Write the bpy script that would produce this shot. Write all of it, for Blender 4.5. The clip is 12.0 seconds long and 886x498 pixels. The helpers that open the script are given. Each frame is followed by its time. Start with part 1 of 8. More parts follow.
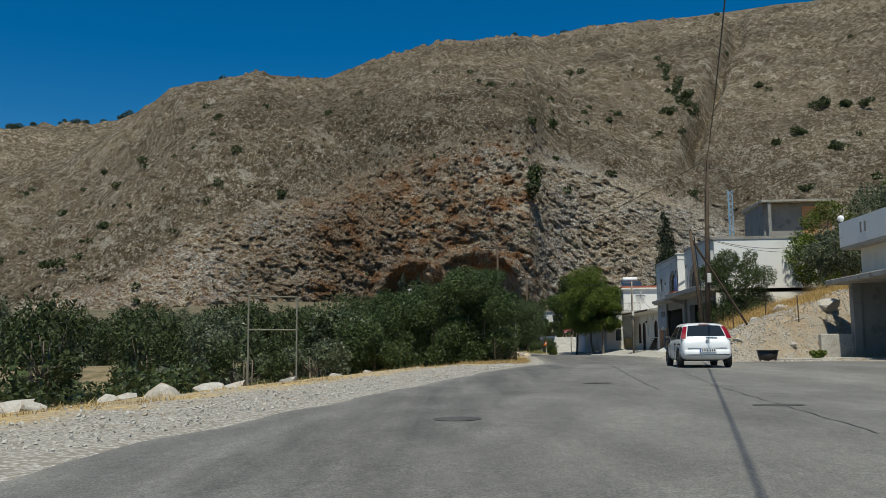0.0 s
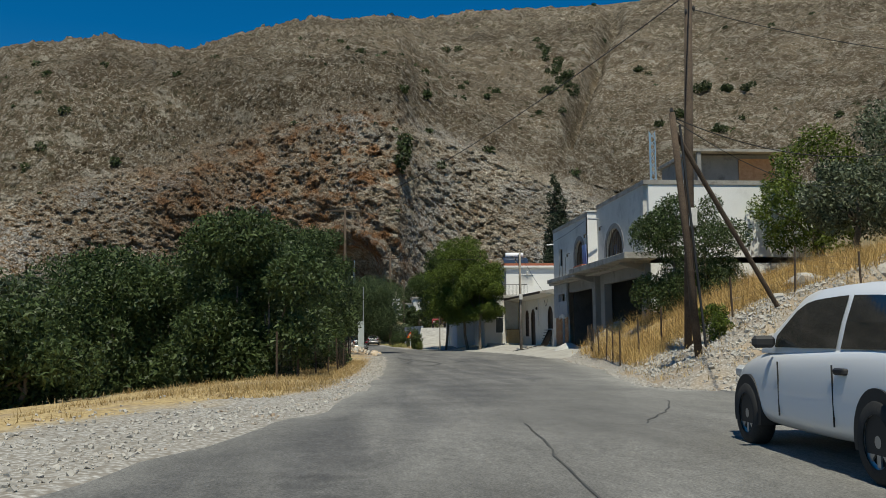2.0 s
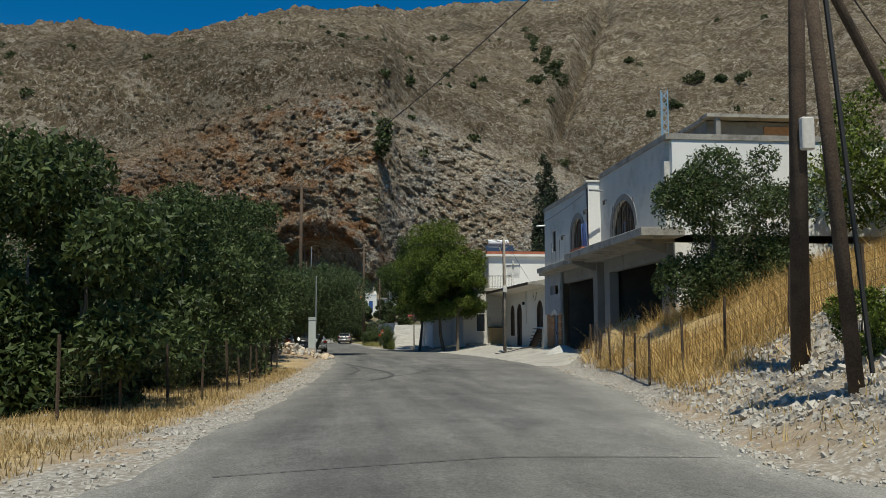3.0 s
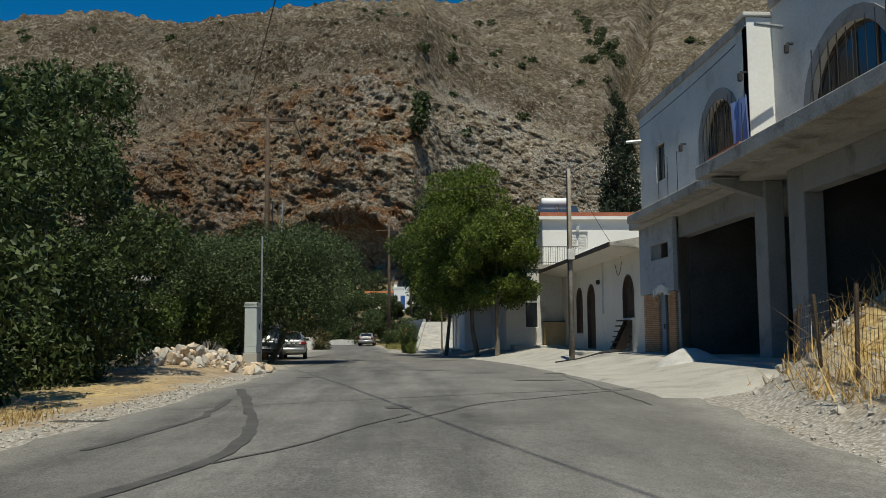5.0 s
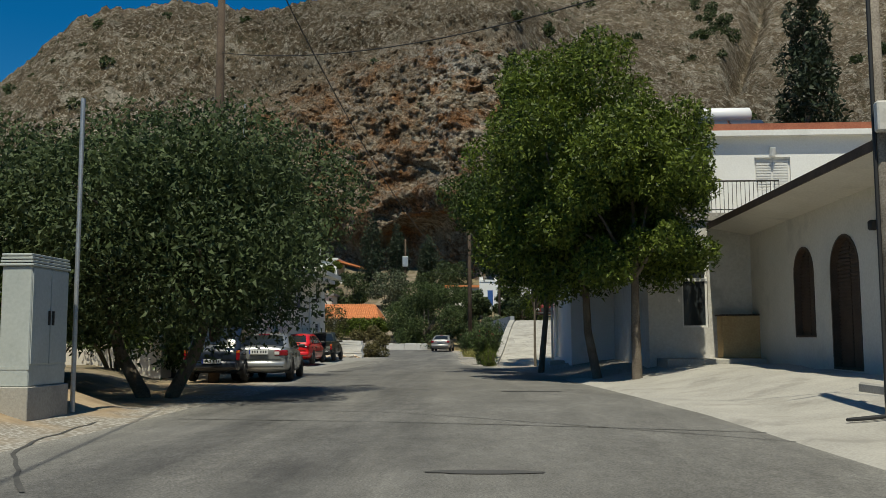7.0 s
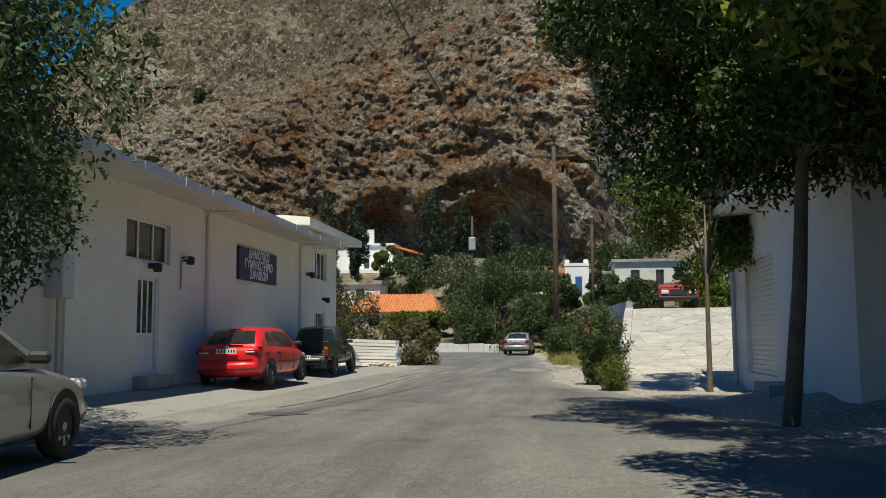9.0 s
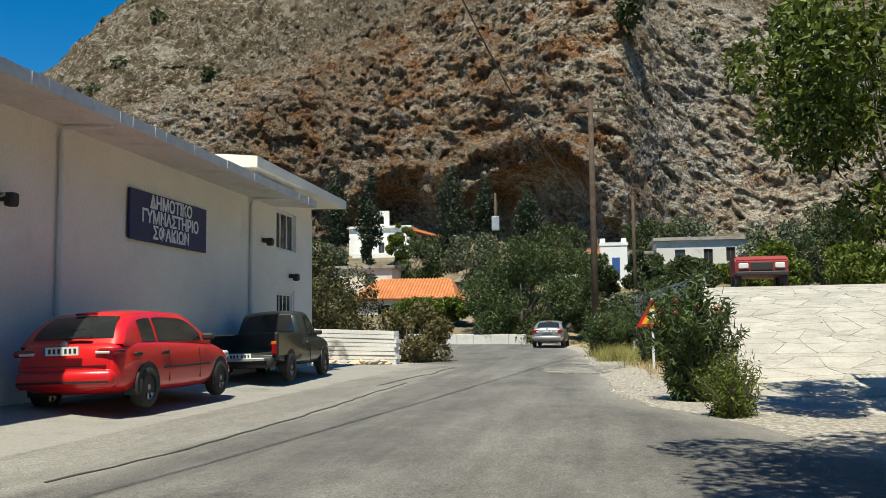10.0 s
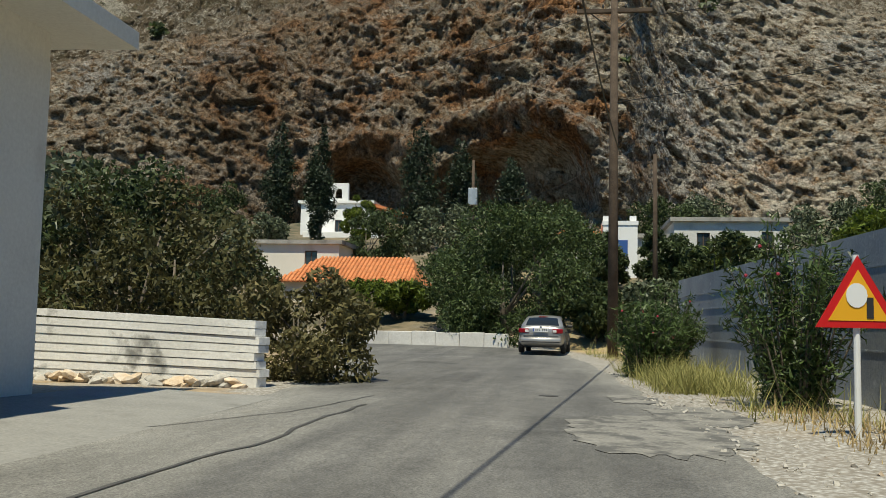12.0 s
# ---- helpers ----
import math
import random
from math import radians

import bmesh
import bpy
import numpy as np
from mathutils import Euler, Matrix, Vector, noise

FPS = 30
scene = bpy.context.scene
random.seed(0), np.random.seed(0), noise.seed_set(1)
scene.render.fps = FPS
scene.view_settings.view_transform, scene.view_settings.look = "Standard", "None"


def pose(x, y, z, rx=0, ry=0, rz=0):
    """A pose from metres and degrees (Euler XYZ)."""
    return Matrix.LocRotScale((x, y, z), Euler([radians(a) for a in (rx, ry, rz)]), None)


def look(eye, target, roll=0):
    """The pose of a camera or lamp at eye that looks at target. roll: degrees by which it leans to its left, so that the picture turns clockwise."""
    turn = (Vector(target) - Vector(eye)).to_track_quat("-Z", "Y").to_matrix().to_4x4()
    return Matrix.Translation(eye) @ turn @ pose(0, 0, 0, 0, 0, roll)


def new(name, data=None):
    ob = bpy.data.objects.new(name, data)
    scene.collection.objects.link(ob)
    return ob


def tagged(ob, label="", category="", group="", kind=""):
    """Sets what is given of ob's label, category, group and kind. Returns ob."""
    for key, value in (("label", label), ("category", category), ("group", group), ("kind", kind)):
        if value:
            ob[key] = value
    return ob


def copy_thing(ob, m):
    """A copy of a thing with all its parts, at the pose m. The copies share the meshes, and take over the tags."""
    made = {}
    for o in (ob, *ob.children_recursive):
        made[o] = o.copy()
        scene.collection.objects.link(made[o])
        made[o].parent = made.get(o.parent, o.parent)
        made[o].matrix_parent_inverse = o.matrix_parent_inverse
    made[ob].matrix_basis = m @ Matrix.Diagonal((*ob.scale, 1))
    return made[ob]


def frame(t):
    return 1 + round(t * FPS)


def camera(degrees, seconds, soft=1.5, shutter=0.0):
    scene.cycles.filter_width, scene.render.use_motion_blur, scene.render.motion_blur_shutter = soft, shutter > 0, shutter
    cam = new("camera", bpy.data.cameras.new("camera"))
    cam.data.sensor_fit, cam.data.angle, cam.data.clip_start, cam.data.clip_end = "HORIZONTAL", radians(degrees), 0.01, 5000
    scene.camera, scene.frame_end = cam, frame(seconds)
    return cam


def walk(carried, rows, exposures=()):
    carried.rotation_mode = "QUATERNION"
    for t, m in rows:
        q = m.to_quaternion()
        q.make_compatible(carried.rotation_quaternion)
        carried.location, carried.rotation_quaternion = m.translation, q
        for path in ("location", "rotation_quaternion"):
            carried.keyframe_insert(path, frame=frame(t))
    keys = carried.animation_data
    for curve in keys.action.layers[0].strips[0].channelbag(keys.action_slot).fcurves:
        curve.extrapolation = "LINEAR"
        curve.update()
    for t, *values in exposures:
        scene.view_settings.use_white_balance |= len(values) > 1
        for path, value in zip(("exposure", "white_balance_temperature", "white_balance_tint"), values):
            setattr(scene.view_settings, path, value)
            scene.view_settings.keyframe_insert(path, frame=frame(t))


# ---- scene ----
cam = camera(51.9, 12.0, 0.5)
PATH = [
    (0, (0.72, -5.133, 0.788), (0.641, -3.146, 1.007), -0.6),
    (0.5, (1.278, 1.631, 0.919), (1.265, 3.62, 1.124), 0.1),
    (1, (1.865, 7.681, 1.01), (1.936, 9.671, 1.194), -0.8),
    (1.5, (2.619, 13.46, 1.081), (2.758, 15.445, 1.284), -0.5),
    (2, (3.595, 19.24, 1.155), (3.789, 21.222, 1.349), -0.5),
    (2.5, (4.676, 24.777, 1.259), (4.896, 26.755, 1.451), -0.5),
    (3, (5.723, 30.08, 1.345), (5.946, 32.058, 1.531), -0.2),
    (5, (9.114, 51.675, 1.105), (9.225, 53.662, 1.296), -0.4),
    (5.5, (9.8, 57.148, 1.114), (9.858, 59.138, 1.309), -0.7),
    (6, (10.212, 62.419, 1.11), (10.209, 64.41, 1.305), 0.1),
    (6.5, (10.393, 67.587, 1.167), (10.339, 69.577, 1.361), 0.2),
    (7, (10.464, 72.505, 1.187), (10.362, 74.492, 1.384), -0.2),
    (9, (9.328, 93.117, 1.146), (9.063, 95.089, 1.343), -0.3),
    (9.5, (9.0, 97.663, 1.158), (8.702, 99.632, 1.344), -0.4),
    (10, (8.597, 102.075, 1.135), (8.276, 104.042, 1.311), -0.6),
    (10.5, (8.144, 106.25, 1.064), (7.815, 108.215, 1.24), -0.6),
    (11, (7.752, 110.161, 1.07), (7.419, 112.126, 1.235), 0.1),
    (11.5, (7.425, 113.836, 1.093), (7.118, 115.805, 1.261), 0.9),
    (12, (7.197, 117.333, 1.081), (6.923, 119.307, 1.249), 1.2),
]
walk(cam, [(t, look(eye, target, roll)) for t, eye, target, roll in PATH],
     [(0.0, -0.2, 7000, 2), (3.0, -0.2, 7150, 2), (7.2, -0.2, 7350, 1), (8.8, 0.08, 7400, 2), (9.5, 0.34, 7400, 2), (11.0, 0.55, 7400, 1), (12.0, 0.08, 7450, 0)])
# ---------------------------------------------------------------- sky and sun
world = bpy.data.worlds.new("world")
scene.world = world
world.use_nodes = True
wn = world.node_tree
bg = wn.nodes["Background"]
sky = wn.nodes.new("ShaderNodeTexSky")
sky.sky_type, sky.sun_disc = "NISHITA", False
SUN_ELEVATION, SUN_AZIMUTH = 66.0, 184.0      # azimuth clockwise from +y
sky.sun_elevation, sky.sun_rotation = radians(SUN_ELEVATION), radians(SUN_AZIMUTH)
sky.altitude, sky.air_density, sky.dust_density, sky.ozone_density = 300, 1.0, 0.0, 6.0
deep = wn.nodes.new("ShaderNodeHueSaturation")
deep.inputs["Hue"].default_value, deep.inputs["Saturation"].default_value, deep.inputs["Value"].default_value = 0.503, 1.4, 1.45
wn.links.new(sky.outputs[0], deep.inputs["Color"])
wn.links.new(deep.outputs[0], bg.inputs[0])
bg.inputs[1].default_value = 0.066
sun = new("sun", bpy.data.lights.new("sun", "SUN"))
sun.data.energy, sun.data.angle, sun.data.color = 5.0, radians(0.5), (1.0, 0.965, 0.91)
_se, _sa = radians(SUN_ELEVATION), radians(SUN_AZIMUTH)
SUN_WAY = Vector((math.sin(_sa) * math.cos(_se), math.cos(_sa) * math.cos(_se), math.sin(_se)))
sun.matrix_world = look(SUN_WAY * 300, (0, 0, 0))
scene.view_settings.exposure = 0.0

# ---------------------------------------------------------------- materials


def mat(name, dark, light, scale=1.0, fine=12.0, rough=0.85, metal=0.0, bump=0.3, spots=None, spot_scale=3.0, spot_lo=0.55, spot_hi=0.7, depth=0.02, vary=0.0, spec=0.4):
    """A node material: two noises blend dark and light, an optional stain colour in patches, and a bump."""
    m = bpy.data.materials.new(name)
    m.use_nodes = True
    nt = m.node_tree
    bsdf = nt.nodes["Principled BSDF"]
    geo = nt.nodes.new("ShaderNodeNewGeometry")

    def noise_node(s, detail=4.0, rough_=0.6):
        n = nt.nodes.new("ShaderNodeTexNoise")
        n.inputs["Scale"].default_value, n.inputs["Detail"].default_value, n.inputs["Roughness"].default_value = s, detail, rough_
        nt.links.new(geo.outputs["Position"], n.inputs["Vector"])
        return n

    big, small = noise_node(scale), noise_node(fine, 3.0)
    add = nt.nodes.new("ShaderNodeMath")
    add.operation = "ADD"
    nt.links.new(big.outputs[0], add.inputs[0])
    nt.links.new(small.outputs[0], add.inputs[1])
    ramp = nt.nodes.new("ShaderNodeMapRange")
    ramp.inputs[1].default_value, ramp.inputs[2].default_value = 0.72, 1.28
    nt.links.new(add.outputs[0], ramp.inputs[0])
    mix = nt.nodes.new("ShaderNodeMix")
    mix.data_type = "RGBA"
    mix.inputs[6].default_value, mix.inputs[7].default_value = (*dark, 1), (*light, 1)
    nt.links.new(ramp.outputs[0], mix.inputs[0])
    colour = mix.outputs[2]
    if spots:
        sp = noise_node(spot_scale, 5.0, 0.65)
        sr = nt.nodes.new("ShaderNodeMapRange")
        sr.inputs[1].default_value, sr.inputs[2].default_value = spot_lo, spot_hi
        nt.links.new(sp.outputs[0], sr.inputs[0])
        mix2 = nt.nodes.new("ShaderNodeMix")
        mix2.data_type = "RGBA"
        mix2.inputs[7].default_value = (*spots, 1)
        nt.links.new(sr.outputs[0], mix2.inputs[0])
        nt.links.new(colour, mix2.inputs[6])
        colour = mix2.outputs[2]
    if vary:
        info = nt.nodes.new("ShaderNodeObjectInfo")
        hsv = nt.nodes.new("ShaderNodeHueSaturation")
        vr = nt.nodes.new("ShaderNodeMapRange")
        vr.inputs[3].default_value, vr.inputs[4].default_value = 1 - vary, 1 + vary
        nt.links.new(info.outputs["Random"], vr.inputs[0])
        nt.links.new(vr.outputs[0], hsv.inputs["Value"])
        nt.links.new(colour, hsv.inputs["Color"])
        colour = hsv.outputs[0]
    nt.links.new(colour, bsdf.inputs["Base Color"])
    bsdf.inputs["Roughness"].default_value, bsdf.inputs["Metallic"].default_value = rough, metal
    bsdf.inputs["Specular IOR Level"].default_value = spec
    if bump:
        b = nt.nodes.new("ShaderNodeBump")
        b.inputs["Strength"].default_value, b.inputs["Distance"].default_value = bump, depth
        nt.links.new(small.outputs[0], b.inputs["Height"])
        nt.links.new(b.outputs[0], bsdf.inputs["Normal"])
    return m


def plain(name, colour, rough=0.4, metal=0.0, coat=0.0, spec=0.5):
    m = bpy.data.materials.new(name)
    m.use_nodes = True
    b = m.node_tree.nodes["Principled BSDF"]
    b.inputs["Base Color"].default_value = (*colour, 1)
    b.inputs["Roughness"].default_value, b.inputs["Metallic"].default_value = rough, metal
    b.inputs["Coat Weight"].default_value, b.inputs["Coat Roughness"].default_value = coat, 0.05
    b.inputs["Specular IOR Level"].default_value = spec
    return m


def leaf_mat(name, dark, light, through_=0.25, rough=0.55):
    """Leaves: colour varies leaf by leaf, and some light passes through."""
    m = bpy.data.materials.new(name)
    m.use_nodes = True
    nt = m.node_tree
    bsdf = nt.nodes["Principled BSDF"]
    geo = nt.nodes.new("ShaderNodeNewGeometry")
    mix = nt.nodes.new("ShaderNodeMix")
    mix.data_type = "RGBA"
    mix.inputs[6].default_value, mix.inputs[7].default_value = (*dark, 1), (*light, 1)
    nt.links.new(geo.outputs["Random Per Island"], mix.inputs[0])
    nt.links.new(mix.outputs[2], bsdf.inputs["Base Color"])
    bsdf.inputs["Roughness"].default_value = rough
    bsdf.inputs["Specular IOR Level"].default_value = 0.3
    tr = nt.nodes.new("ShaderNodeBsdfTranslucent")
    nt.links.new(mix.outputs[2], tr.inputs[0])
    ms = nt.nodes.new("ShaderNodeMixShader")
    ms.inputs[0].default_value = through_
    nt.links.new(bsdf.outputs[0], ms.inputs[1])
    nt.links.new(tr.outputs[0], ms.inputs[2])
    nt.links.new(ms.outputs[0], nt.nodes["Material Output"].inputs[0])
    return m




def asphalt():
    """Worn asphalt: aggregate speckle, streaks along the road, pale dust towards the edges, dark repairs."""
    m = mat("asphalt", (0.072, 0.070, 0.067), (0.140, 0.137, 0.129), 0.5, 70, 0.82, bump=0.6, spots=(0.055, 0.054, 0.052), spot_scale=0.22, spot_lo=0.58, spot_hi=0.66, depth=0.012)
    nt = m.node_tree
    bsdf = nt.nodes["Principled BSDF"]
    old = bsdf.inputs["Base Color"].links[0].from_socket
    geo = nt.nodes["Geometry"]
    mp = nt.nodes.new("ShaderNodeMapping")
    mp.inputs["Rotation"].default_value, mp.inputs["Scale"].default_value = (0, 0, radians(6)), (1.3, 0.07, 1.0)
    nt.links.new(geo.outputs["Position"], mp.inputs["Vector"])
    n = nt.nodes.new("ShaderNodeTexNoise")
    n.inputs["Scale"].default_value, n.inputs["Detail"].default_value, n.inputs["Roughness"].default_value = 1.0, 5.0, 0.6
    nt.links.new(mp.outputs[0], n.inputs["Vector"])
    r = nt.nodes.new("ShaderNodeMapRange")
    r.inputs[1].default_value, r.inputs[2].default_value, r.inputs[3].default_value, r.inputs[4].default_value = 0.38, 0.70, 0.0, 0.5
    nt.links.new(n.outputs[0], r.inputs[0])
    at = nt.nodes.new("ShaderNodeAttribute")
    at.attribute_name = "dust"
    mx = nt.nodes.new("ShaderNodeMath")
    mx.operation = "MAXIMUM"
    nt.links.new(r.outputs[0], mx.inputs[0])
    nt.links.new(at.outputs["Fac"], mx.inputs[1])
    mix = nt.nodes.new("ShaderNodeMix")
    mix.data_type = "RGBA"
    mix.inputs[7].default_value = (0.235, 0.226, 0.203, 1)
    nt.links.new(mx.outputs[0], mix.inputs[0])
    nt.links.new(old, mix.inputs[6])
    # aggregate, and short dark scars that lie across the road
    colour = mix.outputs[2]
    for scale_, lo, hi, dark, mapping in ((46.0, 0.36, 0.66, (0.62, 1.46), (1.0, 1.0, 1.0)), (11.0, 0.34, 0.66, (0.87, 1.13), (1.0, 0.5, 1.0)), (1.3, 0.34, 0.66, (0.86, 1.13), (1.0, 0.3, 1.0)), (0.35, 0.40, 0.62, (0.86, 1.10), (1.0, 0.3, 1.0))):
        mp2 = nt.nodes.new("ShaderNodeMapping")
        mp2.inputs["Scale"].default_value = mapping
        nt.links.new(geo.outputs["Position"], mp2.inputs["Vector"])
        n2 = nt.nodes.new("ShaderNodeTexNoise")
        n2.inputs["Scale"].default_value, n2.inputs["Detail"].default_value, n2.inputs["Roughness"].default_value = scale_, 4.0, 0.7
        nt.links.new(mp2.outputs[0], n2.inputs["Vector"])
        r2 = nt.nodes.new("ShaderNodeMapRange")
        r2.inputs[1].default_value, r2.inputs[2].default_value, r2.inputs[3].default_value, r2.inputs[4].default_value = lo, hi, *dark
        nt.links.new(n2.outputs[0], r2.inputs[0])
        vm = nt.nodes.new("ShaderNodeVectorMath")
        vm.operation = "SCALE"
        nt.links.new(colour, vm.inputs[0])
        nt.links.new(r2.outputs[0], vm.inputs["Scale"])
        colour = vm.outputs[0]
    nt.links.new(colour, bsdf.inputs["Base Color"])
    return m


M_ASPHALT = asphalt()
M_CONCRETE = mat("concrete", (0.30, 0.285, 0.255), (0.44, 0.42, 0.375), 0.8, 25, 0.9, bump=0.25, spots=(0.24, 0.225, 0.20), spot_scale=0.9, spot_lo=0.52, spot_hi=0.72)
M_GREY_RENDER = mat("grey_render", (0.20, 0.195, 0.185), (0.29, 0.28, 0.265), 0.7, 20, 0.92, bump=0.2, spots=(0.15, 0.145, 0.14), spot_scale=1.2)
M_APRON = mat("worn_concrete_apron", (0.20, 0.195, 0.178), (0.32, 0.31, 0.285), 0.8, 28, 0.9, bump=0.25, spots=(0.17, 0.165, 0.15), spot_scale=0.8, spot_lo=0.52, spot_hi=0.7)
M_WHITE = mat("white_plaster", (0.72, 0.71, 0.68), (0.82, 0.815, 0.79), 0.6, 18, 0.9, bump=0.15, spots=(0.60, 0.585, 0.55), spot_scale=0.7, spot_lo=0.58, spot_hi=0.8)
M_CREAM = mat("cream_plaster", (0.62, 0.57, 0.48), (0.74, 0.69, 0.60), 0.6, 18, 0.9, bump=0.15, spots=(0.50, 0.46, 0.40), spot_scale=0.7, spot_lo=0.58, spot_hi=0.8)
M_OFFWHITE = mat("aged_white_plaster", (0.52, 0.50, 0.46), (0.68, 0.66, 0.62), 0.5, 15, 0.92, bump=0.2, spots=(0.40, 0.385, 0.355), spot_scale=0.8, spot_lo=0.54, spot_hi=0.75)
M_GYM = mat("warm_white_plaster", (0.70, 0.66, 0.57), (0.82, 0.785, 0.69), 0.6, 18, 0.9, bump=0.15, spots=(0.60, 0.55, 0.46), spot_scale=0.7, spot_lo=0.58, spot_hi=0.8)
M_DARK = plain("unlit_opening", (0.02, 0.02, 0.02), 0.9)
M_WOOD = mat("weathered_pole_wood", (0.045, 0.030, 0.020), (0.110, 0.078, 0.054), 2.5, 40, 0.9, bump=0.4)
M_BARK = mat("bark", (0.09, 0.072, 0.055), (0.19, 0.16, 0.125), 3, 30, 0.95, bump=0.6)
M_OLIVE = leaf_mat("olive_leaves", (0.014, 0.023, 0.009), (0.205, 0.235, 0.140), 0.18, 0.45)
M_SILVER = leaf_mat("silver_olive_leaves", (0.022, 0.040, 0.012), (0.120, 0.160, 0.066), 0.3, 0.6)
M_GREEN = leaf_mat("bright_green_leaves", (0.018, 0.036, 0.006), (0.180, 0.232, 0.034), 0.28)
M_HEDGE = leaf_mat("mid_green_leaves", (0.015, 0.030, 0.008), (0.100, 0.138, 0.046), 0.25)
# darker green for crowns seen from below, their shade put into the colour
M_SHADE = leaf_mat("shaded_green_leaves", (0.010, 0.022, 0.004), (0.085, 0.125, 0.022), 0.18)
M_SCRUB = leaf_mat("scrub_leaves", (0.014, 0.026, 0.009), (0.088, 0.116, 0.040), 0.2)
M_CYPRESS = leaf_mat("cypress_leaves", (0.012, 0.022, 0.012), (0.040, 0.058, 0.028), 0.1)
M_YELLOWISH = leaf_mat("dry_shrub_leaves", (0.060, 0.058, 0.022), (0.200, 0.170, 0.070))
M_STRAW = leaf_mat("straw", (0.26, 0.18, 0.075), (0.58, 0.44, 0.22), 0.35, 0.8)
M_STONE = mat("limestone", (0.30, 0.28, 0.245), (0.52, 0.49, 0.44), 1.2, 12, 0.95, bump=0.5, spots=(0.36, 0.25, 0.15), spot_scale=1.0, spot_lo=0.55, spot_hi=0.72)

# ---------------------------------------------------------------- mesh helpers


def mesh_object(name, verts, faces, material, parent=None, smooth=False):
    me = bpy.data.meshes.new(name)
    me.from_pydata(verts, [], faces)
    if material:
        for mm in (material if isinstance(material, (list, tuple)) else (material,)):
            me.materials.append(mm)
    if smooth:
        me.shade_smooth()
    ob = new(name, me)
    ob.parent = parent
    return ob


def part(name, bm, material, parent=None, label="", smooth=False):
    """Links a bmesh as one mesh object under a thing or part."""
    me = bpy.data.meshes.new(name)
    bm.to_mesh(me)
    bm.free()
    if material:
        me.materials.append(material)
    if smooth:
        me.shade_smooth()
    ob = new(name, me)
    ob.parent = parent
    if label:
        tagged(ob, label)
    return ob


def box_bm(x0, x1, y0, y1, z0, z1, bevel=0.0, bm=None):
    own = bm or bmesh.new()
    vs = [own.verts.new(p) for p in ((x0, y0, z0), (x1, y0, z0), (x1, y1, z0), (x0, y1, z0), (x0, y0, z1), (x1, y0, z1), (x1, y1, z1), (x0, y1, z1))]
    fs = [own.faces.new([vs[i] for i in q]) for q in ((3, 2, 1, 0), (4, 5, 6, 7), (0, 1, 5, 4), (1, 2, 6, 5), (2, 3, 7, 6), (3, 0, 4, 7))]
    if bevel:
        es = {e for f in fs for e in f.edges}
        bmesh.ops.bevel(own, geom=list(es), offset=bevel, segments=1, affect="EDGES")
    return own


def box(name, x0, x1, y0, y1, z0, z1, material, parent=None, label="", bevel=0.0):
    return part(name, box_bm(x0, x1, y0, y1, z0, z1, bevel), material, parent, label)


def tube_bm(points, radii, sides=8, bm=None, cap=True):
    """A tube along points, with a radius at each."""
    own = bm or bmesh.new()
    rings, pts = [], [Vector(p) for p in points]
    for i, p in enumerate(pts):
        way = (pts[min(i + 1, len(pts) - 1)] - pts[max(i - 1, 0)]).normalized()
        side = way.cross(Vector((0.31, 0.95, 0.05)) if abs(way.y) < 0.9 else Vector((1, 0, 0))).normalized()
        up = side.cross(way)
        r = radii[i] if isinstance(radii, (list, tuple)) else radii
        rings.append([own.verts.new(p + (side * math.cos(a) + up * math.sin(a)) * r) for a in (2 * math.pi * k / sides for k in range(sides))])
    for a, b in zip(rings, rings[1:]):
        for k in range(sides):
            own.faces.new((a[k], a[(k + 1) % sides], b[(k + 1) % sides], b[k]))
    if cap:
        own.faces.new(rings[0][::-1])
        own.faces.new(rings[-1])
    return own


def prism_bm(outline, axis, a, b, bm=None):
    """An outline of 2D points pushed from a to b along axis; the points are the two other coordinates in x, y, z order."""
    own = bm or bmesh.new()

    def at(p, v):
        q = list(p)
        q.insert("xyz".index(axis), v)
        return q
    lo = [own.verts.new(at(p, a)) for p in outline]
    hi = [own.verts.new(at(p, b)) for p in outline]
    own.faces.new(lo[::-1])
    own.faces.new(hi)
    n = len(lo)
    for i in range(n):
        own.faces.new((lo[i], lo[(i + 1) % n], hi[(i + 1) % n], hi[i]))
    bmesh.ops.recalc_face_normals(own, faces=own.faces)
    return own


def empty(name, m=None, **tags):
    ob = new(name)
    ob.empty_display_size = 0.2
    if m is not None:
        ob.matrix_world = m
    return tagged(ob, **tags)


# numpy noise: value noise on a lattice, and sums of it
_LAT = np.random.RandomState(7).rand(65536)


def vnoise(x, y, z):
    xi, yi, zi = np.floor(x).astype(np.int64), np.floor(y).astype(np.int64), np.floor(z).astype(np.int64)
    fx, fy, fz = x - xi, y - yi, z - zi
    fx, fy, fz = (f * f * (3 - 2 * f) for f in (fx, fy, fz))

    def h(a, b, c):
        return _LAT[(a * 73856093 ^ b * 19349663 ^ c * 83492791) & 65535]
    out = 0
    for dx in (0, 1):
        for dy in (0, 1):
            for dz in (0, 1):
                w = (fx if dx else 1 - fx) * (fy if dy else 1 - fy) * (fz if dz else 1 - fz)
                out = out + w * h(xi + dx, yi + dy, zi + dz)
    return out


def fbm(x, y, z, octaves=4, ridged=False, gain=0.5):
    total, amp, norm, f = 0, 1.0, 0, 1.0
    for o in range(octaves):
        n = vnoise(x * f + 17.3 * o, y * f + 5.1 * o, z * f + 9.7 * o)
        if ridged:
            n = 1 - np.abs(2 * n - 1)
        total, norm = total + amp * n, norm + amp
        amp, f = amp * gain, f * 2.03
    return total / norm


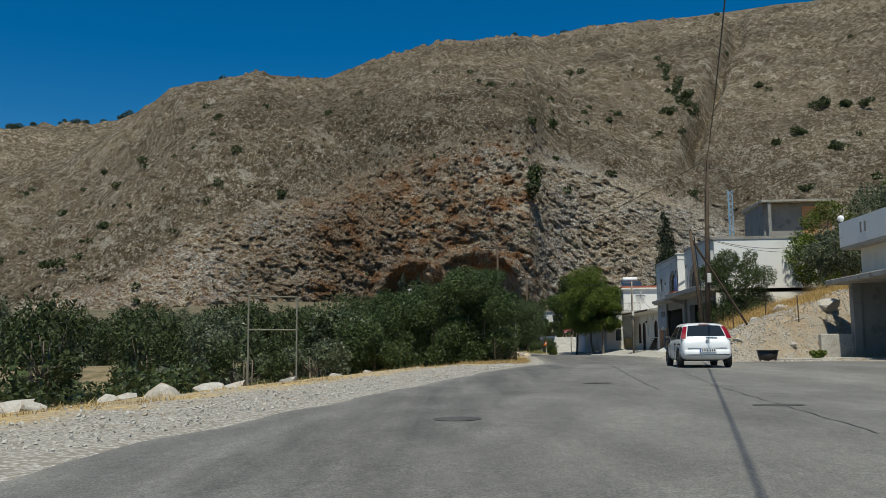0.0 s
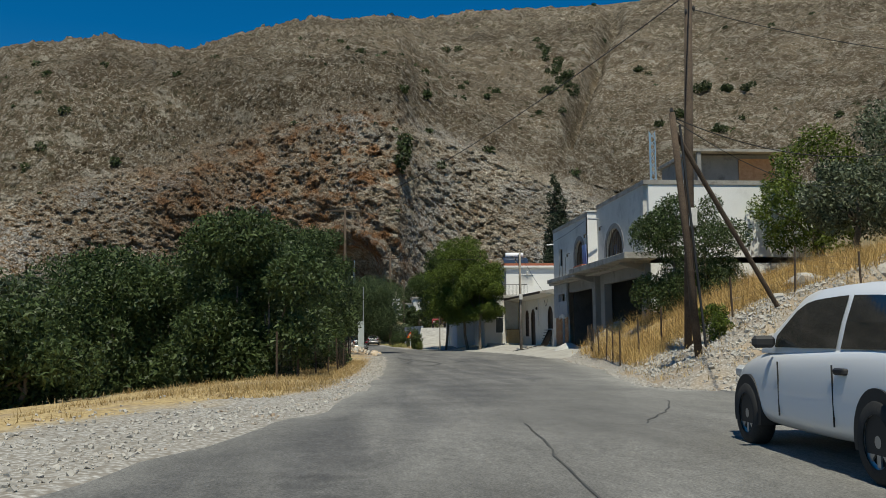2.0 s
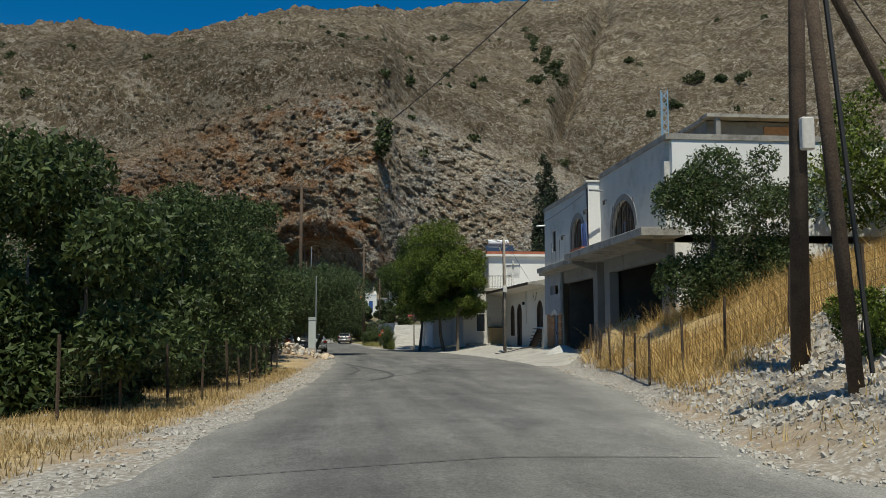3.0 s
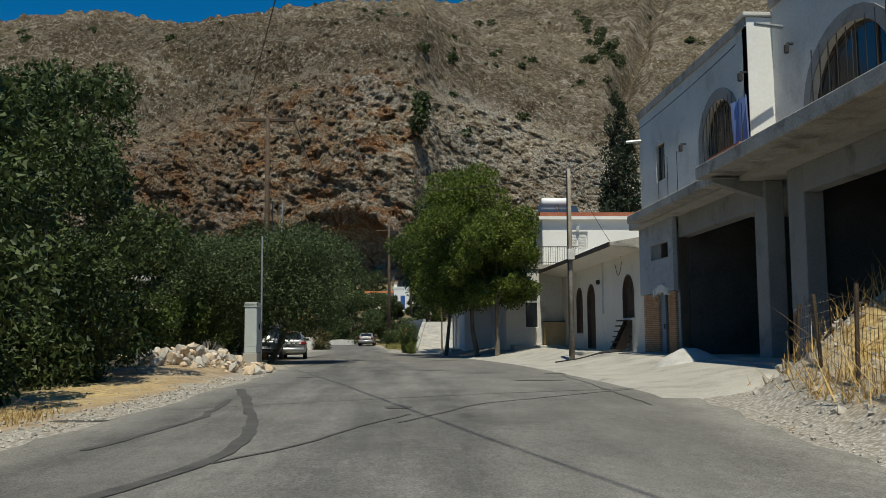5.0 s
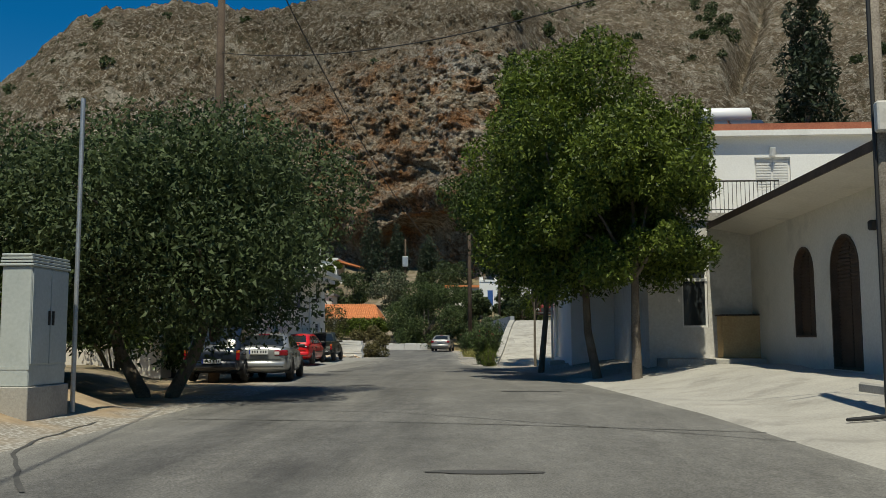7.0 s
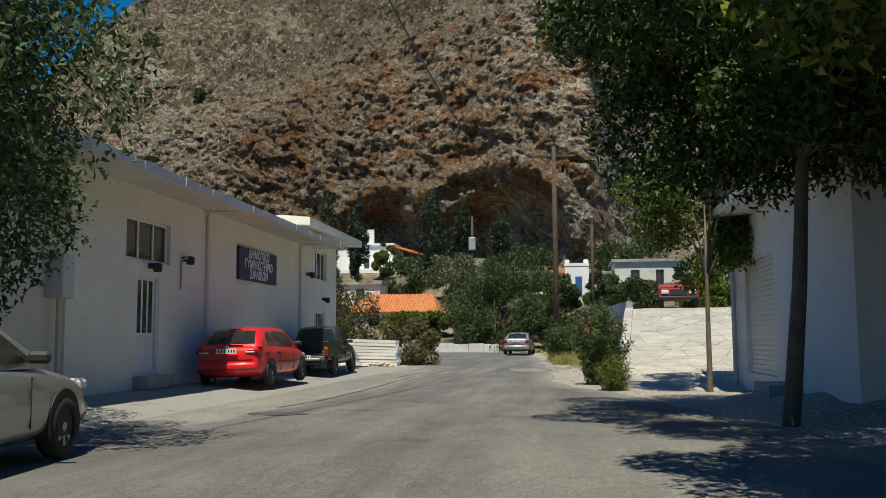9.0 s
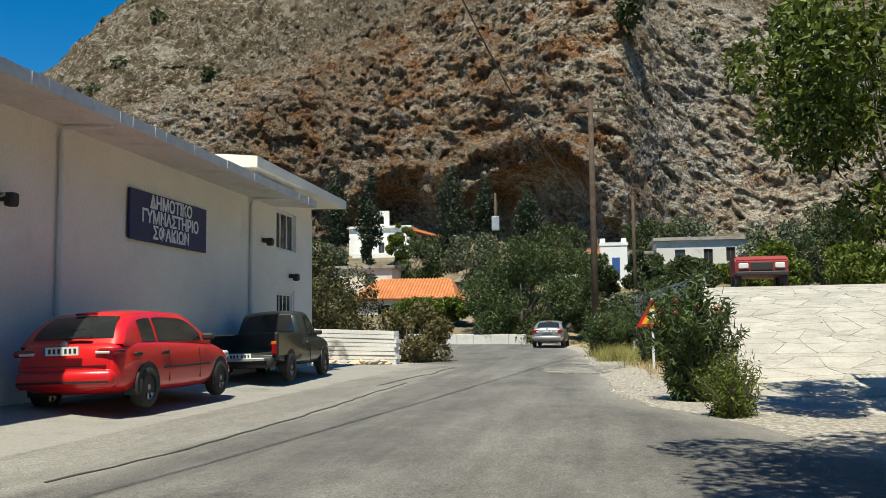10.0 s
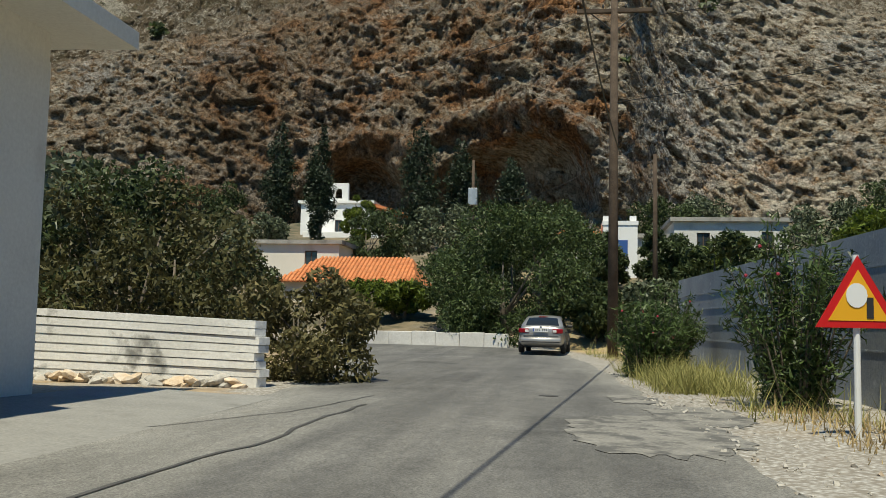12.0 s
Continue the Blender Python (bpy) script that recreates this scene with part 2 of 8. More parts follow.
def sm(a, b, v):
    t = np.clip((v - a) / (b - a), 0, 1)
    return t * t * (3 - 2 * t)


# ---------------------------------------------------------------- ground
ROAD_Y = [-40, -5, 2, 8, 13, 19, 25, 30, 40, 52, 62, 72, 93, 102, 110, 117, 135, 150, 160, 175]
ROAD_Z = [-0.75, -0.36, -0.23, -0.14, -0.07, 0.0, 0.09, 0.12, 0.06, -0.04, -0.04, 0.03, 0.0, -0.02, -0.07, -0.07, 0.0, 0.1, 0.3, 0.8]
LEFT_Y = [-40, 4, 9.3, 15, 22.8, 26, 30, 33, 38, 45, 51, 60, 65, 74, 85, 94, 98, 102, 106, 112, 118, 123, 130, 134, 140, 146, 151, 156, 160]
LEFT_X = [-4.6, -3.4, -2.4, -1.2, 0.5, 1.3, 2.3, 3.1, 3.8, 4.3, 4.6, 5.0, 5.2, 5.5, 5.3, 5.3, 4.6, 2.2, 1.2, 1.2, 1.5, 2.0, 2.8, 2.6, 1.6, 0.4, -1.2, -4.0, -8.0]
RIGHT_Y = [-40, 20, 30, 35, 36.5, 38, 48, 50, 58, 61, 68.6, 80, 87, 95, 100, 105, 110, 114, 118, 123, 130, 138, 147, 151, 156, 160]
RIGHT_X = [34, 26, 20, 16.5, 10.5, 9.7, 11.6, 12.2, 13.2, 13.6, 14.6, 14.6, 14.4, 13.7, 13.1, 12.3, 11.4, 10.3, 9.1, 8.75, 8.6, 8.2, 7.5, 7.2, 5.0, 2.0]


def road_z(y):
    return np.interp(y, ROAD_Y, ROAD_Z)


def road_l(y):
    return np.interp(y, LEFT_Y, LEFT_X)


def road_r(y):
    return np.interp(y, RIGHT_Y, RIGHT_X)


def G(x, y):
    """Height of the ground."""
    x, y = np.asarray(x, float), np.asarray(y, float)
    z = road_z(y)
    dl, dr = road_l(y) - x, x - road_r(y)
    # verge on the left falls into a gully, the yard further on lies a little higher
    z = z - 0.10 * np.clip(dl - 3.5, 0, 25) * (1 - sm(55, 75, y)) + 0.42 * sm(0.4 + 2.6 * sm(87, 91, y), 2.2 + 3.0 * sm(87, 91, y), dl) * sm(70, 80, y) * (1 - sm(124, 132, y))
    z = z - 0.08 * np.clip(dl - 8, 0, 30) * sm(70, 80, y) * (1 - sm(100, 125, y))
    # bank on the right with dry grass, cut off before the workshop
    hill = np.clip(dr - 0.5, 0, 30)
    hill = np.where(hill < 3, 0.58 * hill, np.where(hill < 9, 1.74 + 0.34 * (hill - 3), 3.78 + 0.22 * (hill - 9))) * sm(0, 3.6, y - 35 - 0.75 * np.clip(x - 10.5, 0, 12)) * (1 - sm(66.2, 67.0, y)) * (1 - sm(17.6, 17.9, x) * sm(62.9, 63.2, y))
    back = np.clip(x - 18.5, 0, 60) * 0.22 * sm(12, 39, y) * (1 - sm(35, 39.5, y))
    z = z + hill + back + 0.45 * sm(0.0, 3.0, dr) * sm(64, 66, y) * (1 - sm(107, 116, y))
    # ground behind the houses climbs
    z = z + np.clip(x - 32, 0, 80) * 0.30 * sm(60, 68, y)
    # the upper lane and the village slope
    z = z + 2.3 * sm(11.5, 13.2, x + (y - 136) * 0.02) * sm(131, 134, y) * (1 - sm(150, 175, y))
    z = z + np.clip(y - 156, 0, 70) * 0.19 * (1 - 0.0 * x)
    bumpy = (fbm(x * 0.9, y * 0.9, 0 * x, 3) - 0.5) * 0.16 * sm(0.3, 2.0, np.maximum(dl, dr))
    inside = sm(-0.05, 0.5, np.minimum(-dl, -dr))
    return z + bumpy - 0.06 * inside


def gz(x, y):
    return float(G(np.array([x]), np.array([y]))[0])


def grid_object(name, xs, ys, zf, materials, attribute=None):
    """A sheet over the rows ys and columns xs."""
    X, Y = np.meshgrid(xs, ys)
    Z = zf(X, Y)
    co = np.stack([X, Y, Z], -1).reshape(-1, 3)
    return sheet(name, co, len(xs), len(ys), materials, attribute)


def sheet(name, co, nx, ny, materials, attributes=None, smooth=True):
    idx = np.arange(nx * ny).reshape(ny, nx)
    quads = np.stack([idx[:-1, :-1], idx[:-1, 1:], idx[1:, 1:], idx[1:, :-1]], -1).reshape(-1, 4)
    me = bpy.data.meshes.new(name)
    me.vertices.add(len(co))
    me.vertices.foreach_set("co", co.astype(np.float32).ravel())
    me.loops.add(quads.size)
    me.loops.foreach_set("vertex_index", quads.astype(np.int32).ravel())
    me.polygons.add(len(quads))
    me.polygons.foreach_set("loop_start", np.arange(0, quads.size, 4, dtype=np.int32))
    me.update(calc_edges=True)
    for key, values in (attributes or {}).items():
        at = me.attributes.new(key, "FLOAT", "POINT")
        at.data.foreach_set("value", np.asarray(values, np.float32).ravel())
    me.materials.append(materials)
    if smooth:
        me.shade_smooth()
    return new(name, me)


def ground_material():
    """Pale gravel, tan earth and dry grass, mixed by the sheet's own masks."""
    m = bpy.data.materials.new("ground")
    m.use_nodes = True
    nt = m.node_tree
    bsdf = nt.nodes["Principled BSDF"]
    geo = nt.nodes.new("ShaderNodeNewGeometry")

    def nz(s, d=4.0):
        n = nt.nodes.new("ShaderNodeTexNoise")
        n.inputs["Scale"].default_value, n.inputs["Detail"].default_value = s, d
        nt.links.new(geo.outputs["Position"], n.inputs["Vector"])
        return n.outputs[0]

    def blend(f, a, b):
        x = nt.nodes.new("ShaderNodeMix")
        x.data_type = "RGBA"
        for slot, v in ((6, a), (7, b)):
            if isinstance(v, tuple):
                x.inputs[slot].default_value = (*v, 1)
            else:
                nt.links.new(v, x.inputs[slot])
        nt.links.new(f, x.inputs[0])
        return x.outputs[2]

    def rng(v, a, b):
        r = nt.nodes.new("ShaderNodeMapRange")
        r.inputs[1].default_value, r.inputs[2].default_value = a, b
        nt.links.new(v, r.inputs[0])
        return r.outputs[0]

    vor = nt.nodes.new("ShaderNodeTexVoronoi")
    vor.inputs["Scale"].default_value = 14
    nt.links.new(geo.outputs["Position"], vor.inputs["Vector"])
    stones = blend(rng(nz(30, 2), 0.35, 0.65), (0.28, 0.265, 0.235), (0.56, 0.54, 0.50))
    gravel = blend(rng(vor.outputs["Distance"], 0.15, 0.7), stones, (0.22, 0.195, 0.16))
    earth = blend(rng(nz(2.5), 0.35, 0.65), (0.23, 0.165, 0.10), (0.38, 0.29, 0.19))
    straw = blend(rng(nz(9), 0.35, 0.65), (0.26, 0.18, 0.075), (0.52, 0.39, 0.19))
    a1 = nt.nodes.new("ShaderNodeAttribute")
    a1.attribute_name = "gravel"
    a2 = nt.nodes.new("ShaderNodeAttribute")
    a2.attribute_name = "straw"
    col = blend(a2.outputs["Fac"], earth, straw)
    a3 = nt.nodes.new("ShaderNodeAttribute")
    a3.attribute_name = "wild"
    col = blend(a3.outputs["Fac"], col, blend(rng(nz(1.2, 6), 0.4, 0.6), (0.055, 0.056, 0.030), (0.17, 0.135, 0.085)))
    col = blend(a1.outputs["Fac"], col, gravel)
    nt.links.new(col, bsdf.inputs["Base Color"])
    bsdf.inputs["Roughness"].default_value = 0.95
    b = nt.nodes.new("ShaderNodeBump")
    b.inputs["Strength"].default_value, b.inputs["Distance"].default_value = 0.6, 0.03
    nt.links.new(nz(16, 5), b.inputs["Height"])
    nt.links.new(b.outputs[0], bsdf.inputs["Normal"])
    return m


def build_ground():
    xs = np.concatenate([np.linspace(-900, -70, 30), np.arange(-68, -12, 1.5), np.arange(-12, 26, 0.35), np.arange(26, 70, 1.5), np.linspace(72, 900, 30)])
    ys = np.concatenate([np.linspace(-1500, -45, 20), np.arange(-42, -8, 1.5), np.arange(-8, 160, 0.4), np.arange(160, 226, 1.2)])
    X, Y = np.meshgrid(xs, ys)
    dl, dr = road_l(Y) - X, X - road_r(Y)
    n = fbm(X * 0.35, Y * 0.35, 0 * X, 4)
    n2 = fbm(X * 1.4, Y * 1.4, 3 + 0 * X, 3)
    edge = np.maximum(dl, dr)
    gravel = 1 - sm(2.3 * (1 - 0.7 * sm(33, 40, Y)), 3.4 * (1 - 0.7 * sm(33, 40, Y)), dl + (n2 - 0.5) * 1.6)
    gravel = np.where(dr > dl, np.maximum(1 - sm(0.8, 2.0, dr + (n2 - 0.5) * 1.5), sm(0.42, 0.55, n) * (1 - sm(46, 50, Y)) * sm(14, 20, Y)), gravel)
    gravel = np.where((Y > 66) & (X > 10), 1 - sm(3, 8, dr), gravel)
    gravel = np.maximum(gravel, sm(0.60, 0.72, n) * 0.6)
    bank = (dr > 0.2) & (Y > 35) & (Y < 47.5 + 0.2 * (X - 12))
    gravel = np.where(bank, 0.75 * sm(0.36, 0.62, n2), gravel)
    straw = np.clip(sm(0.35, 0.6, n2 + 0.2), 0, 1) * sm(0.8, 1.8, edge)
    straw = np.where((dr > 0) & (Y < 47), 0.12 * straw, straw)
    gravel = np.where((dr > 0) & (Y > 12) & (Y < 47), np.maximum(gravel * 0.8, 0.25 + 0.55 * sm(0.42, 0.58, n2)), gravel)
    wild = sm(7, 15, dl + (n - 0.5) * 8) + sm(8, 16, dr) * (Y > 100) + sm(154, 160, Y)
    # the dark wild colour also runs under the row of olives
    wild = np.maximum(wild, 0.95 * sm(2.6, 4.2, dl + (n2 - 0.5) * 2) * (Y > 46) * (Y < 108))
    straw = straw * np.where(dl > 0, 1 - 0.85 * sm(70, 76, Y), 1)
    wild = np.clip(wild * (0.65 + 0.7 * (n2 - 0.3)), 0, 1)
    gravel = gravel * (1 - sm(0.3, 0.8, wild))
    co = np.stack([X, Y, G(X, Y)], -1).reshape(-1, 3)
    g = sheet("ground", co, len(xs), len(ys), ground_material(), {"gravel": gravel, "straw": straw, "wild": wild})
    tagged(g, "pale gravel and dry earth ground with straw-coloured grass", "ground", kind="structure")


# the newer, darker strip of asphalt ends on its right along this line
WORN_Y = [1.4, 3.9, 9.4, 17.5, 27.8, 45, 57, 64, 70, 100, 107]
WORN_X = [-0.4, -0.0, 0.9, 2.2, 3.9, 9.0, 9.75, 10.3, 10.45, 8.5, 8.2]


def build_road():
    ys = np.arange(-40, 160.2, 0.5)
    nx = 61
    co, dust = [], []
    for y in ys:
        wob = (fbm(np.array([y * 0.8]), np.array([3.3]), np.array([0.0]), 3)[0] - 0.5) * 0.5
        wob2 = (fbm(np.array([y * 0.8]), np.array([13.3]), np.array([5.0]), 3)[0] - 0.5) * 0.5
        l, r = road_l(y) + wob - 0.15, road_r(y) + wob2 + 0.15
        for k in range(nx):
            u = k / (nx - 1)
            x = l + (r - l) * u
            crown = 0.025 * (1 - (2 * u - 1) ** 2)
            lip = -0.09 if k in (0, nx - 1) else 0
            co.append((x, y, road_z(y) + crown + lip))
            d = min(x - l, r - x)
            old = 0.42 * float(sm(-0.25, 0.35, x - np.interp(y, WORN_Y, WORN_X) + 1.2 * wob)) * (1 - float(sm(100, 110, y)))
            shoulder = 0.75 * (1 - float(sm(-0.1, 0.25, x - np.interp(y, [104, 109, 114, 128, 133], [4.0, 4.35, 4.6, 4.6, 4.2]) + wob))) * float(sm(102, 106, y)) * (1 - float(sm(130, 134, y)))
            dust.append(max(0.0, 1 - d / 1.1) * 0.95 + max(old, shoulder) + (0.4 * max(0, 1 - abs(x - 9.3) / 2.2) if 12 < y < 37 else 0.0))
    r = sheet("road", np.array(co), nx, len(ys), M_ASPHALT, {"dust": np.clip(dust, 0, 1)})
    tagged(r, "worn grey patched asphalt village road with frayed edges", "road", kind="structure")


# ---------------------------------------------------------------- mountain
HUB = (5.0, 40.0)


def mountain_material():
    m = bpy.data.materials.new("mountain_rock")
    m.use_nodes = True
    nt = m.node_tree
    bsdf = nt.nodes["Principled BSDF"]
    geo = nt.nodes.new("ShaderNodeNewGeometry")

    def nz(s, d=6.0, r=0.6, stretch=None):
        n = nt.nodes.new("ShaderNodeTexNoise")
        n.inputs["Scale"].default_value, n.inputs["Detail"].default_value, n.inputs["Roughness"].default_value = s, d, r
        if stretch:
            mp = nt.nodes.new("ShaderNodeMapping")
            mp.inputs["Rotation"].default_value = stretch[0]
            mp.inputs["Scale"].default_value = stretch[1]
            nt.links.new(geo.outputs["Position"], mp.inputs["Vector"])
            nt.links.new(mp.outputs[0], n.inputs["Vector"])
        else:
            nt.links.new(geo.outputs["Position"], n.inputs["Vector"])
        return n.outputs[0]

    def blend(f, a, b):
        x = nt.nodes.new("ShaderNodeMix")
        x.data_type = "RGBA"
        for slot, v in ((6, a), (7, b)):
            if isinstance(v, tuple):
                x.inputs[slot].default_value = (*v, 1)
            else:
                nt.links.new(v, x.inputs[slot])
        nt.links.new(f, x.inputs[0])
        return x.outputs[2]

    def rng(v, a, b):
        r = nt.nodes.new("ShaderNodeMapRange")
        r.inputs[1].default_value, r.inputs[2].default_value = a, b
        nt.links.new(v, r.inputs[0])
        return r.outputs[0]

    def mul(a, b):
        x = nt.nodes.new("ShaderNodeMath")
        x.operation = "MULTIPLY"
        nt.links.new(a, x.inputs[0])
        nt.links.new(b, x.inputs[1])
        return x.outputs[0]

    def attr(key):
        a = nt.nodes.new("ShaderNodeAttribute")
        a.attribute_name = key
        return a.outputs["Fac"]

    def cells(s, f):
        """Broken rocks: cell colour and the distance to the cracks between them, in warped, tilted space."""
        mp = nt.nodes.new("ShaderNodeMapping")
        mp.inputs["Rotation"].default_value = (0.0, 0.5, 0.0)
        mp.inputs["Scale"].default_value = (0.75, 0.9, 1.35)
        wn = nt.nodes.new("ShaderNodeTexNoise")
        wn.inputs["Scale"].default_value, wn.inputs["Detail"].default_value = s * 0.8, 4
        nt.links.new(geo.outputs["Position"], wn.inputs["Vector"])
        ad = nt.nodes.new("ShaderNodeVectorMath")
        ad.operation = "MULTIPLY_ADD"
        ad.inputs[1].default_value = (f, f, f)
        nt.links.new(wn.outputs["Color"], ad.inputs[0])
        nt.links.new(geo.outputs["Position"], ad.inputs[2])
        nt.links.new(ad.outputs[0], mp.inputs["Vector"])
        vc = nt.nodes.new("ShaderNodeTexVoronoi")
        vc.inputs["Scale"].default_value = s
        vd = nt.nodes.new("ShaderNodeTexVoronoi")
        vd.feature = "DISTANCE_TO_EDGE"
        vd.inputs["Scale"].default_value = s
        nt.links.new(mp.outputs[0], vc.inputs["Vector"])
        nt.links.new(mp.outputs[0], vd.inputs["Vector"])
        sep = nt.nodes.new("ShaderNodeSeparateColor")
        nt.links.new(vc.outputs["Color"], sep.inputs[0])
        return sep.outputs[0], vd.outputs["Distance"]

    def pick(f, a, b):
        x = nt.nodes.new("ShaderNodeMix")
        nt.links.new(f, x.inputs[0])
        nt.links.new(a, x.inputs[2])
        nt.links.new(b, x.inputs[3])
        return x.outputs[0]

    away = attr("away")
    st = nt.nodes.new("ShaderNodeAttribute")
    st.attribute_name = "strata"

    def strata(s, scale, d=6.0, r=0.65):
        """Noise drawn out along the beds of the rock."""
        mp = nt.nodes.new("ShaderNodeMapping")
        mp.inputs["Scale"].default_value = scale
        nt.links.new(st.outputs["Vector"], mp.inputs["Vector"])
        n = nt.nodes.new("ShaderNodeTexNoise")
        n.inputs["Scale"].default_value, n.inputs["Detail"].default_value, n.inputs["Roughness"].default_value = s, d, r
        nt.links.new(mp.outputs[0], n.inputs["Vector"])
        return n.outputs[0]

    def scaled(colour, v, lo, hi, a, b):
        r_ = nt.nodes.new("ShaderNodeMapRange")
        r_.inputs[1].default_value, r_.inputs[2].default_value, r_.inputs[3].default_value, r_.inputs[4].default_value = lo, hi, a, b
        nt.links.new(v, r_.inputs[0])
        vm = nt.nodes.new("ShaderNodeVectorMath")
        vm.operation = "SCALE"
        nt.links.new(colour, vm.inputs[0])
        nt.links.new(r_.outputs[0], vm.inputs["Scale"])
        return vm.outputs[0]

    c_near, d_near = cells(0.85, 1.6)
    beds = strata(1.15, (0.5, 0.6, 1.0), 9, 0.80)
    fine = nz(2.2, 6, 0.75)
    # the cliff and the crags: pale weathered beds, tan breaks, brown hollows, ochre and red stains
    rock = blend(rng(c_near, 0.1, 0.95), (0.370, 0.312, 0.235), (0.600, 0.535, 0.435))
    rock = blend(rng(nz(0.07, 4), 0.45, 0.62), rock, blend(rng(fine, 0.4, 0.6), (0.32, 0.305, 0.275), (0.58, 0.555, 0.51)))
    soil = blend(rng(fine, 0.38, 0.62), (0.120, 0.080, 0.048), (0.330, 0.225, 0.132))
    bare = nt.nodes.new("ShaderNodeMath")
    bare.operation = "MULTIPLY_ADD"
    bare.inputs[1].default_value = 0.07
    nt.links.new(attr("pale"), bare.inputs[0])
    nt.links.new(beds, bare.inputs[2])
    cliff = blend(rng(bare.outputs[0], 0.46, 0.53), soil, rock)
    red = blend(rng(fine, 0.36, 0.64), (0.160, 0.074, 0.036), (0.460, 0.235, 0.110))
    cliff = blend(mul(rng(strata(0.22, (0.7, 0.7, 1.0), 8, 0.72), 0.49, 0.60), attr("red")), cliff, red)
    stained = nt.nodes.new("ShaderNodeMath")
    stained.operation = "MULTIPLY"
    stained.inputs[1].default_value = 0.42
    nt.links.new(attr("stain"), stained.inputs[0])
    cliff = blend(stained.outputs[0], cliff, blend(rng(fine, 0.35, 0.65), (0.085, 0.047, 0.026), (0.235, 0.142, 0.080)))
    cliff = blend(mul(rng(d_near, 0.05, 0.0), attr("crag")), cliff, (0.055, 0.044, 0.033))
    # the slopes above: tan earth with pale stones and low scrub
    specks = pick(away, nz(0.8, 7, 0.8), nz(0.30, 8, 0.82))
    slope = blend(rng(nz(0.035, 6, 0.65), 0.38, 0.62), (0.110, 0.080, 0.050), (0.200, 0.156, 0.106))
    slope = blend(rng(specks, 0.505, 0.55), slope, blend(rng(fine, 0.4, 0.6), (0.260, 0.226, 0.180), (0.460, 0.415, 0.345)))
    slope = blend(rng(strata(0.20, (0.25, 0.5, 1.0), 8, 0.75), 0.54, 0.62), slope, (0.37, 0.335, 0.275))
    scrub = blend(rng(nz(1.7, 2), 0.35, 0.6), (0.040, 0.040, 0.024), (0.115, 0.098, 0.058))
    slope = blend(mul(rng(pick(away, nz(0.45, 7, 0.74), nz(0.19, 8, 0.76)), 0.525, 0.565), attr("scrub")), slope, scrub)
    base = blend(attr("slope"), cliff, slope)
    base = blend(mul(away, rng(nz(0.012, 5), 0.30, 0.75)), base, blend(rng(specks, 0.43, 0.56), (0.060, 0.047, 0.032), (0.215, 0.180, 0.132)))
    base = scaled(base, fine, 0.36, 0.64, 0.55, 1.42)
    base = scaled(base, nz(0.011, 6, 0.62), 0.35, 0.62, 0.80, 1.16)
    base = scaled(base, nz(0.05, 6, 0.62), 0.35, 0.65, 0.80, 1.16)
    nt.links.new(base, bsdf.inputs["Base Color"])
    bsdf.inputs["Roughness"].default_value = 0.97
    bsdf.inputs["Specular IOR Level"].default_value = 0.1
    b = nt.nodes.new("ShaderNodeBump")
    b.inputs["Strength"].default_value, b.inputs["Distance"].default_value = 1.0, 2.0
    nt.links.new(pick(attr("slope"), beds, specks), b.inputs["Height"])
    b2 = nt.nodes.new("ShaderNodeBump")
    b2.inputs["Strength"].default_value, b2.inputs["Distance"].default_value = 0.9, 0.5
    nt.links.new(fine, b2.inputs["Height"])
    nt.links.new(b.outputs[0], b2.inputs["Normal"])
    nt.links.new(b2.outputs[0], bsdf.inputs["Normal"])
    return m


M_MOUNTAIN = mountain_material()
AZ = [-70, -45, -34, -28, -22, -16, -11, -7, -3, 0, 2.6, 4.2, 8, 11, 18, 26, 32, 45, 70]
BASE_R = [190, 185, 182, 180, 182, 184, 182, 176, 170, 162, 160, 172, 180, 178, 168, 150, 135, 110, 100]
RIDGE_R = [560, 520, 480, 430, 400, 520, 680, 780, 880, 960, 980, 1000, 1000, 1000, 960, 900, 860, 800, 800]
RIDGE_Z = [70, 77, 84, 94, 120, 172, 218, 268, 318, 346, 356, 362, 372, 374, 362, 338, 310, 270, 230]
CLIFF = [4, 6, 10, 18, 30, 38, 42, 44, 44, 42, 40, 40, 38, 32, 20, 12, 8, 4, 2]
FOOT_AZ = [-1.0, 0.0, 0.5, 1.0, 2.0, 3.0, 4.0, 5.0, 7.0, 8.0, 8.5, 9.0, 9.5, 9.5, 9.5, 9.5, 10, 10, 10]


def mountain_profile(az, s):
    """Distance from the hub and height at azimuth az (degrees) for s from 0 (foot) to 1 (ridge)."""
    rb, rr = np.interp(az, AZ, BASE_R), np.interp(az, AZ, RIDGE_R)
    zr_, cl = np.interp(az, AZ, RIDGE_Z), np.interp(az, AZ, CLIFF)
    foot = np.interp(az, AZ, FOOT_AZ)
    q = 0.2
    u = np.clip(s / q, 0, 1)
    d1 = 24.0 * u ** np.interp(az, [-20, -14, 3, 5.5], [1.2, 1.9, 1.9, 1.05])
    z1 = foot + cl * u
    t = np.clip((s - q) / (1 - q), 0, 1)
    tt = 0.25 * t + 0.75 * t ** 2.2
    r = rb + d1 + (rr - rb - 24.0) * tt
    z = z1 + (zr_ - foot - cl) * (tt * 1.14 - 0.14 * tt ** 2)
    z = z + np.interp(az, [-30, -25, -20, -9, -3, 3, 6], [0, 6, 15, 14, 12, 9, 0]) * sm(0, 45, r - rb - 20) * (1 - sm(80, 330, r - rb))
    return r, z


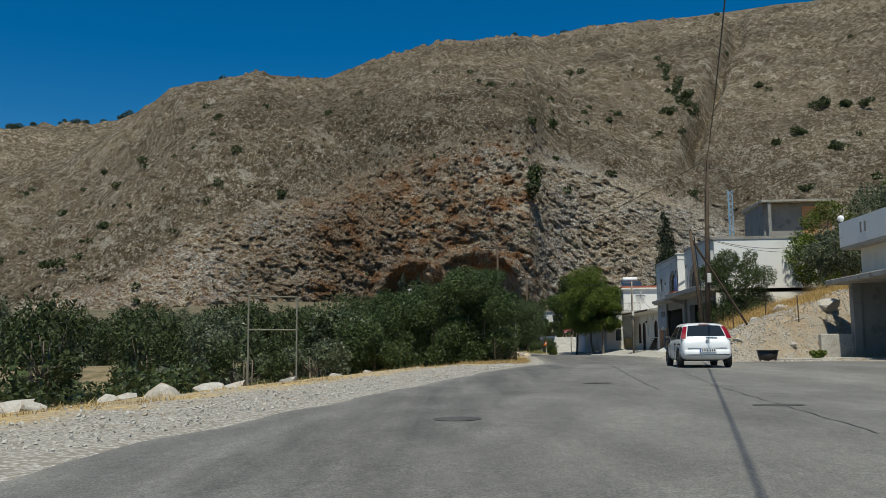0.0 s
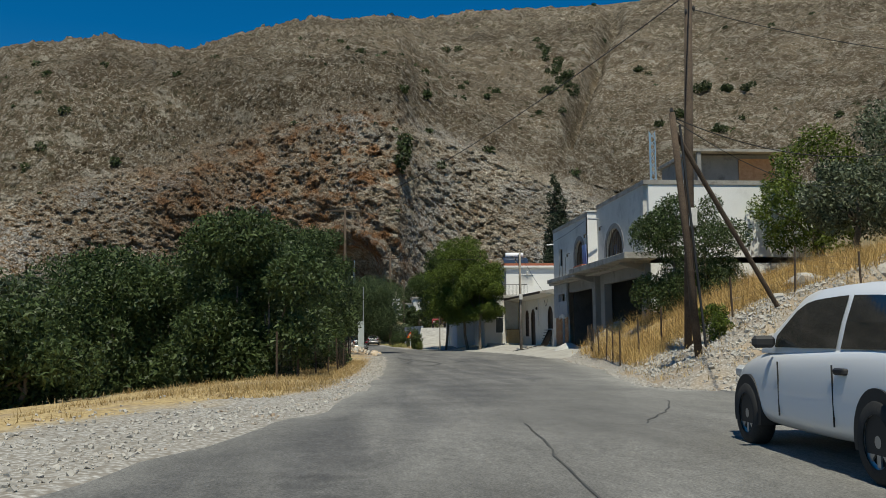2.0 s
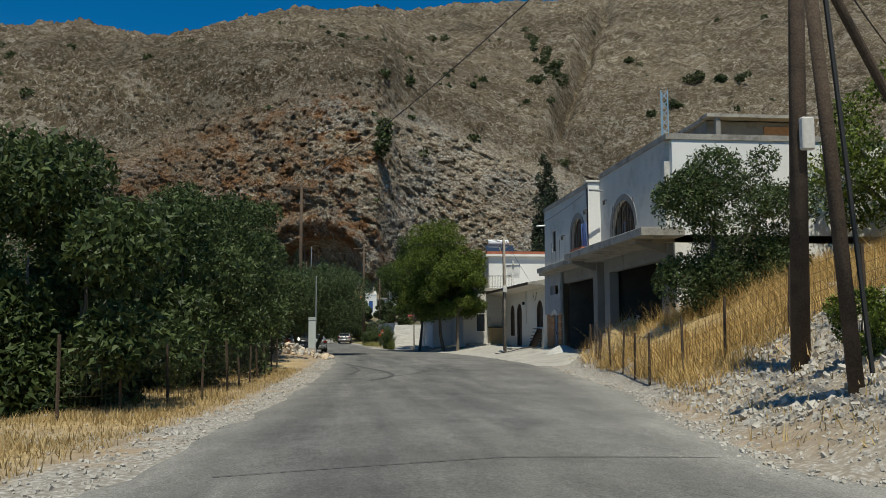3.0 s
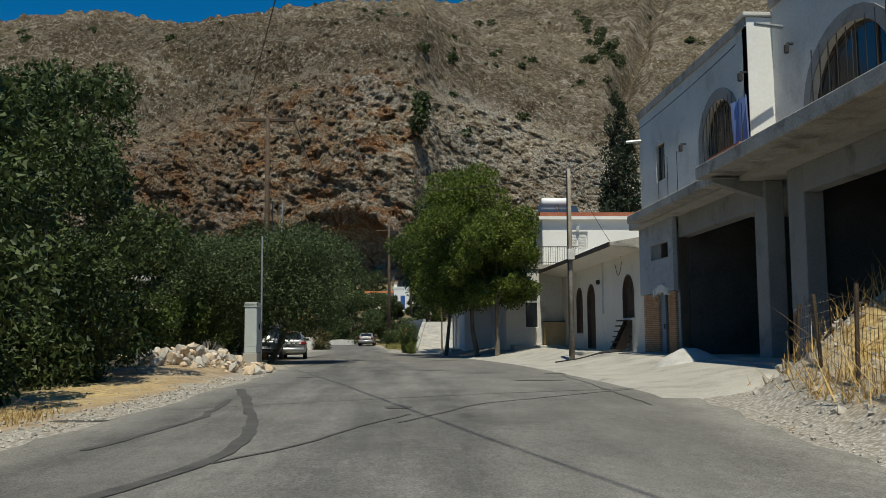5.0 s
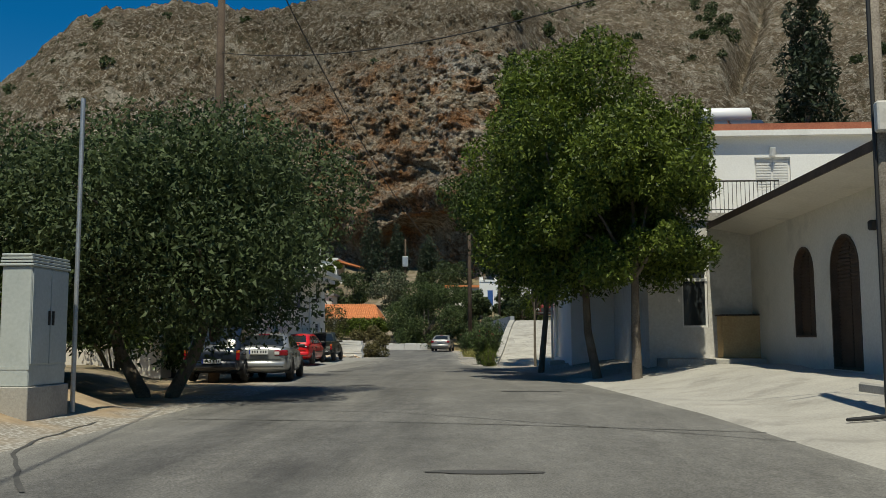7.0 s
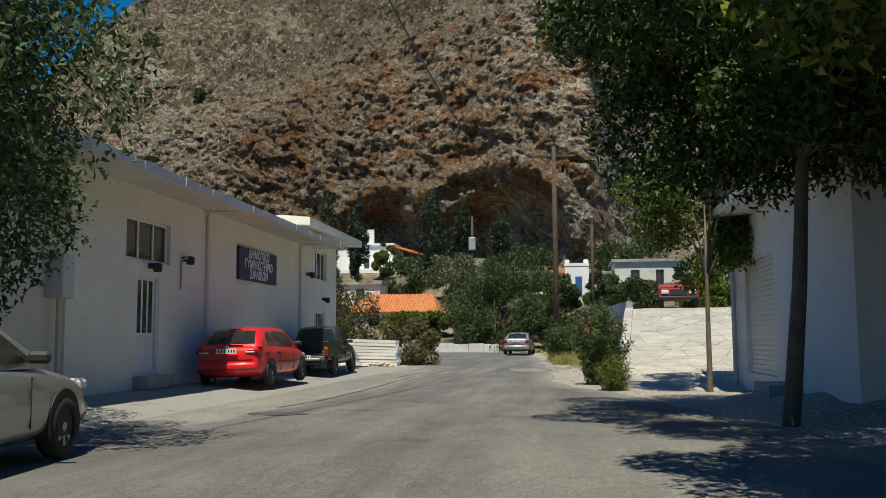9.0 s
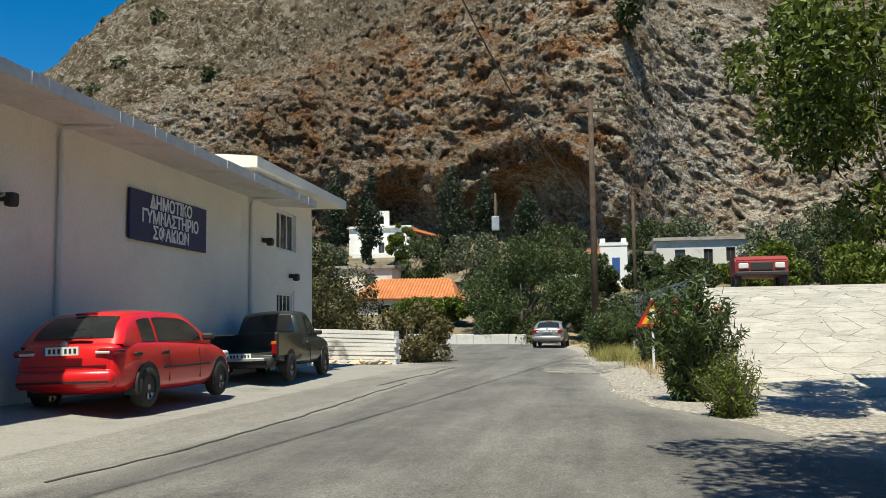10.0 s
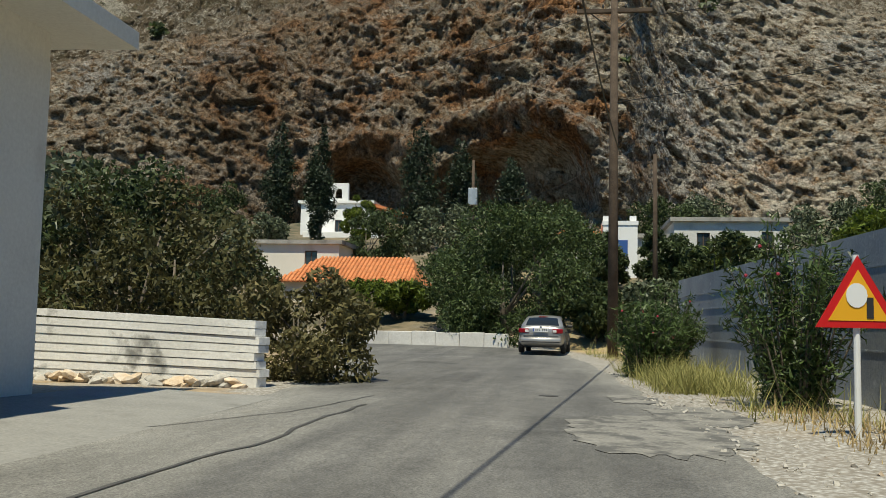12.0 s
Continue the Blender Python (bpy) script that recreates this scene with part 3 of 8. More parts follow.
def blocks(x, y, z):
    """Broken rock: each point takes the random height of the nearest of a jittered lattice of block centres, and its distance from the block's edge."""
    xi, yi, zi = np.floor(x).astype(np.int64), np.floor(y).astype(np.int64), np.floor(z).astype(np.int64)
    best = np.full(x.shape, 9.0, np.float32)
    second = best.copy()
    height = np.zeros(x.shape, np.float32)
    for dx in (-1, 0, 1):
        for dy in (-1, 0, 1):
            for dz in (-1, 0, 1):
                h = ((xi + dx) * 73856093 ^ (yi + dy) * 19349663 ^ (zi + dz) * 83492791) & 65535
                d = ((xi + dx + _LAT[h] - x) ** 2 + (yi + dy + _LAT[(h * 7 + 13) & 65535] - y) ** 2 + (zi + dz + _LAT[(h * 31 + 77) & 65535] - z) ** 2).astype(np.float32)
                nearer = d < best
                second = np.where(nearer, best, np.minimum(second, d))
                height = np.where(nearer, _LAT[(h * 3 + 5) & 65535], height)
                best = np.where(nearer, d, best)
    return height - 0.5, np.sqrt(second) - np.sqrt(best)


def build_mountain():
    az = np.concatenate([np.linspace(-75, -36, 70), np.arange(-35.8, -18, 0.13), np.arange(-18, 18, 0.082), np.arange(18, 36, 0.13), np.linspace(36.2, 75, 60)])
    s = np.concatenate([np.linspace(0, 0.2, 165), np.linspace(0.2015, 0.55, 180), np.linspace(0.554, 1.0, 110)])
    A, S = np.meshgrid(az, s)
    R, Z = mountain_profile(A, S)
    sin, cos = np.sin(np.radians(A)), np.cos(np.radians(A))
    X, Y = HUB[0] + R * sin, HUB[1] + R * cos
    far = np.clip((R - 190) / 320, 0, 1)
    cl = np.interp(A, AZ, CLIFF) / 42

    def even(v):
        return v - v.mean()
    lump = fbm(X / 24, Y / 24, Z / 24, 4)
    onc = sm(0, 0.02, S) * (1 - sm(0.17, 0.30, S + 0.16 * (lump - 0.5))) * np.clip(cl, 0, 1)
    big = even(fbm(X / 60, Y / 60, Z / 60, 4, True))
    # the beds dip to the right
    dip = radians(31)
    wx = X + 4 * (fbm(X / 17, Y / 17, Z / 17, 3) - 0.5)
    wz = Z + 4 * (fbm(X / 15 + 9, Y / 15, Z / 15, 3) - 0.5)
    along, across = np.cos(dip) * wx - np.sin(dip) * wz, np.sin(dip) * wx + np.cos(dip) * wz
    jx, jz = fbm(X / 2.2, Y / 2.2, Z / 2.2, 2) - 0.5, fbm(X / 2.2 + 40, Y / 2.2, Z / 2.2, 2) - 0.5
    grow = 1 + 2.2 * far
    h1, e1 = blocks((along / 3.3 + 0.5 * jx) / grow, Y / 3.4 / grow, (across / 2.0 + 0.5 * jz) / grow)
    h2, e2 = blocks((along / 1.45 + 0.6 * jz) / grow + 50, Y / 1.7 / grow, (across / 0.95 + 0.6 * jx) / grow)
    h3, _ = blocks((along / 0.8 + 0.4 * jx) + 90, Y / 0.9, across / 0.55)
    beds = 1.25 * h1 + 0.95 * h2 + 0.6 * h3 * (1 - far) - 0.5 * np.minimum(e1, 0.4) - 0.4 * np.minimum(e2, 0.5)
    mid = even(fbm(along / 10, Y / 9, across / 6.0, 4, True, 0.62))
    fine = even(fbm(along / 3.2, Y / 2.6, across / 1.7, 3, True, 0.75))
    buttress = even(fbm((X + 0.5 * Z) / 9, 0 * X, Z / 40, 3, True))
    edge = sm(0, 0.04, S)
    slope = sm(0.17, 0.27, S + 0.12 * (lump - 0.5))
    near_slope = slope * (1 - sm(0.30, 0.62, S))
    dz = edge * (-0.6 * beds * grow * slope + big * (5 + 14 * far) * slope + mid * (3.0 + 3.0 * far) * slope + fine * (1.3 + 1.2 * far) * slope) * (1 - 0.8 * sm(0.85, 1.0, S))
    dz = dz - 11 * np.exp(-((A - np.interp(S, [0.3, 0.5, 0.75, 1.0], [14.0, 15.5, 17.3, 16.5])) / 0.55) ** 2) * sm(0.28, 0.42, S) * (1 - sm(0.85, 1.0, S))
    dr = (onc + 0.55 * near_slope) * beds + onc * (mid * 2.2 + fine * 1.0 + big * 9 - buttress * 2.5) * np.interp(A, [3, 5], [1.0, 0.75]) + near_slope * (mid * 3.5 + fine * 1.8)
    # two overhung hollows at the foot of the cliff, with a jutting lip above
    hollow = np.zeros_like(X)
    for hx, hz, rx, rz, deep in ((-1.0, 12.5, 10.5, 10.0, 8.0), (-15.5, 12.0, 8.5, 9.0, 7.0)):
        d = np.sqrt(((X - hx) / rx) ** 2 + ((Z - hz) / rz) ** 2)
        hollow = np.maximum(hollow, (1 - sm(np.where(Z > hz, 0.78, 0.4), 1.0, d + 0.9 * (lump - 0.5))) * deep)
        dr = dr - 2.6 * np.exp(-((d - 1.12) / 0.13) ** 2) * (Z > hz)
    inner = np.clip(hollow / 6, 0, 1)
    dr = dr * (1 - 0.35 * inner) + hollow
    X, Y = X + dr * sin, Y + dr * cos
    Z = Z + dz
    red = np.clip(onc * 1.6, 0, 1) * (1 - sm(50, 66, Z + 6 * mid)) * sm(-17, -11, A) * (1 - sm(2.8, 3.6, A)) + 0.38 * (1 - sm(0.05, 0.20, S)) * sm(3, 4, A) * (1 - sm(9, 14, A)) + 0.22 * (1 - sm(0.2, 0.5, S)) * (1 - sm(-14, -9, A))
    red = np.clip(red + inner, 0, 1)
    scrub = (0.3 + 0.7 * sm(0.2, 0.4, S)) * (1 - 0.7 * onc)
    X[0], Y[0], Z[0] = X[0] - 6 * sin[0], Y[0] - 6 * cos[0], Z[0] - 14
    co = np.stack([X, Y, Z], -1).reshape(-1, 3)
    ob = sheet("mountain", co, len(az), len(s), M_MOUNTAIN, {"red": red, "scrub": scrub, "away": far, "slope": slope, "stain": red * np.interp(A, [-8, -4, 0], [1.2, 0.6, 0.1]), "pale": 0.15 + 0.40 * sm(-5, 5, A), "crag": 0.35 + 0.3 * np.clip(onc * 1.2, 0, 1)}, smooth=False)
    at = ob.data.attributes.new("strata", "FLOAT_VECTOR", "POINT")
    at.data.foreach_set("vector", np.stack([along, Y, across], -1).astype(np.float32).ravel())
    tagged(ob, "steep rocky limestone mountainside with ochre and red cliff", "mountain", kind="structure")
    return X, Y, Z, A, S


def build_far_ridge():
    """A further ridge that shows past the left shoulder of the mountain."""
    az = np.arange(-62, -4, 0.25)
    rr = np.linspace(0, 1, 60)
    A, S = np.meshgrid(az, rr)
    top = np.interp(A, [-62, -45, -33, -27, -21, -14, -8, -4], [170, 205, 228, 248, 278, 306, 300, 270])
    R = 620 + 420 * S
    X, Y = HUB[0] + R * np.sin(np.radians(A)), HUB[1] + R * np.cos(np.radians(A))
    Z = top * S ** 0.8 + (fbm(X / 70, Y / 70, 0 * X, 5, True, 0.6) - 0.62) * 34 * sm(0, 0.3, S)
    ob = sheet("far_ridge", np.stack([X, Y, Z], -1).reshape(-1, 3), len(az), 60, M_MOUNTAIN, {"red": 0 * X, "scrub": 0 * X + 1.6, "away": 0 * X + 1, "slope": 0 * X + 1, "stain": 0 * X, "pale": 0 * X, "crag": 0 * X + 0.2}, smooth=False)
    tagged(ob, "further scrubby ridge behind the mountain's shoulder", "mountain", kind="structure")
    return X, Y, Z

build_ground()
build_road()
MX, MY, MZ, _, _ = build_mountain()
FX, FY, FZ = build_far_ridge()
# ---------------------------------------------------------------- plants


def leaf_cloud(name, centres, radii, count, size, material, parent=None, seed=1, flat=0.75, droop=0.0, tilt=1.0, aspect=2.2):
    """Leaves as small folded blades in clumps round the centres, thick near the clumps' skins."""
    rs = np.random.RandomState(seed)
    centres, radii = np.asarray(centres, float), np.asarray(radii, float)
    w = radii ** 2
    which = rs.choice(len(centres), count, p=w / w.sum())
    d = rs.normal(size=(count, 3))
    d /= np.linalg.norm(d, axis=1, keepdims=True)
    rad = radii[which] * (0.45 + 0.60 * rs.rand(count) ** 0.6)
    p = centres[which] + d * rad[:, None] * np.array([1, 1, flat])
    p[:, 2] -= droop * rs.rand(count) * rad
    a = rs.normal(size=(count, 3)) + d * 0.6 * tilt
    a[:, 2] -= droop
    a /= np.linalg.norm(a, axis=1, keepdims=True)
    b = np.cross(a, rs.normal(size=(count, 3)))
    b /= np.linalg.norm(b, axis=1, keepdims=True) + 1e-9
    s = size * (0.6 + 0.8 * rs.rand(count))[:, None]
    v = np.stack([p - a * s * 0.45 - b * s * 0.55 / aspect, p - a * s * 0.3 + b * s * 0.6 / aspect, p + a * s * 0.6], 1).reshape(-1, 3)
    me = bpy.data.meshes.new(name)
    me.vertices.add(len(v))
    me.vertices.foreach_set("co", v.astype(np.float32).ravel())
    me.loops.add(3 * count)
    me.loops.foreach_set("vertex_index", np.arange(3 * count, dtype=np.int32))
    me.polygons.add(count)
    me.polygons.foreach_set("loop_start", np.arange(0, 3 * count, 3, dtype=np.int32))
    me.update(calc_edges=True)
    me.materials.append(material)
    ob = new(name, me)
    ob.parent = parent
    return ob


def tree(name, x, y, height, spread, material, label, trunk_h=1.6, trunk_r=0.16, leaves=9000, leaf=0.13, seed=1, stems=1, droop=0.3, clumps=26, flat=0.75, low=0.25, category="tree", z=None, lean=0.0, group="", core=0.45):
    """A tree: stems with limbs, and a crown of leaf clumps of uneven outline."""
    rs = random.Random(seed)
    z0 = gz(x, y) - 0.05 if z is None else z
    root = empty(name, pose(x, y, z0), label=label, category=category, group=group)
    cz, ch = trunk_h + (height - trunk_h) * (0.5 - low * 0.2), (height - trunk_h) * 0.55
    cs, rr = [], []
    for i in range(clumps):
        a, u = rs.uniform(0, 2 * math.pi), rs.uniform(-1, 1)
        k = rs.uniform(core, 1.0) * math.sqrt(max(0.05, 1 - u * u * 0.75))
        cr = spread * rs.uniform(0.17, 0.34)
        cs.append((math.cos(a) * (spread - cr * 0.6) * k + lean, math.sin(a) * (spread - cr * 0.6) * k, cz + u * (ch - cr * 0.5)))
        rr.append(cr)
    bm = bmesh.new()
    for n in range(stems):
        a = 2 * math.pi * n / stems + rs.uniform(-0.4, 0.4)
        off = 0.0 if stems == 1 else trunk_r * 2.2
        b = Vector((math.cos(a) * off, math.sin(a) * off, 0))
        top = Vector((math.cos(a) * spread * 0.22 * (stems > 1) + lean * 0.6, math.sin(a) * spread * 0.22 * (stems > 1), trunk_h))
        mid = (b + top) / 2 + Vector((rs.uniform(-0.1, 0.1), rs.uniform(-0.1, 0.1), 0))
        tube_bm([b - Vector((0, 0, 0.15)), b + Vector((0, 0, 0.1)), mid, top, top + Vector((lean * 0.3, 0, ch * 0.8))], [trunk_r * 1.35, trunk_r * 1.1, trunk_r * 0.9, trunk_r * 0.75, trunk_r * 0.2], 8, bm)
        for c in cs[n::stems][: max(4, 10 // stems)]:
            c = Vector(c)
            tube_bm([top * 0.95, (top + c) / 2 + Vector((0, 0, 0.15)), c], [trunk_r * 0.5, trunk_r * 0.3, trunk_r * 0.1], 5, bm)
    part("trunk", bm, M_BARK, root, smooth=True)
    leaf_cloud("crown", cs, rr, leaves, leaf, material, root, seed, flat, droop)
    return root


def bush(name, x, y, w, h, material, label, leaves=2500, leaf=0.10, seed=1, category="bush", group="", z=None, flat=0.8, aspect=2.2):
    rs = random.Random(seed)
    z0 = gz(x, y) if z is None else z
    root = empty(name, pose(x, y, z0 - 0.03), label=label, category=category, group=group)
    cs = [(rs.uniform(-1, 1) * w * 0.3, rs.uniform(-1, 1) * w * 0.3, h * rs.uniform(0.22, 0.72)) for _ in range(12)]
    rr = [min(w, h) * rs.uniform(0.22, 0.34) for _ in cs]
    bm = bmesh.new()
    for c in cs:
        tube_bm([(c[0] * 0.15, c[1] * 0.15, -0.05), (c[0] * 0.6, c[1] * 0.6, c[2] * 0.5), c], [0.03, 0.022, 0.008], 5, bm)
    part("stems", bm, M_BARK, root)
    leaf_cloud("foliage", cs, rr, leaves, leaf, material, root, seed, flat, 0.1, aspect=aspect)
    return root


def shoots(name, x, y, w, h, material, label, count=46, leaves=130, leaf=0.15, seed=1, group="", category="bush"):
    """A bush of upright, arching shoots, each set with narrow leaves along its upper part."""
    rs = np.random.RandomState(seed)
    root = empty(name, pose(x, y, gz(x, y) - 0.03), label=label, category=category, group=group)
    cs, rr = [], []
    for k in range(count):
        a, d = rs.rand() * 6.28, rs.rand() ** 0.6
        tip = Vector((math.cos(a) * d * w * 0.55, math.sin(a) * d * w * 0.55, h * (1.0 - 0.42 * d * d) * rs.uniform(0.72, 1.05)))
        foot = Vector((tip.x * 0.25, tip.y * 0.25, -0.05))
        bend = foot.lerp(tip, 0.5) + Vector((0, 0, 0.12 * h))
        part("stem", tube_bm([foot, bend, tip], [0.018, 0.012, 0.005], 4), M_BARK, root)
        for t in (0.12, 0.24, 0.35, 0.52, 0.68, 0.84, 1.0):
            p = foot.lerp(bend, t * 2) if t < 0.5 else bend.lerp(tip, t * 2 - 1)
            cs.append(tuple(p))
            rr.append(0.17 * (1.25 - 0.45 * t))
    leaf_cloud("foliage", cs, rr, count * leaves, leaf, material, root, seed, 1.1, -0.25, 1.4, aspect=5.0)
    return root


# the big olives and the scrub on the left of the road
ROW = [  # x, y, height, spread, stems, leaves
    (0.3, 48.0, 5.9, 3.1, 3, 46000), (-3.9, 49.8, 5.4, 3.2, 3, 34000), (-8.0, 52.0, 5.6, 3.4, 3, 14000), (0.6, 54.4, 5.6, 3.0, 3, 34000), (-4.6, 57.0, 6.2, 3.5, 3, 15000),
    (0.9, 60.0, 6.6, 3.2, 3, 34000), (0.4, 66.4, 8.3, 3.5, 3, 46000), (-3.6, 64.0, 7.0, 3.5, 3, 15000), (-9.5, 60, 6.6, 3.5, 3, 9000), (0.2, 73.2, 9.3, 3.8, 3, 52000), (-5.5, 44.5, 3.6, 2.3, 3, 14000),
    (-4.6, 77, 7.2, 3.3, 3, 11000), (-1.6, 80.5, 7.6, 3.3, 3, 36000), (-0.6, 86.2, 6.0, 3.0, 3, 24000), (-4.0, 86.5, 6.2, 3.3, 3, 12000), (-5.0, 95, 6.2, 3.2, 3, 10000)]
for i, (x, y, h, s, st, n) in enumerate(ROW):
    tree("olive_tree", x, y, h, s, M_HEDGE, "wide olive tree with green leaves down to the verge", 0.5, 0.09, n, 0.15, 20 + i, st, 0.35, 44, 0.85, 0.9, group="roadside olive trees", core=0.15)
tree("weed_bush", 12.45, 41.3, 1.1, 0.7, M_GREEN, "green weedy bush at the foot of the short pole", 0.1, 0.02, 4500, 0.06, 45, 5, 0.1, 14, 1.0, 0.9)
tree("saltbush", -1.25, 85.0, 2.3, 1.3, M_SILVER, "pale silvery bush behind the heap of rocks", 0.2, 0.04, 9000, 0.10, 44, 4, 0.2, 18, 0.95, 0.9)
tree("olive_tree", 3.6, 91.2, 5.9, 4.8, M_SILVER, "large olive tree shading the parked cars", 1.9, 0.14, 100000, 0.11, 41, 2, 0.45, 64, 0.8, 0.2, group="roadside olive trees")
tree("olive_tree", 0.5, 101.8, 6.9, 4.2, M_SILVER, "olive tree with drooping silvery branches by the parking strip", 2.1, 0.14, 76000, 0.10, 42, 2, 0.5, 56, 0.8, 0.3, group="roadside olive trees")
for i, (x, y, w, h) in enumerate(((0.4, 83.2, 3.0, 2.6), (0.6, 88.5, 3.0, 2.4), (0.2, 93.0, 3.0, 2.6), (0.0, 97.5, 3.0, 2.4), (-0.2, 101.5, 2.6, 2.4))):
    bush("undergrowth", x, y, w, h, M_SHADE, "dark leafy undergrowth below the olive trees", 4500, 0.14, 50 + i, group="undergrowth")
# street trees in front of the house
for i, (x, y, h, s, ln) in enumerate(((14.3, 96.8, 7.6, 2.8, 0.0), (13.5, 98.8, 9.8, 3.5, -0.5))):
    tree("street_tree", x, y, h, s, M_GREEN, "street tree with bright green feathery crown and grey trunk", 2.9, 0.13, 62000, 0.13, 60 + i, 1, 0.3, 50, 0.85, 0.1, lean=ln, group="trees before the house", core=0.25)
tree("street_tree", 12.3, 106.0, 9.4, 4.7, M_SHADE, "street tree with a bent dark trunk and spreading crown", 3.9, 0.11, 120000, 0.13, 70, 1, 0.35, 60, 0.72, 0.0, lean=0.5, group="trees before the house", core=0.2)
tree("street_tree", 12.5, 114.3, 6.3, 2.1, M_GREEN, "slender young street tree with a thin trunk", 2.7, 0.06, 12000, 0.12, 71, 1, 0.3, 22, 0.9, 0.0, group="trees before the house")


def cypress(x, y, z, h, r, seed, label, leaves=9000):
    root = empty("cypress_tree", pose(x, y, z), label=label, category="tree")
    rs = random.Random(seed)
    cs, rr = [], []
    for k in range(46):
        u = k / 45
        w = r * (0.25 + 0.75 * math.sin(math.pi * min(1, 0.12 + 0.88 * (1 - u)) ** 0.9)) * (1 - 0.75 * u)
        a = rs.uniform(0, 6.28)
        cs.append((math.cos(a) * w * 0.55, math.sin(a) * w * 0.55, h * (0.07 + 0.91 * u)))
        rr.append(max(0.22, w * rs.uniform(0.45, 0.75)))
    part("trunk", tube_bm([(0, 0, -0.4), (0, 0, h * 0.5), (0, 0, h * 0.97)], [0.22, 0.14, 0.02], 8), M_BARK, root)
    leaf_cloud("crown", cs, rr, leaves, 0.28, M_CYPRESS, root, seed, 1.3, 0.0, aspect=2.6)
    return root


cypress(25.0, 114, 1.5, 17.2, 2.6, 5, "tall dark pointed cypress behind the houses", 13000)

# ---------------------------------------------------------------- building kit


def wall_bm(axis, at, thick, u0, u1, z0, z1, openings=(), bm=None):
    """A wall of thickness thick from the plane axis=at, from u0 to u1, with openings (ua, ub, sill, head, rise) cut through; rise > 0 is an arch."""
    own = bm or bmesh.new()

    def slab(outline):
        prism_bm(outline, axis, at, at + thick, own)
    u = u0
    for ua, ub, sill, head, rise in sorted(openings):
        if ua > u:
            slab([(u, z0), (ua, z0), (ua, z1), (u, z1)])
        if sill > z0:
            slab([(ua, z0), (ub, z0), (ub, sill), (ua, sill)])
        c, h = (ua + ub) / 2, (ub - ua) / 2
        if rise:
            n = 12
            arch = [(c - h * math.cos(math.pi * k / n), head - rise + rise * math.sin(math.pi * k / n)) for k in range(n + 1)]
            for (a0, b0), (a1, b1) in zip(arch, arch[1:]):
                slab([(a0, b0), (a1, b1), (a1, z1), (a0, z1)])
        else:
            slab([(ua, head), (ub, head), (ub, z1), (ua, z1)])
        u = ub
    if u < u1:
        slab([(u, z0), (u1, z0), (u1, z1), (u, z1)])
    bmesh.ops.remove_doubles(own, verts=own.verts, dist=1e-4)
    return own


def arch_outline(ua, ub, sill, head, rise, n=12):
    c, h = (ua + ub) / 2, (ub - ua) / 2
    if not rise:
        return [(ua, sill), (ub, sill), (ub, head), (ua, head)]
    return [(ua, sill), (ub, sill)] + [(c + h * math.cos(math.pi * k / n), head - rise + rise * math.sin(math.pi * k / n)) for k in range(n + 1)]


def frame_bm(axis, a, b, ua, ub, sill, head, rise, w):
    """A frame that lines an opening, w wide."""
    own = bmesh.new()
    outer = arch_outline(ua, ub, sill, head, rise)
    inner = arch_outline(ua + w, ub - w, sill + w, head - w, max(0, rise - w) if rise else 0)
    n = len(outer)
    for i in range(n):
        j = (i + 1) % n
        prism_bm([outer[i], outer[j], inner[j], inner[i]], axis, a, b, own)
    return own


M_GLASS = plain("window_glass", (0.03, 0.035, 0.038), 0.06, spec=0.6)
M_WFRAME = mat("painted_window_frame", (0.66, 0.65, 0.62), (0.78, 0.77, 0.74), 2, 30, 0.5, bump=0.05)
M_BROWN = mat("brown_shutter_wood", (0.055, 0.035, 0.024), (0.11, 0.072, 0.048), 3, 40, 0.7, bump=0.2)
M_IRON = plain("dark_iron", (0.06, 0.055, 0.05), 0.6, 0.6)
M_GALV = mat("galvanised_steel", (0.42, 0.43, 0.43), (0.58, 0.59, 0.59), 3, 30, 0.45, 0.7, bump=0.05)
M_TILE = mat("terracotta_tile", (0.50, 0.16, 0.06), (0.66, 0.26, 0.10), 3, 30, 0.8, bump=0.15, vary=0.12)
M_REDTRIM = mat("red_brick_trim", (0.27, 0.085, 0.05), (0.42, 0.15, 0.085), 2.5, 25, 0.9, bump=0.3)
M_BLUEGREY = mat("bluish_cement_render", (0.27, 0.285, 0.30), (0.40, 0.42, 0.44), 0.9, 16, 0.92, bump=0.3, spots=(0.19, 0.195, 0.20), spot_scale=1.4)
M_BRICK = mat("clay_block", (0.34, 0.17, 0.085), (0.52, 0.30, 0.16), 4, 40, 0.95, bump=0.3, vary=0.18)
M_NAVY = mat("navy_sign_paint", (0.012, 0.022, 0.085), (0.02, 0.035, 0.12), 1, 30, 0.45, bump=0.03)
M_SIGNWHITE = plain("sign_white", (0.75, 0.76, 0.78), 0.5)
M_ROOFGREY = mat("weathered_concrete_edge", (0.24, 0.225, 0.20), (0.42, 0.40, 0.36), 1.2, 18, 0.95, bump=0.4, spots=(0.14, 0.13, 0.115), spot_scale=1.5, spot_lo=0.5, spot_hi=0.7)


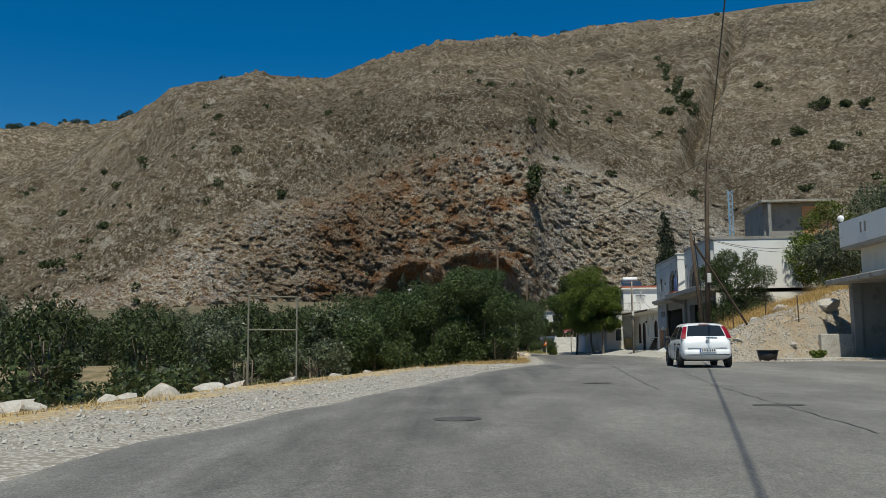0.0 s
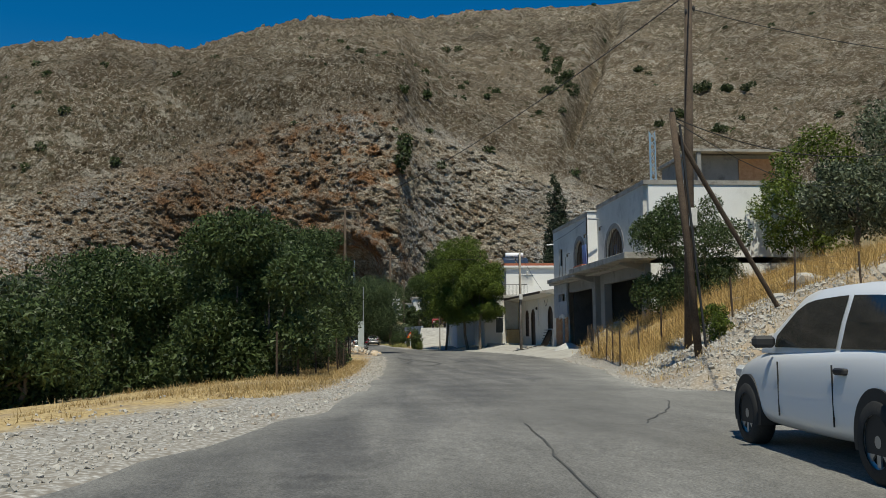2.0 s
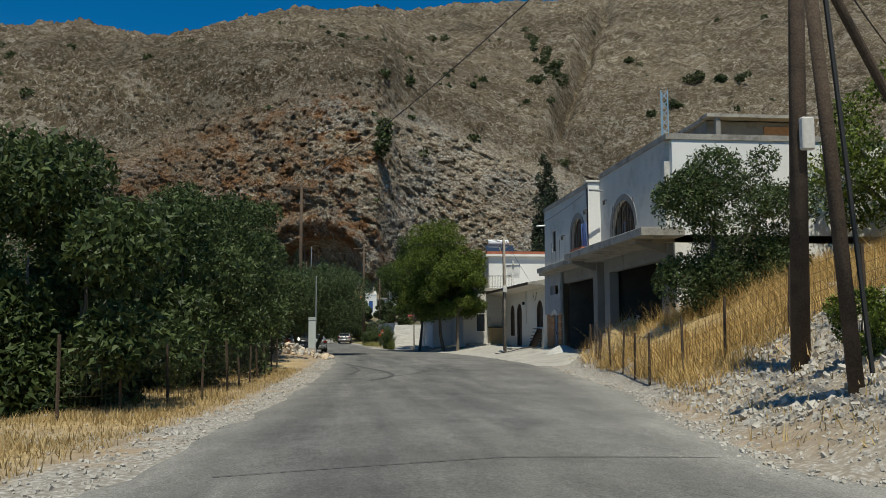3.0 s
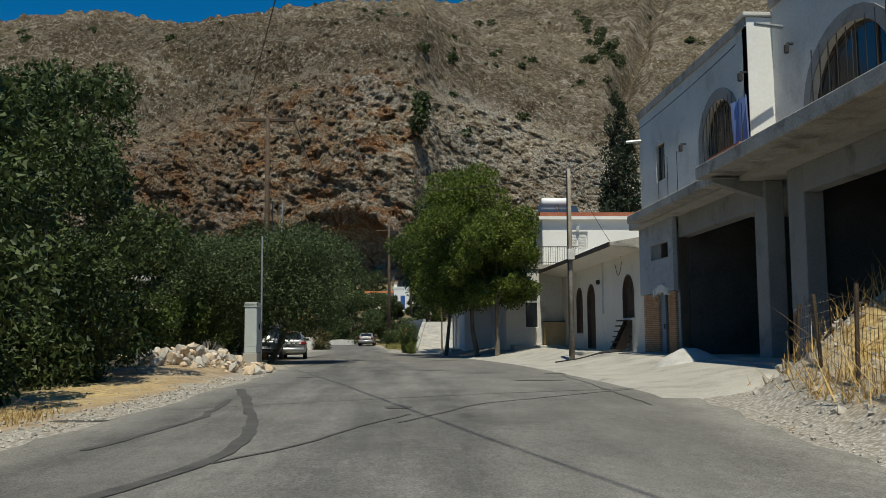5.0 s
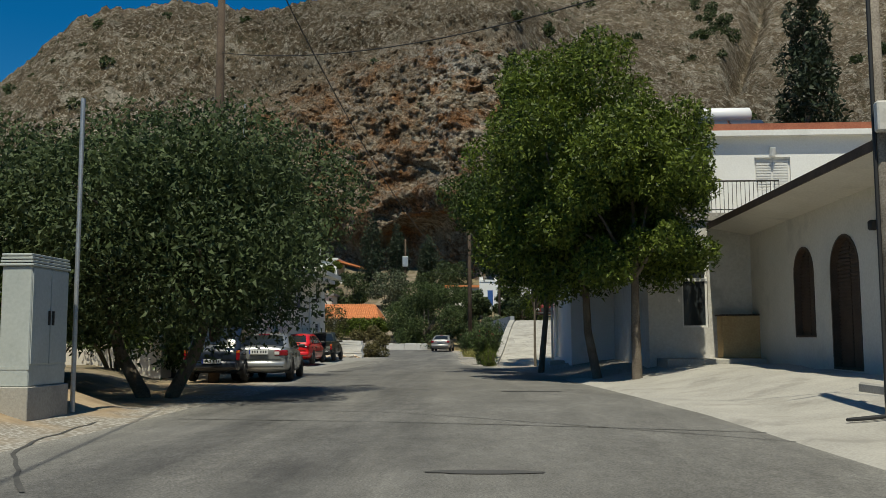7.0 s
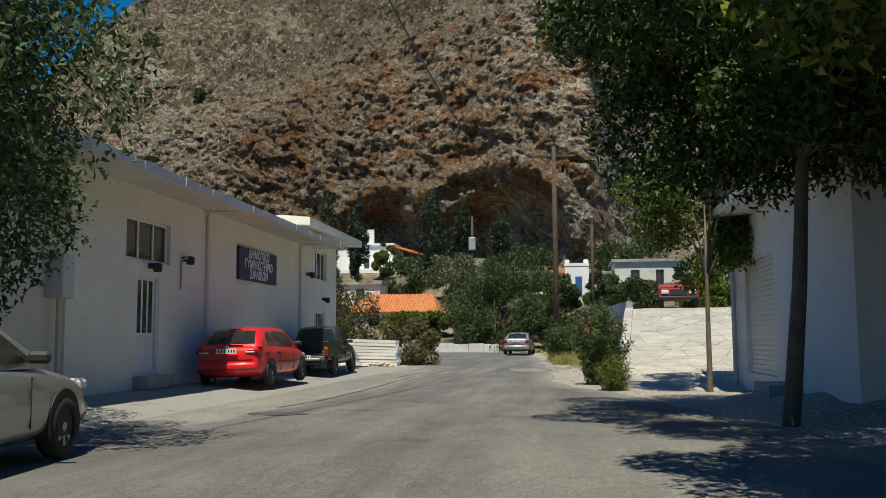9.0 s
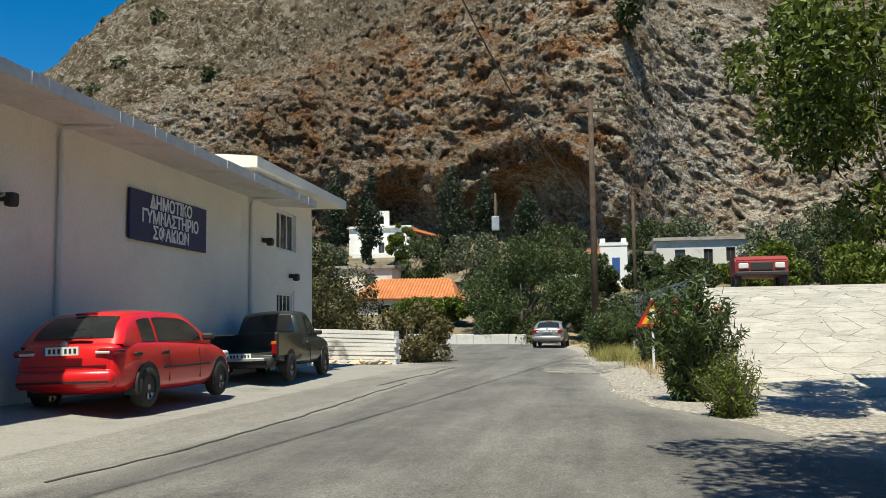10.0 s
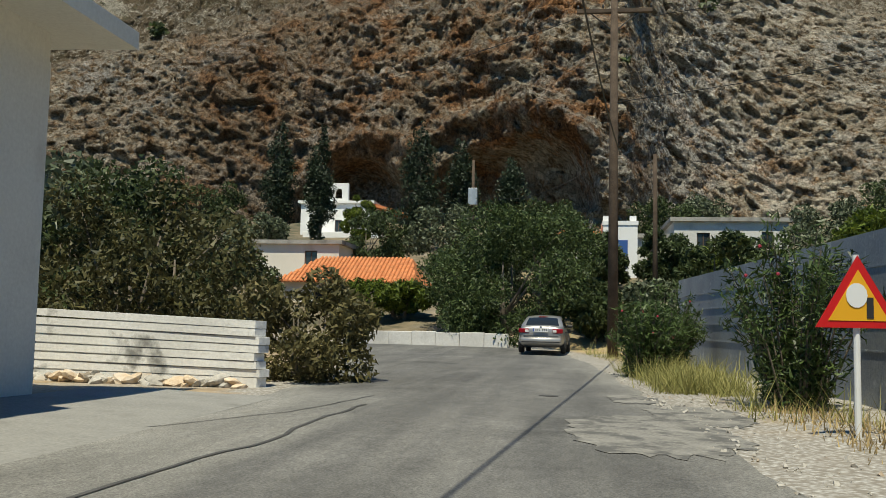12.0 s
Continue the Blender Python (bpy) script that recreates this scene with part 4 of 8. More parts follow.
def shutters(name, axis, a, ua, ub, sill, head, rise, parent, material, way=1, pitch=0.085):
    """A louvred infill: a backing leaf and slats clipped to the opening."""
    root = part(name, prism_bm(arch_outline(ua, ub, sill, head, rise), axis, a, a + 0.03 * way), material, parent)
    bm = bmesh.new()
    c, h = (ua + ub) / 2, (ub - ua) / 2
    z = sill + 0.06
    while z < head - 0.05:
        w = h - 0.06
        if rise and z > head - rise:
            w = h * math.sqrt(max(0.0, 1 - ((z - head + rise) / rise) ** 2)) - 0.05
        if w > 0.05:
            prism_bm([(c - w, z), (c - 0.03, z), (c - 0.03, z + 0.05), (c - w, z + 0.05)], axis, a - 0.03 * way, a - 0.002 * way, bm)
            prism_bm([(c + 0.03, z), (c + w, z), (c + w, z + 0.05), (c + 0.03, z + 0.05)], axis, a - 0.03 * way, a - 0.002 * way, bm)
        z += pitch
    part("louvre", bm, material, root)
    return root


def window(parent, axis, a, ua, ub, sill, head, rise=0, panes=2, way=1, frame_m=None, depth=0.12, bars=0):
    """Glass with frame, mullions and optional bars, set depth behind the wall face a."""
    g = a + depth * way
    w = part("window", frame_bm(axis, g - 0.03 * way, g + 0.03 * way, ua, ub, sill, head, rise, 0.06), frame_m or M_WFRAME, parent)
    part("pane", prism_bm(arch_outline(ua + 0.05, ub - 0.05, sill + 0.05, head - 0.05, max(0, rise - 0.05) if rise else 0), axis, g, g + 0.012 * way), M_GLASS, w)
    for k in range(1, panes):
        u = ua + (ub - ua) * k / panes
        part("mullion", prism_bm([(u - 0.03, sill + 0.05), (u + 0.03, sill + 0.05), (u + 0.03, head - 0.05 - rise * 0.1), (u - 0.03, head - 0.05 - rise * 0.1)], axis, g - 0.03 * way, g - 0.002 * way), frame_m or M_WFRAME, w)
    for k in range(bars):
        u = ua + (ub - ua) * (k + 0.5) / bars
        part("bar", prism_bm([(u - 0.01, sill), (u + 0.01, sill), (u + 0.01, head - 0.06), (u - 0.01, head - 0.06)], axis, a - 0.03 * way, a - 0.01 * way), M_IRON, w)
    return w


def railing(parent, p, q, z, h=0.95, step=0.12, name="railing"):
    """Posts and bars between p and q at floor height z."""
    p, q = Vector((*p, z)), Vector((*q, z))
    r = part(name, tube_bm([p + Vector((0, 0, h)), q + Vector((0, 0, h))], 0.025, 6), M_IRON, parent)
    part("lower_rail", tube_bm([p + Vector((0, 0, 0.1)), q + Vector((0, 0, 0.1))], 0.015, 6), M_IRON, r)
    n = int((q - p).length / step)
    for k in range(n + 1):
        c = p.lerp(q, k / n)
        part("baluster", tube_bm([c, c + Vector((0, 0, h))], 0.009, 4), M_IRON, r)
    return r


# bare blockwork, with the shade of the deep bays put into its colour
M_BLOCK = mat("shade_dark_blockwork", (0.045, 0.043, 0.041), (0.085, 0.081, 0.076), 1.2, 18, 0.95, bump=0.3)
# ---------------------------------------------------------------- workshop with flat above
def workshop():
    b = empty("workshop_building", pose(17.4, 72, 0.2), label="unfinished grey concrete workshop with a plastered flat above", category="building")
    inv = b.matrix_world.inverted()

    def P(name, bm, m, parent=None, label=""):
        o = part(name, bm, m, parent or b, label)
        if parent is None:
            o.matrix_parent_inverse = inv
        return o
    # flat above: far part stands forward, near part steps back
    P("upper_wall", wall_bm("x", 17.4, 0.3, 72.0, 81.3, 5.05, 8.5, [(72.85, 75.2, 5.1, 7.05, 1.0), (78.6, 79.5, 5.85, 7.0, 0)]), M_OFFWHITE)
    P("upper_wall", wall_bm("x", 18.0, 0.3, 63.3, 72.0, 5.05, 8.9, [(66.9, 70.2, 5.1, 7.15, 1.35)]), M_OFFWHITE)
    P("return_wall", box_bm(17.4, 18.0, 71.97, 72.25, 5.05, 8.5), M_WHITE)
    P("end_wall", wall_bm("y", 63.0, 0.3, 18.2, 27.0, 1.0, 8.9), M_WHITE)
    P("far_wall", wall_bm("y", 81.0, 0.3, 17.7, 27.0, 5.05, 8.5), M_OFFWHITE)
    P("far_wall", wall_bm("y", 82.7, 0.3, 18.0, 27.0, 0.2, 4.75), M_OFFWHITE)
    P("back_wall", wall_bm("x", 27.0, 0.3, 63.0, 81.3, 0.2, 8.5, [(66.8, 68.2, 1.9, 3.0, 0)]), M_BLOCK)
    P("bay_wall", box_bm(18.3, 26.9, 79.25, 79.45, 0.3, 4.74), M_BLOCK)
    P("roof", box_bm(17.35, 27.3, 72.0, 81.35, 8.3, 8.52), M_ROOFGREY)
    P("parapet_stone", box_bm(17.3, 18.05, 71.9, 72.5, 8.52, 8.62, 0.02), M_OFFWHITE)
    P("roof", box_bm(17.95, 27.3, 62.95, 72.0, 8.7, 8.92), M_ROOFGREY)
    P("floor_slab", box_bm(17.4, 27.2, 63.0, 83.0, 4.75, 5.04), M_CONCRETE)
    # balconies
    P("balcony_slab", box_bm(16.55, 18.2, 61.9, 73.4, 4.88, 5.2, 0.02), M_ROOFGREY)
    P("balcony_slab", box_bm(16.95, 17.4, 73.4, 81.5, 4.8, 5.06, 0.02), M_ROOFGREY)
    P("beam", box_bm(17.95, 18.3, 73.3, 79.2, 4.1, 4.75), M_GREY_RENDER)
    P("beam", box_bm(17.95, 18.3, 63.8, 70.6, 4.15, 4.75), M_GREY_RENDER)
    for y0 in (72.75, 63.2):
        P("bracket_beam", prism_bm([(16.75, 4.72), (17.95, 4.35), (17.95, 4.8), (16.75, 4.8)], "y", y0, y0 + 0.3), M_GREY_RENDER)
    # plaster bands round the arches
    for ua, ub, sill, head, rise, x in ((72.85, 75.2, 5.1, 7.05, 1.0, 17.4), (66.9, 70.2, 5.1, 7.15, 1.35, 18.0)):
        band = bmesh.new()
        outer, inner = arch_outline(ua - 0.28, ub + 0.28, sill, head + 0.28, rise + 0.2, 16)[1:], arch_outline(ua, ub, sill, head, rise, 16)[1:]
        for i in range(len(outer) - 1):
            prism_bm([outer[i], outer[i + 1], inner[i + 1], inner[i]], "x", x - 0.025, x, band)
        bmesh.ops.remove_doubles(band, verts=band.verts, dist=1e-4)
        P("plaster_band", band, M_GREY_RENDER)
        o = window(b, "x", x, ua, ub, sill, head, rise, 4, 1, M_BROWN, 0.18, 9)
        o.matrix_parent_inverse = inv
    o = window(b, "x", 17.4, 78.6, 79.5, 5.85, 7.0, 0, 1, 1, M_BROWN, 0.12)
    o.matrix_parent_inverse = inv
    # ground floor: pillars, brick infill with a door, dark bay behind
    for y0, y1 in ((72.6, 73.3), (70.6, 71.4), (63.1, 63.8)):
        P("pillar", box_bm(17.95, 18.4, y0, y1, 0.2, 4.75, 0.02), M_GREY_RENDER)
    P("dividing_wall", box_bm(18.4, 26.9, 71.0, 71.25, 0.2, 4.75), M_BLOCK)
    P("infill_wall", wall_bm("x", 17.75, 0.14, 79.2, 83.0, 2.47, 4.75, [(79.7, 81.6, 3.55, 4.06, 0)]), M_BLUEGREY)
    P("window_pane", box_bm(17.84, 17.87, 80.75, 81.6, 3.55, 4.06), M_GREY_RENDER, label="grey board closing half of the opening")
    d = P("door", box_bm(17.86, 17.92, 80.5, 80.97, 0.35, 2.5), plain("dull_blue_door", (0.16, 0.20, 0.24), 0.6))
    part("handle", box_bm(17.82, 17.86, 80.55, 80.59, 1.3, 1.45), M_IRON, d)
    lintel = bmesh.new()
    for k in range(13):
        a = k / 12
        zc = 2.42 + 0.13 * math.sin(math.pi * a) + random.uniform(-0.03, 0.03)
        box_bm(17.68 + random.uniform(-0.02, 0.03), 17.83, 79.72 + 1.3 * a, 79.9 + 1.3 * a, zc - 0.08, zc + 0.14, bm=lintel)
    P("lintel", lintel, M_OFFWHITE, label="rough white plaster lintel")
    bricks = P("brick_infill", box_bm(17.84, 17.94, 80.97, 82.7, 0.3, 2.46), M_OFFWHITE)
    P("brick_backing", box_bm(17.84, 17.94, 79.2, 79.93, 0.3, 2.46), M_OFFWHITE)
    t = box_bm(-0.05, 0.05, 0, 0.24, 0, 0.05)
    me = bpy.data.meshes.new("brick")
    t.to_mesh(me)
    t.free()
    me.materials.append(M_BRICK)
    for row in range(34):
        for y0, y1 in ((79.2, 79.93), (80.97, 82.7)):
            y = y0 - (0.125 if row % 2 else 0)
            while y < y1 - 0.03:
                ya, yb = max(y, y0), min(y + 0.24, y1)
                o = new("brick", me)
                o.parent = bricks
                o.matrix_parent_inverse = Matrix.Identity(4)
                o.location = (17.83 + random.uniform(-0.01, 0.01), ya, 0.33 + row * 0.0625)
                o.scale = (1, (yb - ya) / 0.24, 1)
                y += 0.25
    for name, y, z, m in (("wall_lamp", 76.6, 6.35, M_IRON), ("wall_lamp", 72.1, 7.1, M_IRON), ("wall_lamp", 70.9, 7.4, M_IRON)):
        x = 17.4 if y > 72.0 else 18.0
        l = P(name, box_bm(x - 0.14, x, y - 0.03, y + 0.03, z + 0.1, z + 0.14), m)
        part("lantern", box_bm(x - 0.2, x - 0.1, y - 0.05, y + 0.05, z - 0.1, z + 0.1, 0.02), M_IRON, l)
    P("drain_pipe", tube_bm([(17.5, 81.1, 7.55), (16.9, 81.15, 7.5)], 0.05), M_GALV)
    P("drain_pipe", tube_bm([(17.9, 71.2, 8.0), (17.2, 71.0, 8.0)], 0.05), M_GALV)
    # rods left standing out of the concrete
    for y in (78.3, 77.4, 76.5, 72.2, 71.2, 66.3):
        x = 17.1 if y > 73.4 else 16.9
        P("starter_bar", tube_bm([(x, y, 5.0), (x, y, 6.25)], 0.012, 5), M_IRON)
    for k in range(3):
        P("board", box_bm(16.75 + 0.03 * k, 17.3 - 0.02 * k, 71.0 + 0.1 * k, 73.3 - 0.06 * k, 5.2 + 0.06 * k, 5.255 + 0.06 * k), M_REDTRIM)
    return b


workshop()
# blue cloth hung by the arch
cl = grid_object("hung_cloth", np.linspace(0, 0.9, 8), np.linspace(0, 1.3, 10), lambda X, Y: 0.06 * np.sin(X * 14 + Y), plain("blue_cloth", (0.16, 0.24, 0.48), 0.9), None)
cl.matrix_world = pose(17.25, 72.6, 5.3, 90, 0, -90)
tagged(cl, "pale blue cloth hung beside the arched window", "cloth")

def apron_height(X, Y):
    r = road_r(Y)
    return road_z(Y) + 0.06 + 0.40 * sm(0.0, 2.8, X - r)


# things in the dark bays and before them
M_HEAPSAND = mat("pale_sand_heap", (0.36, 0.35, 0.33), (0.55, 0.54, 0.51), 3, 40, 0.95, bump=0.6)
hp = grid_object("mound", np.linspace(-1.5, 1.5, 26), np.linspace(-1.3, 1.3, 24), lambda X, Y: 0.46 * np.exp(-(X ** 2 + Y ** 2) * 1.9) * (0.85 + 0.3 * fbm(X * 3, Y * 3, 0 * X, 3)) - 0.45 * sm(0.7, 1.4, np.sqrt(X ** 2 + Y ** 2)), M_HEAPSAND)
hp.matrix_world = pose(16.9, 75.2, float(apron_height(16.9, 75.2)) - 0.12)
tagged(hp, "small heap of pale gravel on the concrete apron", "gravel heap")
bench = empty("work_table", pose(20.5, 76.2, 0.5), label="rough wooden work table inside the dark workshop bay", category="table")
part("tabletop", box_bm(-0.5, 0.5, -1.0, 1.0, 0.72, 0.78), M_WOOD, bench)
for sx in (-0.42, 0.42):
    for sy in (-0.9, 0.9):
        part("leg", box_bm(sx - 0.04, sx + 0.04, sy - 0.04, sy + 0.04, 0, 0.72), M_WOOD, bench)
wf = box("workshop_floor", 17.0, 27.0, 63.3, 83.3, 0.2, 0.5, M_CONCRETE)
tagged(wf, "bare concrete workshop floor slab", "floor", kind="structure")

# ---------------------------------------------------------------- arched house and the two-storey house


def at_root(b, o):
    o.matrix_parent_inverse = b.matrix_world.inverted()
    return o


def arched_house():
    b = empty("arched_house", pose(18.1, 90, 0.4), label="low cream plastered house with arched shutters and overhanging slab roof", category="house")

    def P(name, bm, m, label=""):
        return at_root(b, part(name, bm, m, b, label))
    arches = [(85.15, 86.8, 1.75, 3.42, 0.75), (91.7, 93.3, 0.5, 3.42, 0.75), (94.35, 95.75, 1.2, 3.4, 0.65)]
    P("wall", wall_bm("x", 18.1, 0.35, 83.35, 99.5, 0.2, 4.25, arches), M_CREAM)
    P("near_wall", wall_bm("y", 83.35, 0.3, 18.45, 26, 0.2, 4.25), M_CREAM)
    canopy = prism_bm([(16.9, 4.36), (18.0, 4.22), (27, 4.26), (27, 4.62), (18.0, 4.62), (16.9, 4.46)], "y", 83.8, 100.4)
    soffit = prism_bm([(16.93, 4.335), (18.1, 4.185), (18.1, 4.205), (16.93, 4.35)], "y", 83.83, 100.3)
    fascia = prism_bm([(16.86, 4.30), (16.9, 4.30), (16.9, 4.47), (16.86, 4.47)], "y", 83.8, 100.4)
    for bm in (canopy, soffit, fascia):
        for v in bm.verts:
            if v.co.x < 17.5:
                v.co.z += 0.12 * (v.co.y - 83.8) / 16.6 - 0.03
    P("roof", canopy, M_ROOFGREY, "weathered grey concrete slab with a crumbling edge")
    P("soffit", soffit, M_CREAM, "cream painted underside")
    P("fascia", fascia, M_BROWN, "dark brown edge board")
    for ua, ub, sill, head, rise in arches:
        s = shutters("shutter" if sill > 1 else "door", "x", 18.26, ua, ub, sill, head, rise, b, M_BROWN)
        at_root(b, s)
        f = part("frame", frame_bm("x", 18.08, 18.3, ua, ub, sill, head, rise, 0.05), M_BROWN, b)
        at_root(b, f)
    P("sill", box_bm(18.0, 18.2, 85.05, 86.9, 1.66, 1.75), M_OFFWHITE)
    # pipes and a cable on the wall
    P("drain_pipe", tube_bm([(18.04, 90.0, 2.0), (18.04, 90.0, 4.2)], 0.03), M_OFFWHITE)
    pts = [(18.03, 86.6 + 0.12 * k, 3.95 - 0.5 * math.sin(math.pi * k / 9)) for k in range(10)]
    P("loose_cable", tube_bm(pts, 0.012, 5), M_IRON)
    P("wall_lamp", box_bm(17.95, 18.1, 90.7, 90.85, 3.3, 3.5, 0.03), M_IRON)
    return b


arched_house()


def two_storey():
    b = empty("two_storey_house", pose(18, 104, 0.3), label="white two-storey house with a terrace railing and red brick parapet", category="house")

    def P(name, bm, m, label=""):
        return at_root(b, part(name, bm, m, b, label))
    P("ground_wall", wall_bm("y", 99.5, 0.3, 15.1, 18.1, 0.1, 4.6, [(16.08, 16.83, 1.5, 3.75, 0)]), M_OFFWHITE)
    P("ground_wall", wall_bm("x", 15.1, 0.3, 99.8, 107.0, 0.1, 4.6), M_OFFWHITE)
    P("terrace_slab", box_bm(15.0, 27, 99.4, 107.0, 4.62, 4.86, 0.02), M_ROOFGREY)
    P("upper_wall", wall_bm("y", 101.0, 0.3, 17.35, 22.6, 4.86, 7.45, [(18.75, 19.85, 5.75, 6.8, 0)]), M_WHITE)
    P("upper_wall", wall_bm("x", 17.35, 0.3, 101.3, 111.6, 4.86, 7.45, [(103.2, 104.1, 4.9, 6.9, 0)]), M_CREAM)
    P("upper_wall", wall_bm("x", 22.6, 0.3, 101.0, 111.6, 4.86, 7.45), M_WHITE)
    P("back_wall", wall_bm("y", 111.3, 0.3, 17.65, 22.6, 4.86, 7.45), M_WHITE)
    P("roof", box_bm(17.1, 23.1, 100.75, 111.9, 7.45, 7.62), M_WHITE)
    P("parapet", box_bm(17.2, 23.0, 100.85, 111.8, 7.62, 7.85), M_REDTRIM, "red brick parapet course")
    o = shutters("shutter", "y", 101.1, 18.75, 19.85, 5.75, 6.8, 0, b, M_WFRAME)
    at_root(b, o)
    at_root(b, window(b, "y", 99.5, 16.08, 16.83, 1.5, 3.75, 0, 1))
    P("window_bar", box_bm(16.08, 16.83, 99.56, 99.6, 2.85, 2.95), M_WFRAME)
    # near-black sheet in the doorway, standing in for the unlit room behind
    P("balcony_door", box_bm(17.42, 17.46, 103.2, 104.1, 4.9, 6.9), M_DARK)
    P("vent_pipe", tube_bm([(19.3, 100.97, 6.85), (19.3, 100.9, 7.1)], 0.09), M_WHITE)
    at_root(b, railing(b, (15.05, 99.5), (19.0, 99.5), 4.86))
    at_root(b, railing(b, (15.05, 99.5), (15.05, 107.0), 4.86))
    P("step", box_bm(15.3, 18.0, 97.9, 99.5, 0.2, 0.62, 0.02), M_CONCRETE)
    return b


two_storey()
cb = empty("tan_cupboard", pose(17.6, 99.15, 0.62), label="tan wooden cupboard standing by the house wall", category="cupboard")
part("body", box_bm(-0.55, 0.55, -0.32, 0.3, 0.0, 1.2, 0.02), mat("tan_board", (0.42, 0.28, 0.13), (0.56, 0.40, 0.21), 2, 20, 0.8), cb)
part("top", box_bm(-0.6, 0.6, -0.36, 0.32, 1.2, 1.24), M_WOOD, cb)

# water heater on the roof: tank, panels, legs
heater = empty("solar_heater", pose(18.6, 103.2, 7.85), label="solar water heater with white tank on the flat roof", category="water heater")
part("tank", tube_bm([(-0.85, 0.5, 0.95), (-0.8, 0.5, 0.95), (0.8, 0.5, 0.95), (0.85, 0.5, 0.95)], [0.2, 0.27, 0.27, 0.2], 18), M_SIGNWHITE, heater, smooth=True)
for sx in (-0.6, 0.6):
    part("panel", prism_bm([(-0.9, 0.05), (-0.86, 0.0), (0.3, 0.68), (0.26, 0.74)], "x", sx - 0.55, sx + 0.55), plain("collector_glass", (0.03, 0.04, 0.06), 0.1), heater)
    part("leg", tube_bm([(sx, 0.45, 0), (sx, 0.45, 0.75)], 0.02, 6), M_GALV, heater)
    part("leg", tube_bm([(sx, -0.85, -0.02), (sx, 0.45, 0.7)], 0.02, 6), M_GALV, heater)


def corner_house():
    b = empty("corner_house", pose(13.5, 111, -0.1), label="white house in shade with a roller shutter and railed balcony", category="house")

    def P(name, bm, m, label=""):
        return at_root(b, part(name, bm, m, b, label))
    P("wall", wall_bm("x", 13.5, 0.3, 107.0, 116.4, -0.3, 3.9, [(112.2, 115.2, 0.35, 2.9, 0)]), M_WHITE)
    P("front_wall", wall_bm("y", 107.0, 0.3, 13.8, 15.4, -0.3, 3.9), M_WHITE)
    P("far_wall", wall_bm("y", 116.1, 0.3, 13.8, 22, -0.3, 5.0), M_WHITE)
    s = P("roller_shutter", box_bm(13.62, 13.66, 112.2, 115.2, 0.35, 2.9), M_WFRAME)
    for k in range(24):
        part("slat", box_bm(13.59, 13.62, 112.2, 115.2, 0.37 + k * 0.105, 0.445 + k * 0.105), M_WFRAME, s).matrix_parent_inverse = Matrix.Identity(4)
    P("balcony_slab", box_bm(12.75, 22, 106.8, 116.6, 3.92, 4.12, 0.02), M_WHITE)
    P("upper_wall", wall_bm("x", 15.2, 0.3, 107.2, 116.4, 4.12, 6.7, [(110.5, 111.6, 4.2, 6.2, 0)]), M_CREAM)
    P("upper_wall", wall_bm("y", 116.1, 0.3, 15.5, 22, 5.0, 6.7), M_CREAM)
    P("balcony_door", box_bm(15.3, 15.34, 110.5, 111.6, 4.2, 6.2), M_BROWN)
    P("roof", box_bm(14.6, 22.3, 106.9, 116.7, 6.7, 6.9), M_WHITE)
    at_root(b, railing(b, (12.78, 106.9), (12.78, 116.5), 4.12))
    at_root(b, railing(b, (12.78, 116.5), (15.2, 116.5), 4.12))
    P("drain_pipe", tube_bm([(13.42, 116.3, -0.1), (13.42, 116.3, 3.9)], 0.06), M_GALV)
    P("step", box_bm(12.9, 13.5, 110.2, 111.6, -0.2, 0.3, 0.02), M_CONCRETE)
    return b


corner_house()

# ---------------------------------------------------------------- gymnasium


